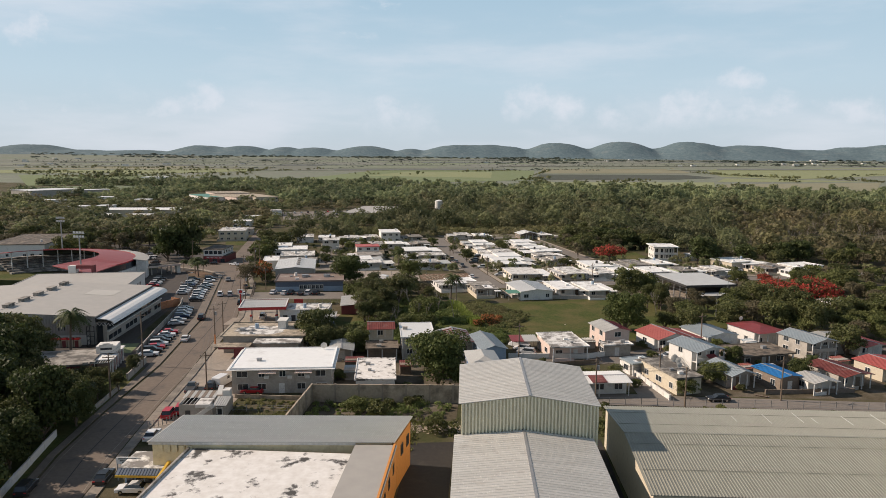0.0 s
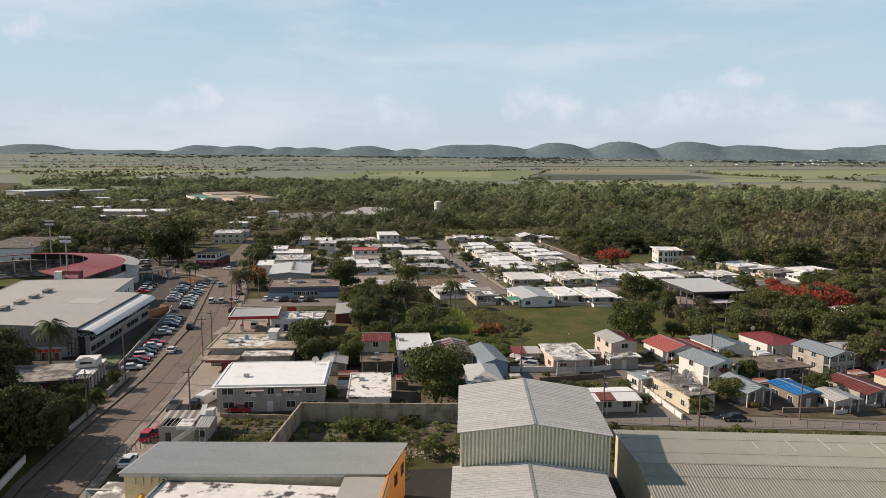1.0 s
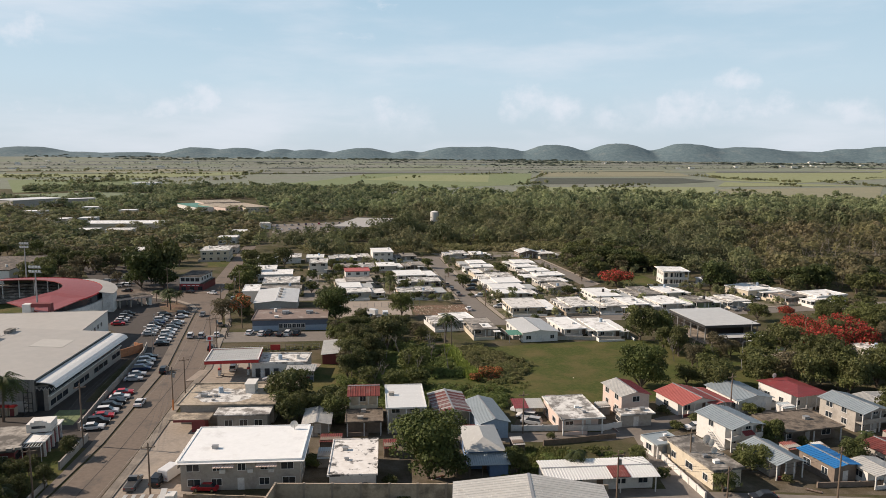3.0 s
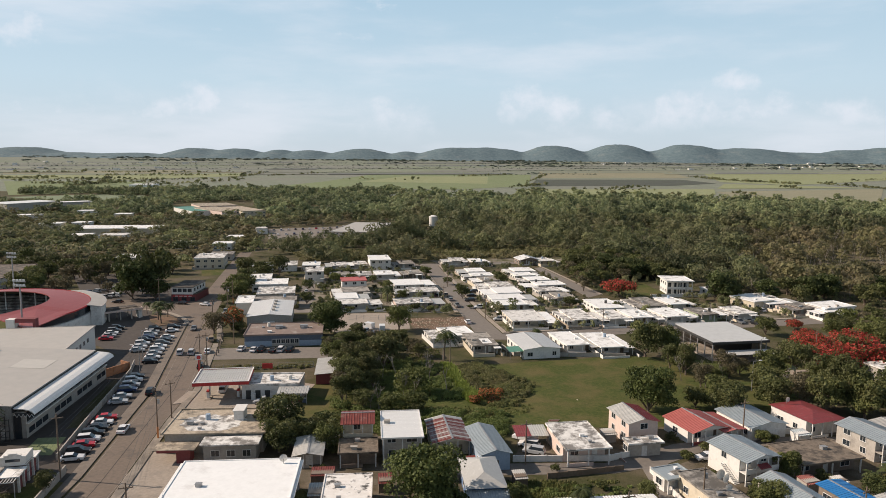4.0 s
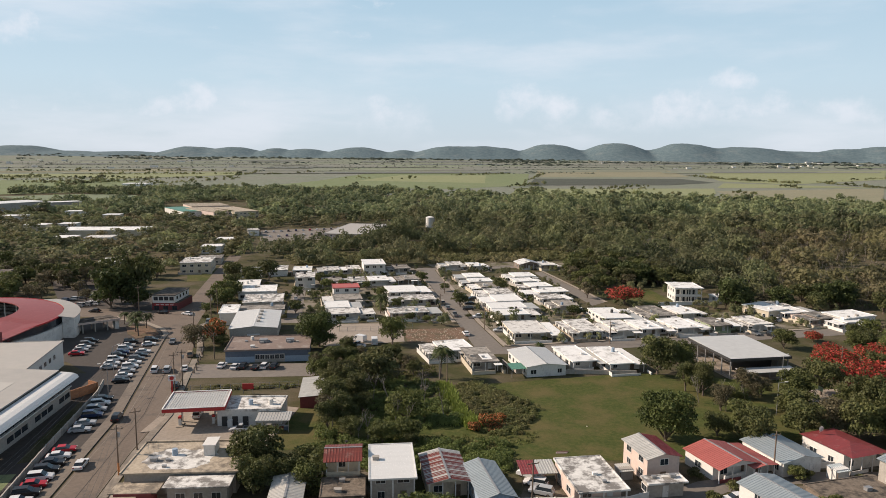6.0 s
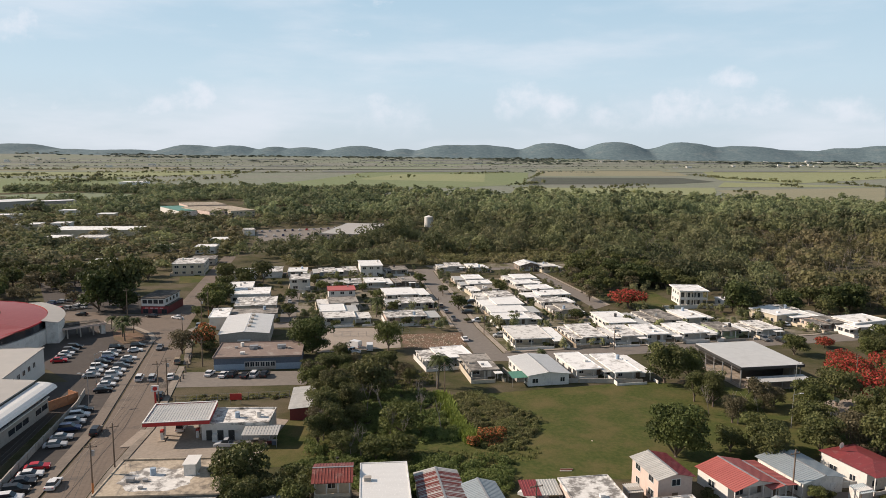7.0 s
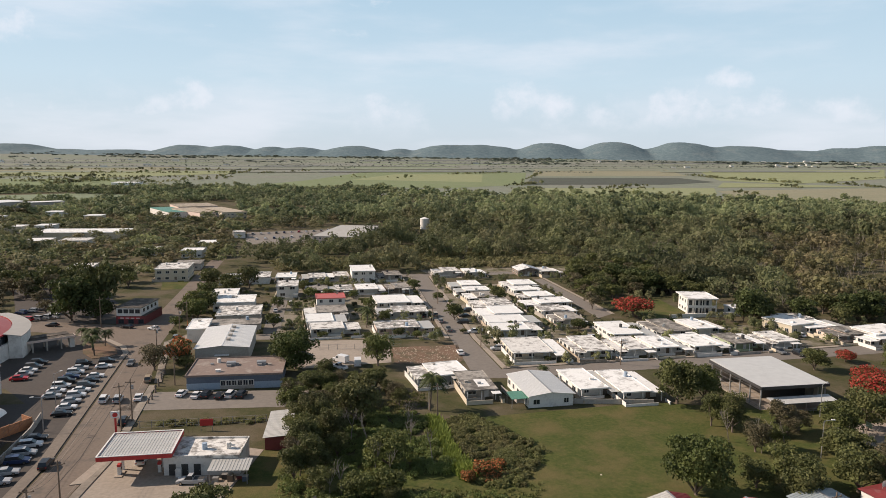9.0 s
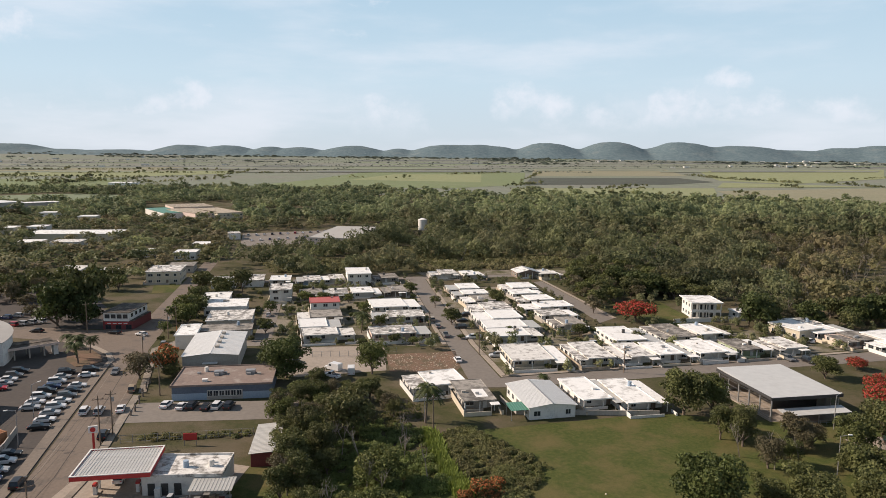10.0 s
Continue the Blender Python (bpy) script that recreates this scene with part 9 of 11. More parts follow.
flat_house(142.7, 311.5, 14.8, 10.4, 22.2, 3.5, "wall_white", "roof_white", "low white house by the woods", seed=216, porch=0, group="far buildings", name="building", win=True)
flat_house(-666.3, 1365.2, 45.7, 45.0, 12.0, 5, "wall_white", "roof_white", "far white shed on the plain", seed=217, porch=0, group="far buildings", name="building", win=False)
flat_house(-360.3, 591.1, 16.6, 14.0, 12.0, 5, "wall_beige", "roof_white", "white-roofed house among trees", seed=218, porch=0, group="far buildings", name="building", win=False)
flat_house(-177.4, 581.3, 8.0, 12.0, 26.7, 4.5, "wall_white", "roof_worn", "low hall by the car park", seed=219, porch=0, group="far buildings", name="building", win=False)
flat_house(-306.4, 749.7, 20.3, 70.0, 39.6, 6, "wall_white", "green_metal", "school building with a teal green roof", seed=260, porch=0, storeys=2, group="far buildings", name="building", win=False)
flat_house(-303.9, 802.8, 40.3, 48.4, 34.5, 7, "wall_pink", "roof_tan", "long pink school building with a beige flat roof", seed=261, porch=0, storeys=2, group="far buildings", name="building", win=False)
flat_house(-274.0, 737.9, 22.7, 64.8, 46.6, 7, "wall_pink", "roof_tan", "pink school wing with a pale flat roof", seed=262, porch=0, storeys=2, group="far buildings", name="building", win=True)
flat_house(-251.5, 745.3, 24.9, 67.1, 41.3, 7, "wall_beige", "roof_tan", "beige school building with a stained flat roof", seed=263, porch=0, storeys=2, group="far buildings", name="building", win=True)
flat_house(-95.0, 588.0, 32.0, 78.0, -4.0, 5.5, "wall_pink", "gym_roof", "large low hall with a grey roof beside a car park", seed=264, porch=0, storeys=2, group="far buildings", name="building", win=True)
flat_house(2043, 3829, 25, 15, 11, 5, "wall_white", "metal_pale", "tiny white building far off on the plain", seed=300, porch=0, group="farm buildings on the plain", name="building", win=False)
flat_house(-2213, 3199, 16, 11, 9, 7, "wall_white", "roof_worn", "tiny white building far off on the plain", seed=301, porch=0, group="farm buildings on the plain", name="building", win=False)
flat_house(-2284, 3541, 26, 11, -20, 5, "wall_white", "roof_white", "tiny white building far off on the plain", seed=302, porch=0, group="farm buildings on the plain", name="building", win=False)
flat_house(-1520, 3515, 33, 13, 7, 5, "wall_white", "roof_white", "tiny white building far off on the plain", seed=303, porch=0, group="farm buildings on the plain", name="building", win=False)
flat_house(1632, 4185, 21, 11, -14, 5, "wall_white", "roof_worn", "tiny white building far off on the plain", seed=304, porch=0, group="farm buildings on the plain", name="building", win=False)
flat_house(1553, 3667, 15, 12, -8, 7, "wall_white", "roof_white", "tiny white building far off on the plain", seed=305, porch=0, group="farm buildings on the plain", name="building", win=False)
flat_house(-1413, 2639, 21, 12, 2, 7, "wall_white", "roof_worn", "tiny white building far off on the plain", seed=306, porch=0, group="farm buildings on the plain", name="building", win=False)
flat_house(1962, 4167, 17, 12, 8, 5, "wall_white", "roof_worn", "tiny white building far off on the plain", seed=309, porch=0, group="farm buildings on the plain", name="building", win=False)
flat_house(-1075, 3017, 21, 12, 6, 5, "wall_white", "roof_white", "tiny white building far off on the plain", seed=311, porch=0, group="farm buildings on the plain", name="building", win=False)
flat_house(1248, 3463, 17, 14, 18, 7, "wall_white", "roof_white", "tiny white building far off on the plain", seed=312, porch=0, group="farm buildings on the plain", name="building", win=False)
flat_house(846, 4026, 23, 16, 14, 7, "wall_white", "roof_worn", "tiny white building far off on the plain", seed=313, porch=0, group="farm buildings on the plain", name="building", win=False)
flat_house(687, 3851, 17, 12, 20, 5, "wall_white", "metal_pale", "tiny white building far off on the plain", seed=314, porch=0, group="farm buildings on the plain", name="building", win=False)
flat_house(2119, 4334, 30, 15, -6, 7, "wall_white", "metal_pale", "tiny white building far off on the plain", seed=315, porch=0, group="farm buildings on the plain", name="building", win=False)
flat_house(1725, 3705, 20, 13, 11, 7, "wall_white", "roof_worn", "tiny white building far off on the plain", seed=316, porch=0, group="farm buildings on the plain", name="building", win=False)
flat_house(1524, 3589, 21, 12, -8, 7, "wall_white", "roof_worn", "tiny white building far off on the plain", seed=317, porch=0, group="farm buildings on the plain", name="building", win=False)
flat_house(765, 3937, 31, 15, 8, 7, "wall_white", "roof_worn", "tiny white building far off on the plain", seed=318, porch=0, group="farm buildings on the plain", name="building", win=False)
flat_house(983, 3290, 24, 14, 9, 7, "wall_white", "roof_white", "tiny white building far off on the plain", seed=319, porch=0, group="farm buildings on the plain", name="building", win=False)
flat_house(2276, 4320, 25, 15, -9, 5, "wall_white", "roof_white", "tiny white building far off on the plain", seed=320, porch=0, group="farm buildings on the plain", name="building", win=False)
flat_house(-1806, 2772, 18, 14, 19, 5, "wall_white", "roof_white", "tiny white building far off on the plain", seed=321, porch=0, group="farm buildings on the plain", name="building", win=False)
flat_house(-2128, 3081, 25, 12, -6, 5, "wall_white", "metal_pale", "tiny white building far off on the plain", seed=322, porch=0, group="farm buildings on the plain", name="building", win=False)
flat_house(1640, 4046, 20, 12, -15, 7, "wall_white", "roof_white", "tiny white building far off on the plain", seed=323, porch=0, group="farm buildings on the plain", name="building", win=False)
flat_house(1949, 4196, 26, 16, 13, 7, "wall_white", "roof_worn", "tiny white building far off on the plain", seed=324, porch=0, group="farm buildings on the plain", name="building", win=False)
flat_house(-1543, 3687, 22, 13, -12, 5, "wall_white", "metal_pale", "tiny white building far off on the plain", seed=325, porch=0, group="farm buildings on the plain", name="building", win=False)
flat_house(1919, 4136, 33, 15, 4, 7, "wall_white", "metal_pale", "tiny white building far off on the plain", seed=327, porch=0, group="farm buildings on the plain", name="building", win=False)
flat_house(915, 3266, 20, 16, -14, 5, "wall_white", "roof_white", "tiny white building far off on the plain", seed=328, porch=0, group="farm buildings on the plain", name="building", win=False)
flat_house(-1357, 2876, 31, 10, 1, 7, "wall_white", "roof_white", "tiny white building far off on the plain", seed=329, porch=0, group="farm buildings on the plain", name="building", win=False)
flat_house(1553, 3522, 28, 12, -0, 7, "wall_white", "metal_pale", "tiny white building far off on the plain", seed=330, porch=0, group="farm buildings on the plain", name="building", win=False)
flat_house(-1831, 3826, 17, 12, 8, 7, "wall_white", "metal_pale", "tiny white building far off on the plain", seed=331, porch=0, group="farm buildings on the plain", name="building", win=False)
flat_house(1695, 3582, 17, 10, 2, 5, "wall_white", "metal_pale", "tiny white building far off on the plain", seed=332, porch=0, group="farm buildings on the plain", name="building", win=False)
flat_house(11, 3475, 28, 16, 6, 7, "wall_white", "roof_worn", "tiny white building far off on the plain", seed=333, porch=0, group="farm buildings on the plain", name="building", win=False)
flat_house(1935, 4030, 29, 12, -20, 7, "wall_white", "metal_pale", "tiny white building far off on the plain", seed=334, porch=0, group="farm buildings on the plain", name="building", win=False)
flat_house(-2147, 3536, 28, 15, 19, 5, "wall_white", "roof_worn", "tiny white building far off on the plain", seed=335, porch=0, group="farm buildings on the plain", name="building", win=False)
flat_house(-1744, 3492, 16, 10, 18, 7, "wall_white", "metal_pale", "tiny white building far off on the plain", seed=336, porch=0, group="farm buildings on the plain", name="building", win=False)
flat_house(146, 4226, 31, 11, 6, 5, "wall_white", "metal_pale", "tiny white building far off on the plain", seed=337, porch=0, group="farm buildings on the plain", name="building", win=False)
flat_house(692, 3918, 27, 15, -14, 7, "wall_white", "roof_white", "tiny white building far off on the plain", seed=340, porch=0, group="farm buildings on the plain", name="building", win=False)
flat_house(1810, 3903, 18, 10, -11, 7, "wall_white", "metal_pale", "tiny white building far off on the plain", seed=341, porch=0, group="farm buildings on the plain", name="building", win=False)
flat_house(1666, 3657, 18, 14, 6, 5, "wall_white", "metal_pale", "tiny white building far off on the plain", seed=342, porch=0, group="farm buildings on the plain", name="building", win=False)
flat_house(1767, 4011, 22, 13, 19, 5, "wall_white", "metal_pale", "tiny white building far off on the plain", seed=343, porch=0, group="farm buildings on the plain", name="building", win=False)
flat_house(-1760, 2521, 23, 15, 10, 5, "wall_white", "metal_pale", "tiny white building far off on the plain", seed=344, porch=0, group="farm buildings on the plain", name="building", win=False)
flat_house(454, 3866, 19, 12, 5, 7, "wall_white", "roof_worn", "tiny white building far off on the plain", seed=345, porch=0, group="farm buildings on the plain", name="building", win=False)

tank = thing("water_tower", -41.5, 661.2, 0, "white cylindrical steel water tank rising above the trees", "water tank")
part("tank_shell", rod(bmesh.new(), (0, 0, -1), (0, 0, 9.0), 3.9, 3.9, 28), "wall_white", tank)
part("tank_roof", rod(bmesh.new(), (0, 0, 9.0), (0, 0, 10.2), 4.0, 0.4, 28), "roof_white", tank)
part("pipe", rod(bmesh.new(), (4.1, -1, 0), (4.1, -1, 9.5), 0.12, 0.12, 6), "steel", tank)
sheet("car_park", [(-181.4, 613.1), (-118.0, 646.5), (-115.9, 558.4), (-159.0, 541.0)], "asphalt_old", 0.1, "asphalt car park far off", "car park")


# ---- vehicles ----
car("sedan", "white", -77.5, 155.0, -72, "parked on the asphalt")
car("suv", "black", -78.1, 158.1, -70, "parked on the asphalt")
car("sedan", "red", -78.8, 161.1, -68, "parked on the asphalt")
car("suv", "white", -79.5, 164.1, -71, "parked on the asphalt")
car("suv", "black", -80.3, 167.1, -69, "parked on the asphalt")
car("sedan", "black", -81.0, 170.1, -72, "parked on the asphalt")
car("sedan", "white", -81.7, 173.2, -70, "parked on the asphalt")
car("sedan", "red", -82.4, 176.3, -68, "parked on the asphalt")
car("sedan", "silver", -85.3, 186.5, -71, "parked on the asphalt")
car("sedan", "silver", -86.3, 190.3, -69, "parked on the asphalt")
car("suv", "navy", -87.5, 195.2, -72, "parked on the asphalt")
car("suv", "silver", -88.6, 198.8, -70, "parked on the asphalt")
car("suv", "white", -89.9, 202.8, -68, "parked on the asphalt")
car("sedan", "black", -91.0, 206.2, -71, "parked on the asphalt")
car("sedan", "black", -94.1, 220.3, -69, "parked on the asphalt")
car("sedan", "white", -95.4, 224.4, -72, "parked on the asphalt")
car("sedan", "silver", -96.8, 228.6, -70, "parked on the asphalt")
car("suv", "white", -98.0, 232.7, -68, "parked on the asphalt")
car("sedan", "white", -99.0, 236.6, -71, "parked on the asphalt")
car("suv", "grey", -99.9, 240.4, -69, "parked on the asphalt")
car("sedan", "black", -100.8, 244.2, -72, "parked on the asphalt")
car("sedan", "white", -101.8, 248.2, -70, "parked on the asphalt")
car("sedan", "white", -104.3, 257.0, -68, "parked on the asphalt")
car("suv", "black", -106.0, 262.0, -71, "parked on the asphalt")
car("sedan", "silver", -103.6, 231.6, -69, "parked on the asphalt")
car("sedan", "white", -104.8, 235.4, -72, "parked on the asphalt")
car("suv", "white", -105.9, 239.4, -70, "parked on the asphalt")
car("suv", "black", -107.0, 243.3, -68, "parked on the asphalt")
car("sedan", "navy", -107.9, 247.0, -71, "parked on the asphalt")
car("suv", "white", -109.0, 251.0, -69, "parked on the asphalt")
car("sedan", "silver", -110.1, 255.0, -72, "parked on the asphalt")
car("suv", "black", -111.4, 259.3, -70, "parked on the asphalt")
car("sedan", "silver", -121.6, 248.1, -68, "parked on the asphalt")
car("suv", "grey", -123.6, 255.1, -71, "parked on the asphalt")
car("sedan", "red", -120.6, 244.4, -69, "parked on the asphalt")
car("suv", "black", -124.6, 259.0, -72, "parked on the asphalt")
car("sedan", "white", -122.8, 251.6, -70, "parked on the asphalt")
car("suv", "navy", -172.4, 321.8, 81, "parked by the stadium")
car("suv", "silver", -170.4, 325.3, 84, "parked by the stadium")
car("sedan", "grey", -168.5, 328.7, 83, "parked by the stadium")
car("sedan", "silver", -166.4, 332.2, 83, "parked by the stadium")
car("suv", "red", -162.8, 311.0, 83, "parked by the stadium")
car("suv", "silver", -160.5, 312.9, 82, "parked by the stadium")
car("suv", "silver", -158.4, 314.9, 81, "parked by the stadium")
car("suv", "white", -156.3, 316.8, 80, "parked by the stadium")
car("pickup", "grey", -56.9, 131.6, 10, "standing in the front yard")
car("suv", "red", -54.9, 117.4, 9, "standing beside the roadside shed")
car("sedan", "white", -53.2, 107.6, 8, "standing in the side yard")
car("van", "white", -52.0, 135.7, -12, "standing in the front yard")
car("sedan", "red", -44.2, 131.0, 90, "standing behind the house")
car("suv", "black", -53.3, 133.2, 4, "standing in the front yard")
car("sedan", "white", -75.2, 169.9, 12, "on the road")
car("suv", "black", -81.1, 194.2, 14, "on the road")
car("suv", "white", -89.6, 230.4, 16, "on the road")
car("suv", "silver", -86.2, 230.7, 16, "on the road")
car("sedan", "grey", -98.2, 260.6, 196, "on the road")
car("suv", "red", -53.7, 119.7, 14, "on the roadside")
car("suv", "black", -61.9, 88.6, 14, "on the road")
car("sedan", "black", -53.0, 92.7, 10, "parked by the yellow wall")
car("sedan", "white", -47.1, 89.5, 95, "parked by the yellow wall")
car("sedan", "white", -72.6, 236.0, 0, "before the blue building")
car("sedan", "white", -68.4, 235.2, 0, "before the blue building")
car("suv", "black", -66.0, 235.7, 0, "before the blue building")
car("sedan", "black", -62.4, 235.2, 0, "before the blue building")
car("suv", "white", -60.1, 236.2, 0, "before the blue building")
car("suv", "black", -57.3, 236.4, 0, "before the blue building")
car("suv", "tan", -86.4, 246.6, 20, "standing on the verge")
car("sedan", "white", -82.0, 232.4, 20, "standing on the verge")
car("suv", "black", -77.6, 216.8, 16, "standing on the verge")
car("suv", "grey", -97.4, 288.4, 196, "at the junction")
car("sedan", "black", -121.4, 303.5, 85, "at the junction")
car("sedan", "white", -111.1, 302.1, 70, "at the junction")
car("sedan", "black", -148.6, 303.5, 90, "at the junction")
car("sedan", "white", -159.1, 318.4, 80, "parked by the stadium")
car("suv", "white", -63.8, 197.7, 10, "at the petrol station")
car("sedan", "white", -3.0, 280.1, 14, "on the residential street")
car("pickup", "grey", -7.8, 309.8, 14, "on the residential street")
car("sedan", "grey", -11.2, 322.8, 14, "on the residential street")
car("suv", "tan", -13.9, 333.5, 14, "on the residential street")
car("suv", "black", -4.9, 346.2, 15, "on the residential street")
car("suv", "black", -2.9, 321.8, 100, "in a driveway")
car("suv", "silver", 8.8, 285.9, 100, "in a driveway")
car("van", "white", -32.9, 266.1, 10, "on the gravel yard")
car("sedan", "white", 46.2, 164.7, 105, "on the lane")
car("pickup", "silver", -50.6, 189.4, 95, "at the petrol station")
car("van", "white", 10.9, 171.6, 60, "in a house yard")
car("suv", "white", 11.5, 168.2, 70, "in a house yard")
car("suv", "silver", 12.3, 165.0, 70, "in a house yard")
car("sedan", "white", 116.2, 312.8, 20, "at the bend")
car("sedan", "tan", 124.4, 306.9, 70, "by the houses")
car("suv", "black", 132.8, 305.5, 70, "by the houses")
car("suv", "white", -75.1, 349.3, 14, "on the side street")
car("sedan", "silver", -77.5, 335.4, 14, "on the side street")
car("sedan", "black", 48.0, 134.3, 95, "on the lane")
car("sedan", "white", 48.7, 161.4, 100, "on the lane")
car("suv", "black", -1.7, 342.4, 104, "parked beside a house")
car("sedan", "black", -2.5, 332.6, 104, "parked beside a house")
car("suv", "white", 1.2, 307.5, 100, "parked beside a house")
car("sedan", "white", -65.9, 313.6, 14, "parked beside a house")
car("sedan", "silver", -72.2, 319.9, 14, "parked beside a house")
car("suv", "silver", 40.5, 302.0, 104, "parked beside a house")
car("suv", "grey", 99.1, 289.6, 195, "parked beside a house")
car("suv", "black", 104.1, 287.5, 195, "parked beside a house")
car("suv", "black", -52.0, 276.1, 30, "parked beside a house")
car("van", "white", -38.5, 268.6, 60, "parked beside a house")
car("pickup", "white", -37.5, 261.9, 60, "parked beside a house")
car("sedan", "white", -28.6, 339.9, 100, "parked beside a house")
car("sedan", "black", -18.0, 331.2, 14, "parked beside a house")
car("suv", "silver", -172.3, 599.0, 6, "on the far car park")
car("suv", "white", -167.0, 602.5, 11, "on the far car park")
car("sedan", "silver", -161.7, 605.9, 7, "on the far car park")
car("suv", "black", -156.6, 609.4, 13, "on the far car park")
car("suv", "navy", -151.1, 612.8, 12, "on the far car park")
car("sedan", "white", -146.3, 616.3, 14, "on the far car park")
car("suv", "red", -141.0, 619.7, 6, "on the far car park")
car("sedan", "white", -135.9, 623.2, 8, "on the far car park")
car("sedan", "grey", -130.4, 626.6, 6, "on the far car park")
car("suv", "grey", -125.0, 630.1, 11, "on the far car park")
car("suv", "white", -120.0, 633.5, 7, "on the far car park")
car("sedan", "white", -159.9, 569.0, 12, "on the far car park")
car("sedan", "white", -154.4, 572.7, 8, "on the far car park")
car("suv", "navy", -148.6, 576.3, 10, "on the far car park")
car("sedan", "silver", -143.1, 580.0, 7, "on the far car park")
car("suv", "white", -137.3, 583.7, 8, "on the far car park")
car("sedan", "grey", -131.7, 587.4, 14, "on the far car park")
car("sedan", "navy", -126.2, 591.1, 6, "on the far car park")
car("suv", "silver", -120.1, 594.8, 8, "on the far car park")

# ---- poles ----
utility_pole(-66.1, 166.8, 10.0, 15, "orange")
utility_pole(-68.4, 178.2, 9.0, 35, "")
utility_pole(-74.8, 147.0, 12.5, 27, "")
utility_pole(-70.6, 125.9, 9.0, 20, "")
utility_pole(-52.6, 128.8, 9.0, 20, "")
utility_pole(23.6, 131.4, 9.0, 18, "")
utility_pole(39.3, 126.7, 9.0, 45, "")
utility_pole(60.6, 135.7, 9.0, 38, "")
utility_pole(10.2, 159.6, 9.0, 19, "")
utility_pole(57.3, 175.4, 9.0, 24, "")
utility_pole(-75.8, 212.3, 11.0, 33, "")
utility_pole(-76.4, 218.3, 10.0, 15, "")
utility_pole(-96.1, 272.5, 9.0, 29, "")
utility_pole(-131.0, 303.8, 11.0, 50, "")
utility_pole(-100.4, 298.8, 9.0, 33, "")
utility_pole(-100.9, 306.5, 10.0, 48, "orange")
utility_pole(-77.8, 243.8, 8.0, 18, "")
utility_pole(-7.2, 223.6, 9.0, 15, "")
utility_pole(-14.1, 357.3, 8.0, 25, "")
utility_pole(3.5, 288.0, 8.0, 23, "")
utility_pole(45.0, 272.5, 8.0, 39, "")
utility_pole(-13.7, 314.1, 8.0, 15, "")
utility_pole(103.6, 241.2, 9.0, 30, "")
utility_pole(39.0, 144.1, 8.0, 25, "")
utility_pole(158.7, 357.3, 9.0, 20, "")
wires((-70.6, 125.9, 8.2), (-74.5, 147.4, 8.8))
wires((-74.5, 147.4, 8.8), (-92.1, 210.5, 5.9))
wires((-52.6, 128.8, 8.1), (-66.1, 166.8, 8.5))
wires((-66.1, 166.8, 8.5), (-68.4, 178.2, 7.4))
wires((-68.4, 178.2, 7.4), (-75.8, 212.3, 8.9))
wires((-75.8, 212.3, 8.9), (-76.4, 218.3, 7.8))
wires((-77.8, 243.8, 5.4), (-96.1, 272.5, 6.0))
wires((-96.1, 272.5, 6.0), (-100.4, 298.8, 5.6))
wires((-100.4, 298.8, 5.6), (-100.9, 306.5, 6.5))
wires((23.6, 131.4, 8.1), (39.3, 126.7, 8.2))
wires((39.3, 126.7, 8.2), (60.6, 135.7, 8.0))
dish(42.9, 148.3, 3.7, 20, 0.9)
dish(43.2, 146.6, 3.7, 30, 0.8)
dish(42.7, 143.3, 3.7, 5, 0.6)
dish(-32.9, 144.8, 5.4, 200, 0.7)
dish(70.8, 186.1, 4.7, 20, 0.6)
dish(67.3, 309.2, 3.0, 20, 0.6)
dish(-26.1, 301.0, 3.0, 20, 0.6)

sign = thing("shop_sign", -49.4, 92.8, 4.0, "white sign board with dark lettering bars on two posts", "sign")
part("panel", boxes((-1.6, -0.1, 2.6, 1.6, 0.1, 3.6)), "trim", sign)
for z, u in ((3.3, 1.3), (3.0, 1.1), (2.72, 0.8)):
    part("text_bar", boxes((-u, -0.13, z, u, -0.1, z + 0.16)), "dark", sign)
for u in (-1.5, 1.5):
    part("post", boxes((u - 0.07, -0.07, -0.3, u + 0.07, 0.07, 2.6)), "steel", sign)

lamp_post(72.1, 208.8, 8.0, 0)
lamp_post(83.7, 232.8, 8.0, 35)
lamp_post(-9.6, 230.5, 8.0, 68)
lamp_post(-92.1, 210.5, 8.0, 208)
lamp_post(-99.4, 226.6, 8.0, 60)

# ---- trees ----
tree("broad", 53.5, 194.7, 0.8, 0.8)
tree("broad", 90.7, 190.4, 1.2, 1.1)
tree("tall", 91.8, 203.5, 1.1, 1)
tree("broad", 82.7, 193.3, 1.2, 1)
tree("dry", 78.5, 196.6, 1.3, 1)
tree("broad", 71.6, 194.2, 1.1, 1)
tree("broad", 58.9, 188.0, 1, 1)
tree("loose", -13.2, 184.1, 0.6, 0.6)
tree("loose", -31.9, 190.6, 0.9, 1)
tree("loose", -25.9, 186.7, 0.8, 0.8)
tree("light", -19.1, 185.4, 0.9, 0.8)
tree("round", 41.5, 190.9, 1.15, 1)
tree("round", -7.4, 138.2, 1.3, 0.92)
tree("round", -50.3, 260.6, 1.35, 0.85)
tree("light", -27.0, 265.6, 1.25, 1.1)
tree("loose", -32.3, 212.5, 1.1, 1.1)
tree("loose", -32.5, 202.2, 1, 1)
tree("loose", -30.9, 228.1, 0.9, 1)
tree("broad", -27.0, 235.5, 0.7, 0.8)
tree("broad", -37.0, 240.6, 0.8, 0.9)
tree("light", -41.8, 227.3, 0.95, 1)
tree("dry", -18.1, 234.3, 0.8, 1)
tree("loose", -25.9, 241.5, 0.8, 0.9)
tree("loose", -39.8, 212.0, 0.9, 1)
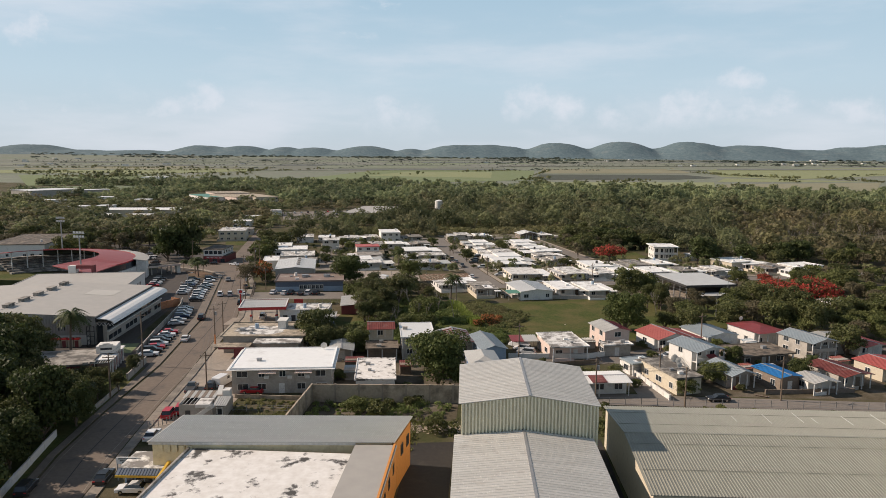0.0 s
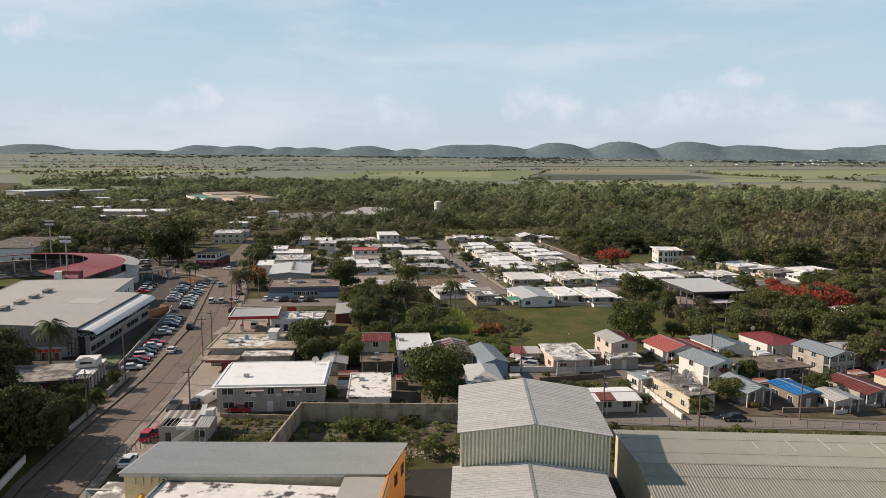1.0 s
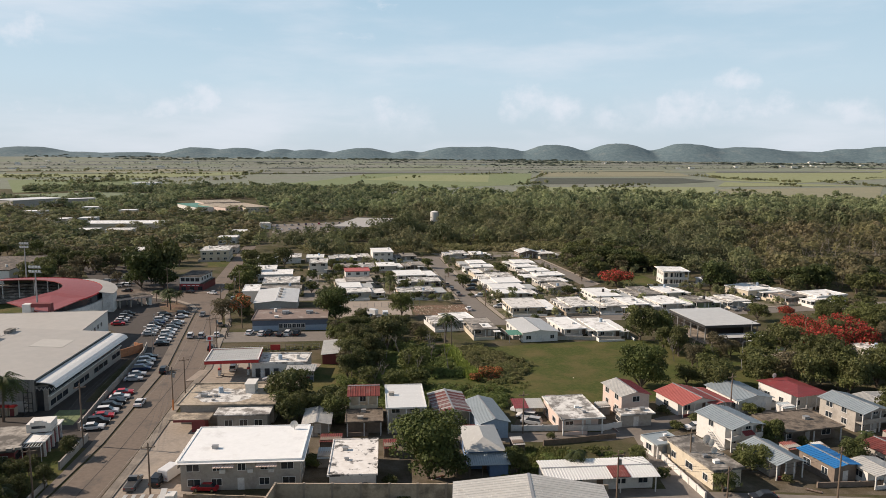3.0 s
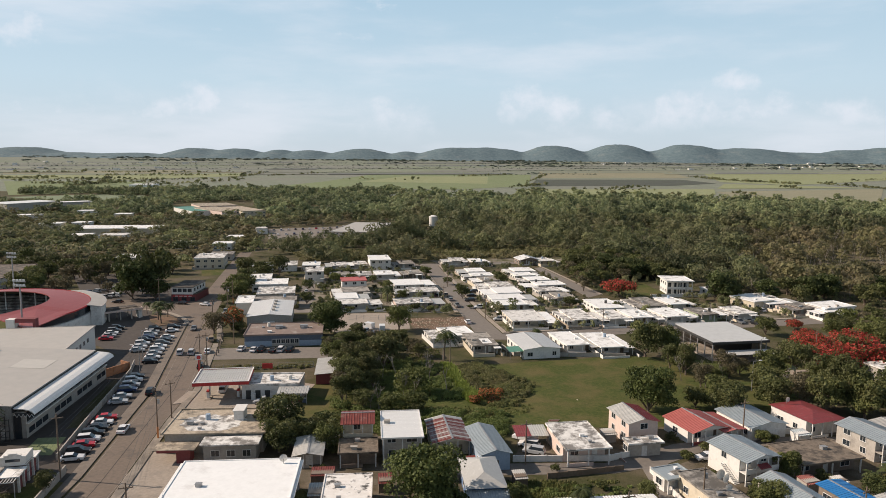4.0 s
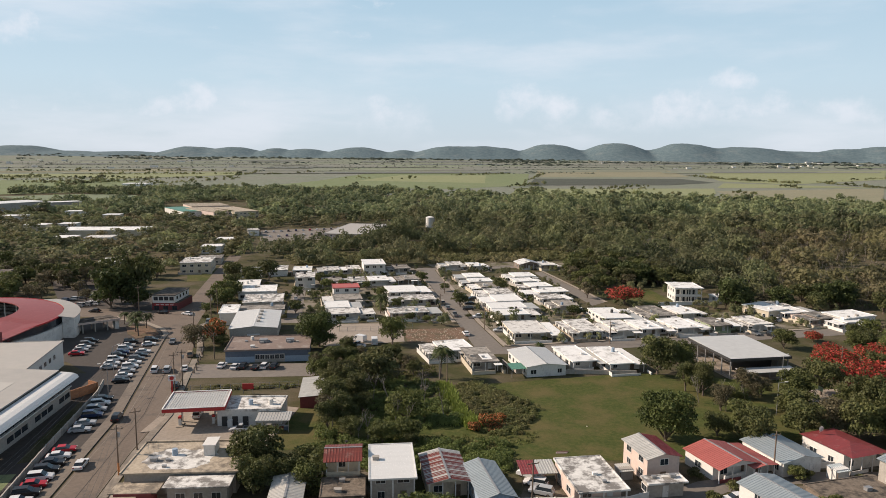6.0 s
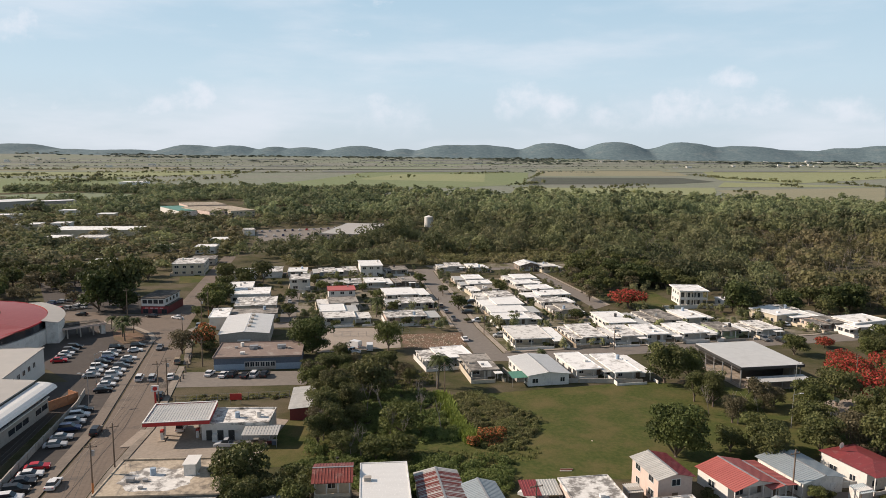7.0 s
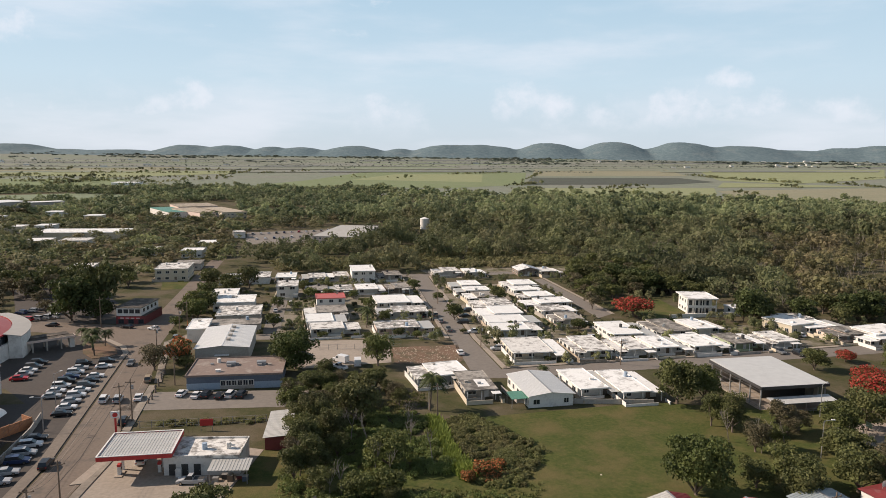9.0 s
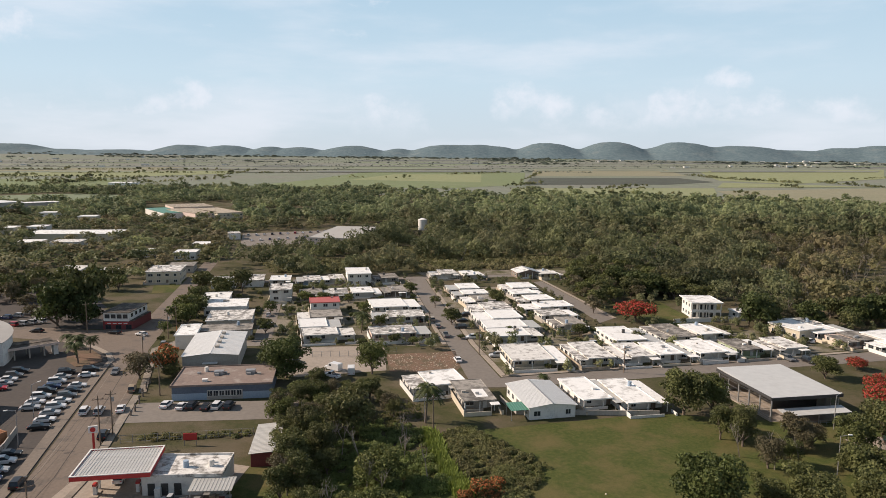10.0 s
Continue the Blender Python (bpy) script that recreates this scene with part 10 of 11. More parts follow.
tree("dry", -33.4, 197.5, 0.9, 1)
tree("broad", 52.0, 239.4, 1.35, 1.05)
tree("light", 59.5, 241.8, 1.2, 1.1)
tree("broad", 59.0, 229.4, 0.8, 0.8)
tree("loose", 59.0, 221.5, 1.0, 1.1)
tree("loose", 55.5, 225.0, 0.9, 1.1)
tree("dry", 59.9, 210.8, 1.0, 1)
tree("dry", 69.5, 222.4, 1.0, 1.1)
tree("loose", 64.5, 212.5, 0.75, 0.9)
tree("broad", 74.9, 204.6, 1.1, 0.9)
tree("broad", 59.8, 194.9, 1.1, 0.9)
tree("flame", 97.8, 225.4, 1.3, 0.9)
tree("flame", 111.4, 231.2, 1.5, 0.9)
tree("flame", 64.3, 340.6, 1.4, 0.78)
tree("flame", 115.2, 281.3, 0.6, 0.9)
tree("broad", 90.2, 224.8, 1.2, 1)
tree("flame", 104.3, 245.4, 1.2, 0.85)
tree("flame", 119.0, 249.6, 1.2, 0.9)
tree("broad", 90.8, 204.2, 1.3, 1.1)
tree("light", 89.4, 211.7, 1.1, 1)
tree("light", 82.0, 219.6, 1.2, 1)
tree("tall", 90.1, 193.8, 1.1, 1)
tree("broad", -192.7, 357.7, 1.5, 1)
tree("broad", -190.0, 370.9, 1.4, 1)
tree("mango", -147.0, 312.5, 1.45, 1.1)
tree("mango", -136.5, 312.5, 1.15, 1.0)
tree("broad", -141.5, 320.0, 2.0, 1.45)
tree("dry", -89.0, 256.0, 1.35, 0.85)
tree("orange", -84.9, 262.0, 2.1, 1.2)
tree("broad", -81.5, 259.0, 0.6, 0.8)
tree("light", -108.5, 332.5, 1.3, 1)
tree("broad", -70.6, 309.1, 0.75, 0.9)
tree("broad", -34.2, 165.6, 0.8, 0.9)
tree("broad", -43.4, 168.7, 1.2, 1)
tree("broad", -38.8, 161.7, 0.9, 1)
tree("light", -30.3, 162.4, 1, 0.9)
tree("light", -30.6, 169.7, 1, 0.8)
tree("broad", -26.0, 221.8, 1.3, 1)
tree("light", -15.2, 198.5, 1.2, 0.9)
tree("broad", -6.2, 327.7, 0.85, 0.95)
tree("broad", 11.5, 365.6, 0.85, 1)
tree("broad", 38.7, 314.6, 0.7, 0.8)
tree("broad", 57.2, 308.5, 0.6, 0.8)
tree("light", 111.3, 342.9, 1.1, 1)
tree("broad", 101.3, 271.6, 1, 0.8)
tree("broad", -14.4, 363.1, 0.6, 0.8)
tree("broad", -2.6, 307.2, 0.35, 0.6)
tree("mango", 76.5, 397.9, 1.2, 0.9)
tree("broad", 60.4, 396.3, 1.2, 0.9)
tree("mango", 82.7, 391.6, 1.2, 0.9)
tree("dry", 50.2, 352.4, 1.1, 1)
tree("mango", 73.2, 420.4, 1.2, 0.8)
tree("broad", -105.1, 148.0, 1.4, 1)
tree("broad", -94.0, 128.9, 1.4, 1)
tree("mango", -70.6, 105.5, 0.95, 1.3)
tree("loose", -84.0, 124.0, 0.9, 1.1)
tree("loose", -79.0, 129.5, 0.65, 0.9)
tree("mango", -68.6, 111.5, 0.62, 1.25)
tree("mango", -69.0, 95.0, 0.85, 1.0)
tree("broad", -73.0, 112.5, 1.0, 1.2)
tree("mango", -67.0, 86.0, 0.9, 1.0)
tree("mango", -79.5, 110.0, 0.95, 1.05)
tree("mango", -78.0, 98.0, 1.0, 1.05)
tree("mango", -90.0, 118.0, 1.2, 1.1)
tree("mango", -93.0, 129.0, 1.2, 1.1)
tree("mango", -74.0, 88.0, 0.95, 1.0)
tree("loose", -74.0, 103.0, 1.0, 1.0)
tree("loose", -71.5, 96.0, 0.9, 0.95)
tree("light", -73.5, 126.0, 0.5, 0.8)
tree("loose", -74.5, 121.5, 0.72, 1.05)
tree("broad", -70.9, 115.8, 0.75, 1.2)
tree("loose", -71.0, 129.5, 0.5, 1.1)
tree("loose", -72.4, 124.6, 0.55, 1.05)
tree("loose", -75.6, 129.0, 0.62, 1.0)
tree("loose", -76.8, 134.0, 0.5, 0.9)
tree("loose", -74.2, 141.5, 0.55, 0.95)
tree("mango", -83.6, 108.9, 1.2, 1)
tree("mango", -109.6, 143.1, 1.2, 1)
tree("broad", -100.1, 148.5, 1, 1)
tree("broad", 90.3, 172.3, 1, 1)
tree("light", 53.2, 145.2, 0.85, 0.8)
tree("light", 42.4, 137.2, 0.7, 0.7)
tree("light", 60.2, 177.4, 0.5, 0.8)
tree("shrub_light", -18.8, 126.5, 0.7, 0.8)
tree("shrub", -23.2, 125.4, 0.7, 0.8)
tree("shrub", -12.2, 126.2, 0.8, 1)
tree("light", -28.9, 141.3, 0.5, 0.6)
tree("shrub", -6.4, 114.0, 1.2, 1)
tree("light", -21.4, 120.9, 0.7, 0.7)
tree("shrub", -17.1, 119.8, 1.2, 1)
tree("orange", 2.7, 195.8, 1.05, 1.0)
tree("orange", 6.1, 198.5, 0.8, 0.9)
tree("orange", 0.1, 193.8, 0.75, 0.9)
tree("flame", 108.9, 257.8, 0.8, 1)
tree("shrub", -24.0, 299.4, 1.3, 1)
tree("light", -18.3, 298.4, 0.55, 0.7)
tree("shrub", -50.5, 299.3, 1.2, 0.8)
tree("light", -34.7, 295.6, 0.5, 0.7)
palm(-98.3, 157.6, 1.35, 1)
palm(-71.8, 121.4, 0.8, 0)
palm(-74.6, 122.0, 0.7, 0)
palm(-76.7, 119.7, 0.7, 0)
palm(-85.1, 125.9, 0.8, 0)
palm(-117.4, 274.2, 1.25, 0)
palm(-113.6, 268.6, 1.15, 0)
palm(-116.2, 279.4, 0.9, 0)
palm(-126.8, 284.6, 0.8, 0)
palm(-9.3, 230.0, 1.2, 1)
palm(-12.5, 248.7, 0.7, 0)
palm(-37.4, 312.0, 1.0, 1)
palm(-41.5, 324.5, 0.8, 0)
palm(20.7, 255.7, 0.7, 0)
palm(18.0, 138.8, 0.8, 0)
palm(75.1, 155.0, 0.7, 0)
palm(72.1, 153.3, 0.6, 0)
palm(12.8, 308.5, 0.6, 0)
for k in range(13):
    palm(258.0 + k * 10.6 + 3.0 * math.sin(k * 2.1), 1104.0 + 14.0 * math.sin(k * 1.3), 0.9 + 0.25 * math.sin(k * 3.7), k % 2)


def scatter(pts, step, kinds, seed, lo=0.7, hi=1.25, gap=1.5):
    """Trees and shrubs strewn over a plot, clear of what is built there."""
    rnd = random.Random(seed)
    xs, ys = [p[0] for p in pts], [p[1] for p in pts]
    n = int((max(xs) - min(xs)) * (max(ys) - min(ys)) / step ** 2)
    done = []
    for i in range(n):
        x, y = rnd.uniform(min(xs), max(xs)), rnd.uniform(min(ys), max(ys))
        if inside(x, y, pts) and not taken(x, y, gap) and not inside(x, y, ROAD) and all((x - a) ** 2 + (y - b) ** 2 > (step * 0.6) ** 2 for a, b in done):
            done.append((x, y))
            tree(rnd.choice(kinds), x, y, rnd.uniform(lo, hi), rnd.uniform(0.8, 1.1))


for k in range(9):
    claim(34.6 + (18.5) * k / 8, 426.3 + (-86.7) * k / 8, 10, 12, 14)
claim(75.0, 354.0, 24.0, 32.0, 6)
SCRUB = [(-45.2, 231.7), (-32.1, 241.3), (-8.8, 217.0), (9.7, 218.5), (14.0, 191.5), (7.1, 178.8), (-12.0, 184.8), (-27.7, 183.6)]
scatter([(-50.9, 237.6), (-39.4, 251.1), (-32.7, 247.2), (-27.1, 225.0), (-23.2, 193.4), (-35.1, 192.6)], 6.0, ("loose", "dry", "loose", "light"), 12, 0.55, 0.95)
scatter([(-33.5, 251.6), (-12.8, 243.6), (-10.3, 229.5), (-28.0, 230.0)], 5.5, ("loose", "broad", "dry", "loose"), 31, 0.5, 0.75)
tree("light", -13.8, 187.6, 0.85, 0.8)
tree("loose", -29.2, 193.0, 1.0, 1.05)
tree("loose", -33.0, 201.0, 1.05, 1.05)
tree("loose", -28.2, 206.5, 0.95, 1.1)
tree("loose", -33.6, 213.5, 1.05, 1.1)
undergrowth("weeds", [(-30.6, 229.8), (-11.5, 227.8), (-5.3, 207.7), (-1.0, 194.9), (-26.2, 193.2)], 330, 0.5, 1.3, 170, 0.17, "scrub_green", 51, "low dark green weeds and saplings", 1.0)
undergrowth("bushes", [(-5.3, 223.9), (-0.4, 227.9), (9.6, 216.8), (15.6, 209.9), (13.9, 201.0), (10.1, 191.9), (2.8, 191.5), (-0.8, 203.8)], 420, 0.5, 1.1, 150, 0.16, "scrub", 52, "low olive bushes beside the reeds", 0.9)
undergrowth("flowers", [(0.4, 199.3), (6.0, 200.1), (8.5, 197.6), (6.8, 193.7), (0.9, 193.3)], 40, 0.4, 0.8, 130, 0.14, "leaf_orange", 53, "low bushes with dull orange flowers", 0.9)
undergrowth("weeds", [(-118.6, 466.7), (-72.3, 484.6), (-55.2, 541.9), (-28.3, 545.1), (-41.6, 455.1), (-106.6, 437.3)], 420, 1.2, 2.6, 60, 0.5, "scrub_tan", 55, "rank green and tan scrub on open land behind the houses", 0.9)
undergrowth("scrub", [(-31.0, 448.0), (62.0, 472.0), (68.0, 500.0), (30.0, 520.0), (-40.0, 508.0)], 520, 1.0, 2.3, 60, 0.5, "scrub_tan", 62, "tall tan scrub and reeds behind the houses", 1.1)
undergrowth("weeds", [(-30.0, 117.0), (-5.0, 120.0), (-4.5, 127.5), (-30.0, 125.8)], 80, 0.35, 0.9, 130, 0.14, "scrub_green", 56, "shrubs and weeds growing up against the block wall", 1.15)
undergrowth("weeds", [(-46.0, 121.0), (-32.5, 121.0), (-32.5, 127.5), (-46.0, 127.5)], 50, 0.2, 0.5, 90, 0.18, "scrub", 57, "weeds on the empty plot", 0.8)
undergrowth("weeds", [(20.0, 117.0), (105.0, 118.5), (105.0, 128.5), (20.0, 128.0)], 260, 0.3, 0.9, 90, 0.2, "scrub", 58, "rough weeds behind the warehouse", 0.8)
undergrowth("weeds", [(4.0, 140.0), (31.0, 142.0), (30.0, 152.0), (4.0, 151.0)], 120, 0.3, 0.7, 90, 0.18, "scrub_green", 59, "weeds on the empty plot by the lane", 0.7)
undergrowth("weeds", [(-72.0, 214.5), (-46.0, 219.0), (-45.0, 223.0), (-73.0, 218.0)], 60, 0.25, 0.7, 80, 0.2, "scrub", 61, "weeds along the edge of the car park", 0.8)
undergrowth("bushes", [(-29.5, 186.6), (-12.2, 186.9), (8.2, 187.8), (7.0, 174.7), (2.4, 169.3), (-22.2, 172.6), (-32.7, 178.8), (-35.1, 194.7)], 400, 0.5, 1.5, 130, 0.18, "scrub_green", 54, "lush green bushes behind the lane houses", 1.0)
scatter([(56.2, 236.1), (74.9, 228.9), (88.3, 220.8), (83.5, 200.3), (48.5, 198.1)], 8.5, ("light", "dry", "dry", "shrub", "shrub", "broad"), 13, 0.6, 0.95)
scatter([(85.0, 195.0), (150.0, 200.0), (175.0, 290.0), (130.0, 285.0), (108.0, 262.0), (102.0, 225.0)], 11.5, ("light", "broad", "dry", "loose", "light"), 14, 0.7, 1.15)
scatter([(82.0, 176.0), (140.0, 178.0), (150.0, 204.0), (85.0, 198.0)], 7.0, ("light", "dry", "loose", "light"), 15, 0.6, 1.0)
scatter([(-140.0, 60.0), (-72.0, 60.0), (-82.0, 110.0), (-92.0, 134.0), (-130.0, 150.0)], 9.0, ("broad", "mango", "mango", "broad"), 16, 0.8, 1.2)
scatter([(-74.0, 92.0), (-76.5, 112.0), (-82.0, 132.0), (-96.0, 136.0), (-96.0, 90.0)], 5.5, ("loose", "shrub", "broad", "shrub", "loose"), 39, 0.5, 0.9)
scatter([(106.0, 198.0), (124.0, 193.0), (172.0, 300.0), (128.0, 284.0), (112.0, 246.0)], 8.0, ("light", "dry", "broad", "light"), 40, 0.9, 1.4)
scatter([(-118.0, 320.0), (-100.0, 318.0), (-100.0, 400.0), (-130.0, 400.0)], 9.0, ("broad", "light", "broad"), 17, 0.8, 1.3)
scatter([(-260.0, 310.0), (-150.0, 318.0), (-160.0, 400.0), (-240.0, 400.0)], 11.0, ("broad", "broad", "dry", "light"), 18, 0.9, 1.3)
scatter([(40.0, 388.0), (62.0, 380.0), (110.0, 385.0), (100.0, 440.0), (70.0, 455.0), (60.0, 440.0)], 8.0, ("broad", "light", "dry", "broad"), 19, 0.9, 1.3)
scatter([(51.1, 439.6), (81.4, 484.0), (108.4, 435.5), (92.5, 389.9), (70.2, 393.1), (56.8, 345.8), (45.7, 338.9), (47.1, 395.0)], 7.0, ("broad", "dry", "broad", "light"), 38, 0.8, 1.25)
scatter([(105.0, 330.0), (190.0, 330.0), (190.0, 360.0), (105.0, 352.0)], 8.0, ("broad", "mango", "dry", "light"), 20, 0.9, 1.3)
scatter([(-60.0, 296.0), (-10.0, 300.0), (-32.0, 420.0), (-86.0, 404.0)], 7.0, ("shrub", "shrub", "light", "shrub_light", "shrub"), 21, 0.5, 0.9, 0.3)
scatter([(10.0, 268.0), (120.0, 302.0), (112.0, 330.0), (42.0, 322.0), (20.0, 404.0), (-18.0, 400.0)], 6.5, ("shrub", "shrub_light", "shrub", "shrub"), 22, 0.5, 0.95, 0.2)
scatter([(-30.0, 122.0), (110.0, 140.0), (110.0, 178.0), (-40.0, 172.0)], 8.5, ("shrub", "shrub_light", "light", "shrub"), 23, 0.5, 0.9, 0.6)
scatter([(-50.0, 104.0), (-13.0, 104.0), (-13.0, 118.0), (-45.0, 118.0)], 8.0, ("shrub", "shrub_light"), 24, 0.4, 0.7, 0.6)
scatter([(18.0, 115.0), (110.0, 116.0), (110.0, 129.0), (18.0, 128.0)], 5.0, ("shrub_light", "shrub"), 25, 0.35, 0.7, 0.6)


# ---- grass tufts and undergrowth ----
def tufts(name, plots, count, tall, mat, seed, label, blades=7):
    """Short upright blades strewn over plots, in one mesh."""
    rng = np.random.default_rng(seed)
    out = []
    for pts, share in plots:
        xs, ys = [p[0] for p in pts], [p[1] for p in pts]
        n = 0
        while n < count * share:
            x, y = rng.uniform(min(xs), max(xs)), rng.uniform(min(ys), max(ys))
            n += 1
            if not inside(x, y, pts) or taken(x, y, 0.3) or noise.noise((x * 0.09, y * 0.09, seed)) < -0.15:
                continue
            for b in range(blades):
                a, h = rng.uniform(0, 6.283), tall * rng.uniform(0.4, 1.2)
                px, py = x + rng.normal() * 0.35, y + rng.normal() * 0.35
                lean, wd = rng.uniform(0.1, 0.6) * h, 0.10 + 0.12 * h
                out += [(px - math.sin(a) * wd, py + math.cos(a) * wd, gz(py)), (px + math.sin(a) * wd, py - math.cos(a) * wd, gz(py)), (px + math.cos(a) * lean, py + math.sin(a) * lean, gz(py) + h)]
    return tagged(new(name, leaf_mesh(name, np.array(out), mat)), label, "grass", "", "stuff")


tufts("tall_grass", [(SCRUB, 0.5), ([(-32.7, 247.2), (-12.0, 242.5), (-6.3, 214.3), (7.9, 195.4), (-26.2, 193.2), (-33.3, 224.5)], 0.5)], 5000, 0.5, "tuft", 41, "tall rough grass between the shrubs")
tufts("reeds", [([(-9.9, 224.9), (-6.5, 223.8), (-3.2, 209.1), (1.0, 198.4), (1.7, 194.2), (-0.9, 194.0), (-2.3, 198.2), (-5.3, 208.5)], 1.0)], 3200, 1.5, "reeds", 42, "strip of bright green reeds")
tufts("rough_grass", [([(18.0, 114.0), (110.0, 116.0), (110.0, 129.0), (18.0, 128.0)], 0.5), ([(-50.0, 104.0), (-3.0, 104.0), (-3.0, 120.0), (-45.0, 120.0)], 0.3), ([(4.0, 141.0), (31.0, 143.0), (31.0, 154.0), (4.0, 152.0)], 0.4)], 5000, 0.5, "tuft", 44, "rough grass along walls and lanes")


# ---- woods and hedges ----
def strew(pts, step, seed, clear=(), gap=4.0):
    """Jittered grid of places in a plot."""
    rng = np.random.default_rng(seed)
    xs, ys = [p[0] for p in pts], [p[1] for p in pts]
    out = []
    for gy in np.arange(min(ys), max(ys), step):
        for gx in np.arange(min(xs), max(xs), step):
            x, y = gx + rng.uniform(-0.5, 0.5) * step, gy + rng.uniform(-0.5, 0.5) * step
            if inside(x, y, pts) and not any(inside(x, y, c) for c in clear) and not taken(x, y, gap) and not inside(x, y, ROAD):
                if noise.noise((x * 0.012, y * 0.012, seed)) > -0.42 and noise.noise((x * 0.05, y * 0.05, seed + 7)) > -0.38:
                    out.append((x, y))
    return out


def wood(name, places, quads, size, mat, seed, label, height=1.0, girth=1.0, tone_shift=0.0, span=(1.3, 2.4)):
    """Many crowns in one mesh."""
    rng = np.random.default_rng(seed)
    kinds = []
    for v in range(18):
        r = rng.uniform(*span) ** 2
        top = r * rng.uniform(0.9, 1.8) + rng.uniform(1.4, 3.4)
        kinds.append(leaf_cloud(rng, crown_lobes(rng, r, 0.4, top, 7), int(quads * (r / 4.0) ** 1.7), size, 0.85, 0.22))
    all_v, tone = [], []
    for x, y in places:
        k = kinds[rng.integers(18)]
        a, s = rng.uniform(0, 6.283), rng.uniform(0.78, 1.22) * (1 + 0.75 * noise.noise((x * 0.035, y * 0.035, 3)))
        c, n = math.cos(a) * s * girth, math.sin(a) * s * girth
        q = np.empty_like(k)
        q[:, 0], q[:, 1], q[:, 2] = x + k[:, 0] * c - k[:, 1] * n, y + k[:, 0] * n + k[:, 1] * c, gz(y) + k[:, 2] * s * height
        all_v.append(q)
        # tone_shift moves the leaf tone of a whole wood up or down
        tone.append(np.full(len(q), min(1.0, max(0.0, 0.45 + tone_shift + 0.62 * noise.noise((x * 0.016, y * 0.016, 9)) + 0.5 * noise.noise((x * 0.045, y * 0.045, 4)) + rng.normal() * 0.11))))
    return tagged(new(name, leaf_mesh(name, np.concatenate(all_v), mat, 3, np.concatenate(tone))), label, "trees", "", "stuff")


def bare_trees(places, seed, low=6.5, high=11.5):
    """Leafless pale trees that stand out of the wood, in one mesh."""
    rng = np.random.default_rng(seed)
    out = []

    def stick(p, q, wd):
        for b in (0.0, 1.57):
            side = np.array((math.cos(b), math.sin(b), 0.0)) * wd
            out.extend([p + side, p - side, q + side * 0.5, q + side * 0.5, p - side, q - side * 0.5])

    for x, y in places:
        h = rng.uniform(low, high)
        base = np.array((x, y, gz(y)))
        fork = base + np.array((rng.normal() * 0.06 * h, rng.normal() * 0.06 * h, h * rng.uniform(0.3, 0.5)))
        stick(base, fork, 0.14)
        for k in range(int(rng.integers(3, 6))):
            a, f = rng.uniform(0, 6.283), rng.uniform(0.7, 1.0)
            away = np.array((math.cos(a), math.sin(a), 0.0))
            mid = fork + away * h * 0.11 * f + np.array((0, 0, h * 0.24 * f))
            tip = mid + away * h * rng.uniform(0.02, 0.16) + np.array((rng.normal() * 0.2, rng.normal() * 0.2, h * 0.28 * f))
            stick(fork, mid, 0.085)
            stick(mid, tip, 0.05)
            for w in range(3):
                c = mid + (tip - mid) * rng.uniform(0.0, 0.8)
                stick(c, c + np.array((rng.normal() * 0.11, rng.normal() * 0.11, 0.12 + 0.05 * rng.random())) * h, 0.03)
    return tagged(new("bare_trees", leaf_mesh("bare_trees", np.array(out), "twig")), "pale leafless trees standing in the wood", "trees", "", "stuff")


GAPS = [[(-52.0, 596.0), (-34.0, 596.0), (-34.0, 670.0), (-54.0, 670.0)], [(-30.0, 446.0), (62.0, 470.0), (64.0, 498.0), (-34.0, 490.0)], [(-186.2, 620.5), (-119.2, 664.3), (-76.8, 720.6), (-63.0, 613.3), (-90.7, 543.4), (-98.7, 510.0), (-151.8, 494.1)], [(-409.2, 916.4), (-305.2, 957.3), (-225.8, 720.4), (-307.8, 707.9)], [(-251.5, 853.8), (-184.8, 874.0), (-167.4, 799.3), (-228.4, 782.4)], [(-193.8, 957.6), (-37.7, 976.9), (-35.5, 927.7), (-183.4, 910.1)], [(-118.6, 466.7), (-72.3, 484.6), (-55.2, 541.9), (-28.3, 545.1), (-41.6, 455.1), (-106.6, 437.3)], [(-258.8, 829.3), (-206.2, 846.9), (-190.8, 798.9), (-241.3, 775.5)], [(-53.7, 900.6), (25.5, 934.3), (30.9, 877.1), (-42.7, 830.6)], [(-184.1, 1065.5), (-40.9, 1123.5), (-39.2, 1079.6), (-168.9, 1027.3)], [(-530.0, 715.0), (-440.0, 735.0), (-440.0, 800.0), (-500.0, 760.0)], [(-717.0, 1031.7), (-657.3, 1075.7), (-490.4, 1048.1), (-443.1, 950.4), (-512.5, 881.4), (-572.7, 830.9)]]
NEAR = [(-78.0, 424.0), (-30.0, 446.0), (60.0, 470.0), (72.0, 452.0), (105.0, 388.0), (112.0, 352.0), (190.0, 345.0), (185.0, 300.0), (240.0, 290.0), (330.0, 420.0), (430.0, 620.0), (-40.0, 620.0), (-130.0, 560.0), (-140.0, 430.0)]
places = strew(NEAR, 6.6, 1, GAPS)
wood("forest", [q for q in places if q[0] < 150.0 + 0.25 * (q[1] - 400.0)], 165, 0.54, "forest", 2, "dense subtropical wood of many mixed crowns", span=(1.5, 2.65))
wood("forest", [q for q in places if q[0] >= 150.0 + 0.25 * (q[1] - 400.0)], 195, 0.54, "dry_forest", 14, "dense half-dry wood of many mixed crowns")
MID = [(-40.0, 620.0), (430.0, 620.0), (640.0, 900.0), (-120.0, 900.0), (-130.0, 560.0)]
places = strew(MID, 7.4, 3, GAPS)
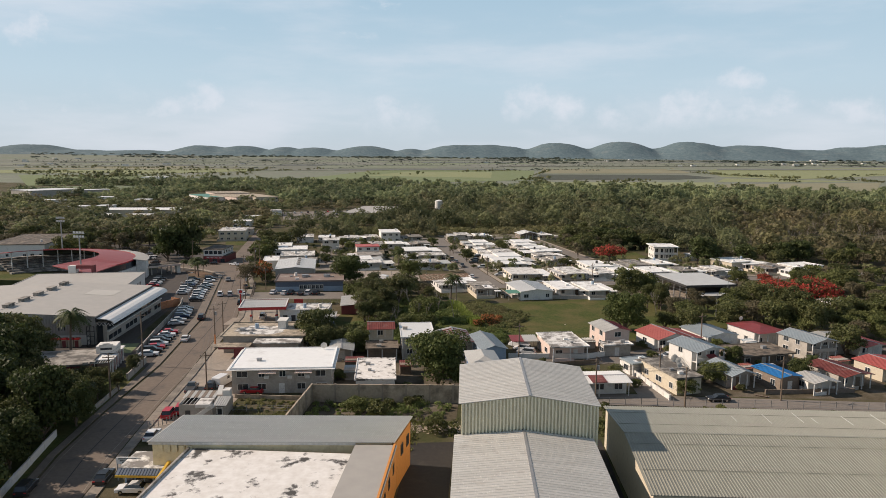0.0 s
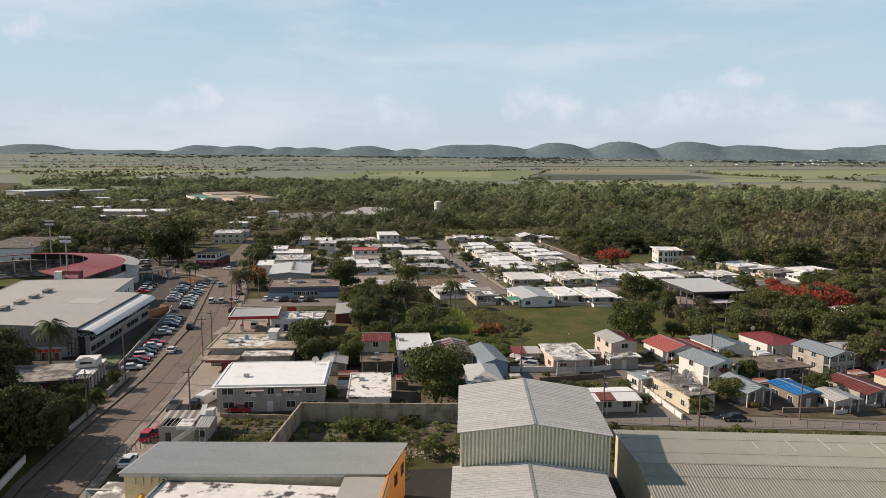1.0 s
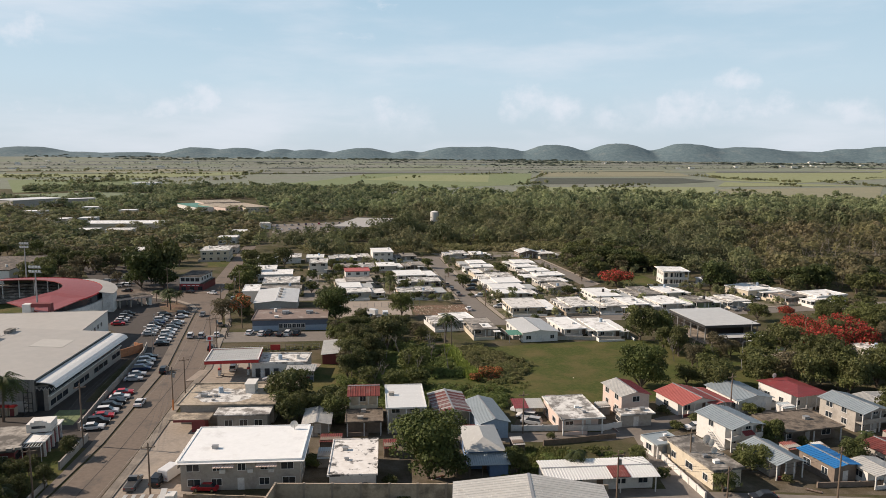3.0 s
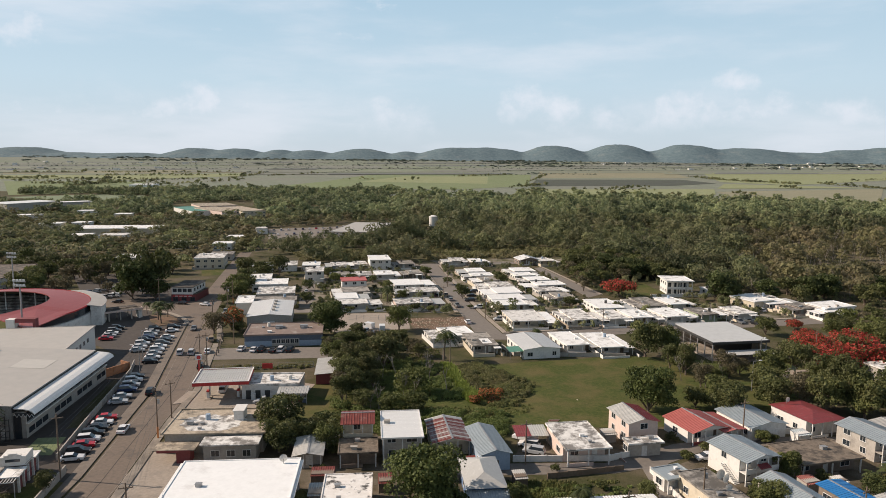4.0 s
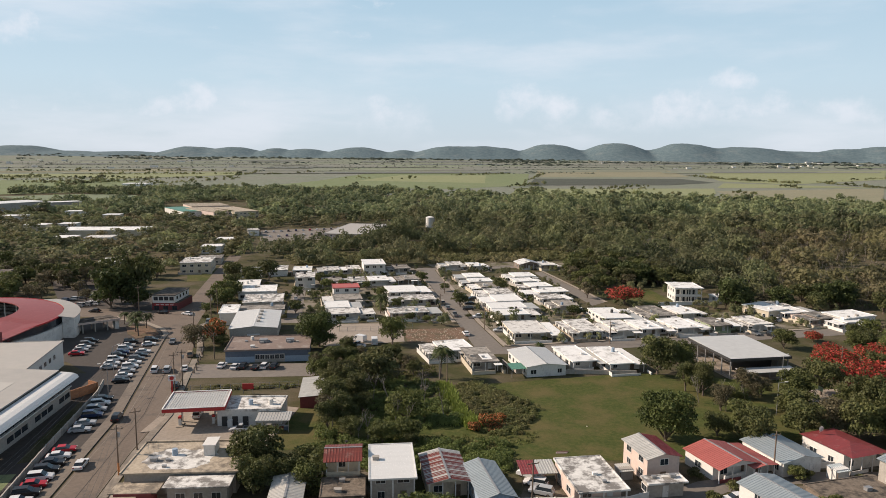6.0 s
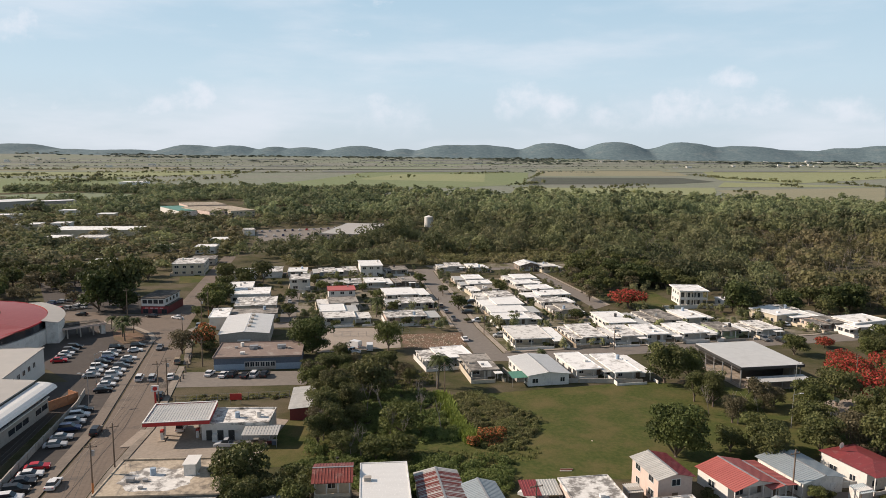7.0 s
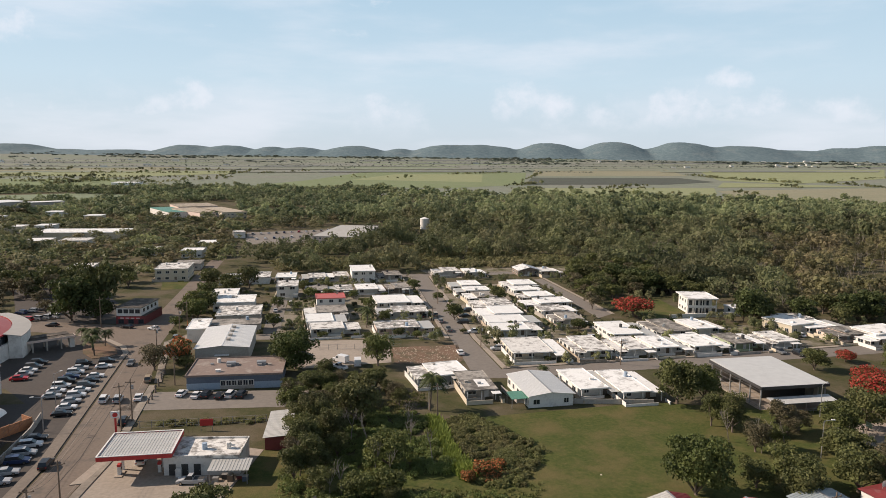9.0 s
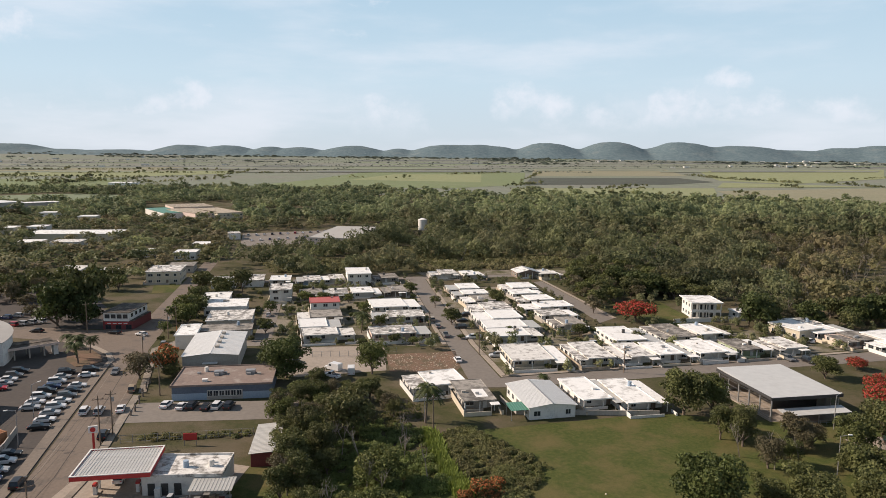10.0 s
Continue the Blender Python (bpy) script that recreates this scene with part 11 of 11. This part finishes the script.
wood("forest", [q for q in places if q[1] < 730.0], 85, 0.82, "forest", 4, "dense subtropical wood farther off", span=(1.5, 2.65))
# from here back the leaf colour itself carries the haze
wood("forest", [q for q in places if q[1] >= 730.0], 72, 0.88, "hazed_forest", 15, "fresh green wood farther off", span=(1.5, 2.65))
FAR = [(-120.0, 900.0), (640.0, 900.0), (700.0, 960.0), (520.0, 1080.0), (380.0, 1100.0), (120.0, 1210.0), (-60.0, 1220.0), (-160.0, 1300.0)]
wood("forest", strew(FAR, 10.5, 5, GAPS), 60, 1.1, "hazed_forest", 6, "far edge of the wood before the fields", 1.0, 1.15)
LEFT = [(-150.0, 470.0), (-130.0, 560.0), (-120.0, 900.0), (-160.0, 1300.0), (-480.0, 1250.0), (-760.0, 1150.0), (-520.0, 700.0), (-330.0, 420.0), (-200.0, 400.0), (-165.0, 410.0)]
places = strew(LEFT, 7.2, 7, GAPS)
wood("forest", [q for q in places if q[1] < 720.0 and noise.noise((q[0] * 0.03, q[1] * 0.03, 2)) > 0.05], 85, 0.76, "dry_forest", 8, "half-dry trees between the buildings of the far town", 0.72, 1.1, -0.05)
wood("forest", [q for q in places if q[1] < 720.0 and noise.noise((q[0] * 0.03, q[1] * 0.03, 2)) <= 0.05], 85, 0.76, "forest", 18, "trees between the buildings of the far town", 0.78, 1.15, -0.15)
wood("forest", [q for q in places if q[1] >= 720.0], 60, 0.95, "hazed_forest", 16, "trees beyond the buildings of the far town", 1.05, 1.2, -0.28)
RIGHT = [(240.0, 290.0), (300.0, 250.0), (800.0, 850.0), (640.0, 900.0), (430.0, 620.0), (330.0, 420.0)]
wood("forest", strew(RIGHT, 9.5, 9, GAPS), 135, 0.74, "dry_forest", 10, "dense half-dry wood on the gentle rise", 1.0, 1.0, -0.05)

bare_trees([(x, y) for i, (x, y) in enumerate(strew(NEAR, 9.0, 31, GAPS)) if i % 2 == 0 and x > 90 or i % 14 == 0], 32)
bare_trees([(x, y) for i, (x, y) in enumerate(strew(RIGHT, 12.0, 33, GAPS)) if i % 2 == 0], 34)
bare_trees([q for i, q in enumerate(strew([(-44.0, 232.0), (-31.0, 241.0), (-10.0, 226.0), (-6.0, 196.0), (-14.0, 184.0), (-36.0, 188.0)], 4.6, 35, (), 0.5)) if i % 3 == 0], 36, 5.0, 9.0)
bare_trees([(60.8, 210.4), (65.6, 210.7), (56.2, 216.0), (76.0, 207.0), (83.0, 212.0), (90.0, 206.0)], 37, 5.5, 9.0)
sheet("lawn", [(-157.4, 410.6), (-142.3, 412.3), (-126.5, 384.3), (-142.8, 375.7)], "meadow", 0.04, "bright green lawn before the beige house", "lawn")
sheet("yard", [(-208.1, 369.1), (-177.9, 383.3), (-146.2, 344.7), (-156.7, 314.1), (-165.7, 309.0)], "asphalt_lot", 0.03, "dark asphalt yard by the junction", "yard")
scatter([(-118.0, 286.0), (-66.0, 288.0), (-92.0, 408.0), (-128.0, 408.0)], 7.5, ("shrub", "light", "shrub_light", "shrub"), 35, 0.5, 0.9)
scatter([(-300.0, 300.0), (-190.0, 316.0), (-170.0, 400.0), (-330.0, 420.0)], 12.0, ("broad", "dry", "light"), 36, 0.9, 1.4)
STREETS = [[(0.5, 262.0), (9.2, 265.0), (0.5, 300.0), (-23.0, 428.0), (-31.5, 427.0), (-6.7, 299.0)], [(2.0, 256.0), (40.0, 264.5), (73.0, 275.0), (128.0, 291.0), (190.0, 312.0), (188.0, 320.0), (126.0, 300.0), (72.0, 282.5), (38.0, 273.5), (0.5, 262.0)], [(-72.0, 300.0), (-65.0, 300.0), (-89.0, 408.0), (-96.0, 407.0)], [(-23.0, 426.0), (60.0, 448.0), (58.0, 457.0), (-24.0, 437.0)]]
YARDS = [(-64.0, 296.0), (-6.0, 292.0), (10.0, 266.0), (190.0, 322.0), (170.0, 345.0), (112.0, 352.0), (105.0, 388.0), (70.0, 445.0), (-28.0, 428.0), (-92.0, 408.0)]
wood("yard_shrubs", [(x, y) for i, (x, y) in enumerate(strew(YARDS, 3.4, 41, STREETS, 0.7)) if i % 5 < 2], 210, 0.6, "forest", 42, "shrubs and low hedges in the yards between the houses", 0.36, 0.34)
scatter([(-48.0, 206.0), (-30.0, 206.0), (-30.0, 228.0), (-44.0, 226.0)], 5.5, ("shrub", "shrub_light"), 37, 0.5, 0.9)

HEDGE = []


def hedge(ax, ay, bx, by, n, spread, seed):
    rnd = random.Random(seed)
    for i in range(n):
        t = rnd.random()
        HEDGE.append((ax + (bx - ax) * t + rnd.gauss(0, spread * 0.7), ay + (by - ay) * t + rnd.gauss(0, spread * 0.7)))


hedge(-2257, 3176, 2525, 4443, 500, 22.5, 0)
hedge(-2378, 3344, 2695, 4741, 420, 22.5, 1)
hedge(-1341, 2963, 2223, 3913, 200, 30.0, 2)
hedge(482, 3900, 2450, 4311, 300, 22.5, 3)
hedge(-38, 2842, 1519, 3465, 90, 20.0, 4)
hedge(-1190, 1690, -1154, 1850, 60, 6, 5)
hedge(-765, 1264, -860, 1589, 70, 8, 6)
hedge(-809, 1352, -754, 1621, 50, 8, 7)
hedge(-86, 2292, 217, 2606, 70, 6, 8)
hedge(121, 1800, 243, 2553, 40, 5, 9)
hedge(63, 1466, 148, 1631, 30, 6, 10)
hedge(70, 1371, 345, 1434, 40, 7, 11)
hedge(266, 1464, 386, 1601, 30, 5, 12)
hedge(213, 1260, 393, 1210, 60, 5, 13)
hedge(179, 2659, 447, 2612, 60, 10.0, 14)
hedge(733, 2467, 776, 2031, 120, 8, 15)
hedge(796, 2082, 833, 1847, 60, 5, 16)
hedge(924, 1947, 909, 1617, 80, 6, 17)
hedge(483, 1356, 496, 1283, 14, 4, 18)
hedge(-664, 1816, -790, 2557, 60, 6, 19)
hedge(-662, 2146, -481, 2851, 60, 5, 20)
hedge(-1072, 1526, -623, 1830, 70, 4, 21)
hedge(-1828, 2578, -999, 2913, 120, 10.0, 22)
hedge(-955, 2854, -119, 3155, 120, 10.0, 23)
hedge(-117, 3093, 2100, 3698, 260, 15.0, 24)
hedge(-2109, 2969, 2352, 4140, 420, 12.5, 25)
hedge(-619, 1172, -425, 1323, 120, 12, 26)
hedge(-382, 1907, -102, 1902, 14, 5, 27)
hedge(-677, 1386, -608, 1745, 60, 8, 28)
hedge(7, 2484, 114, 2639, 20, 4, 29)
hedge(705, 1681, 705, 1568, 12, 4, 30)
hedge(1099, 2172, 1380, 2439, 20, 4, 31)
hedge(-1584, 2289, -837, 2512, 150, 8, 32)
hedge(-1123, 1993, -709, 2245, 110, 7, 33)
hedge(-944, 1420, -791, 1532, 60, 8, 34)
hedge(-1172, 1708, -834, 1746, 70, 6, 35)
wood("hedgerow", [q for q in HEDGE if q[1] < 2500.0], 26, 1.6, "forest", 12, "hedgerows and clumps of trees on the plain", 0.85, 1.1)
far_rng = random.Random(77)
COPSES = []
for k in range(5200):
    hy = 3350.0 + 1330.0 * far_rng.random() ** 0.55
    hx = far_rng.uniform(-0.68, 0.68) * hy
    if noise.noise((hx * 0.0016, hy * 0.0045, 5)) > 0.28 - 0.42 * (hy - 3350.0) / 1330.0:
        COPSES.append((hx, hy))
# both far tree meshes take the haze-tinted leaf colour
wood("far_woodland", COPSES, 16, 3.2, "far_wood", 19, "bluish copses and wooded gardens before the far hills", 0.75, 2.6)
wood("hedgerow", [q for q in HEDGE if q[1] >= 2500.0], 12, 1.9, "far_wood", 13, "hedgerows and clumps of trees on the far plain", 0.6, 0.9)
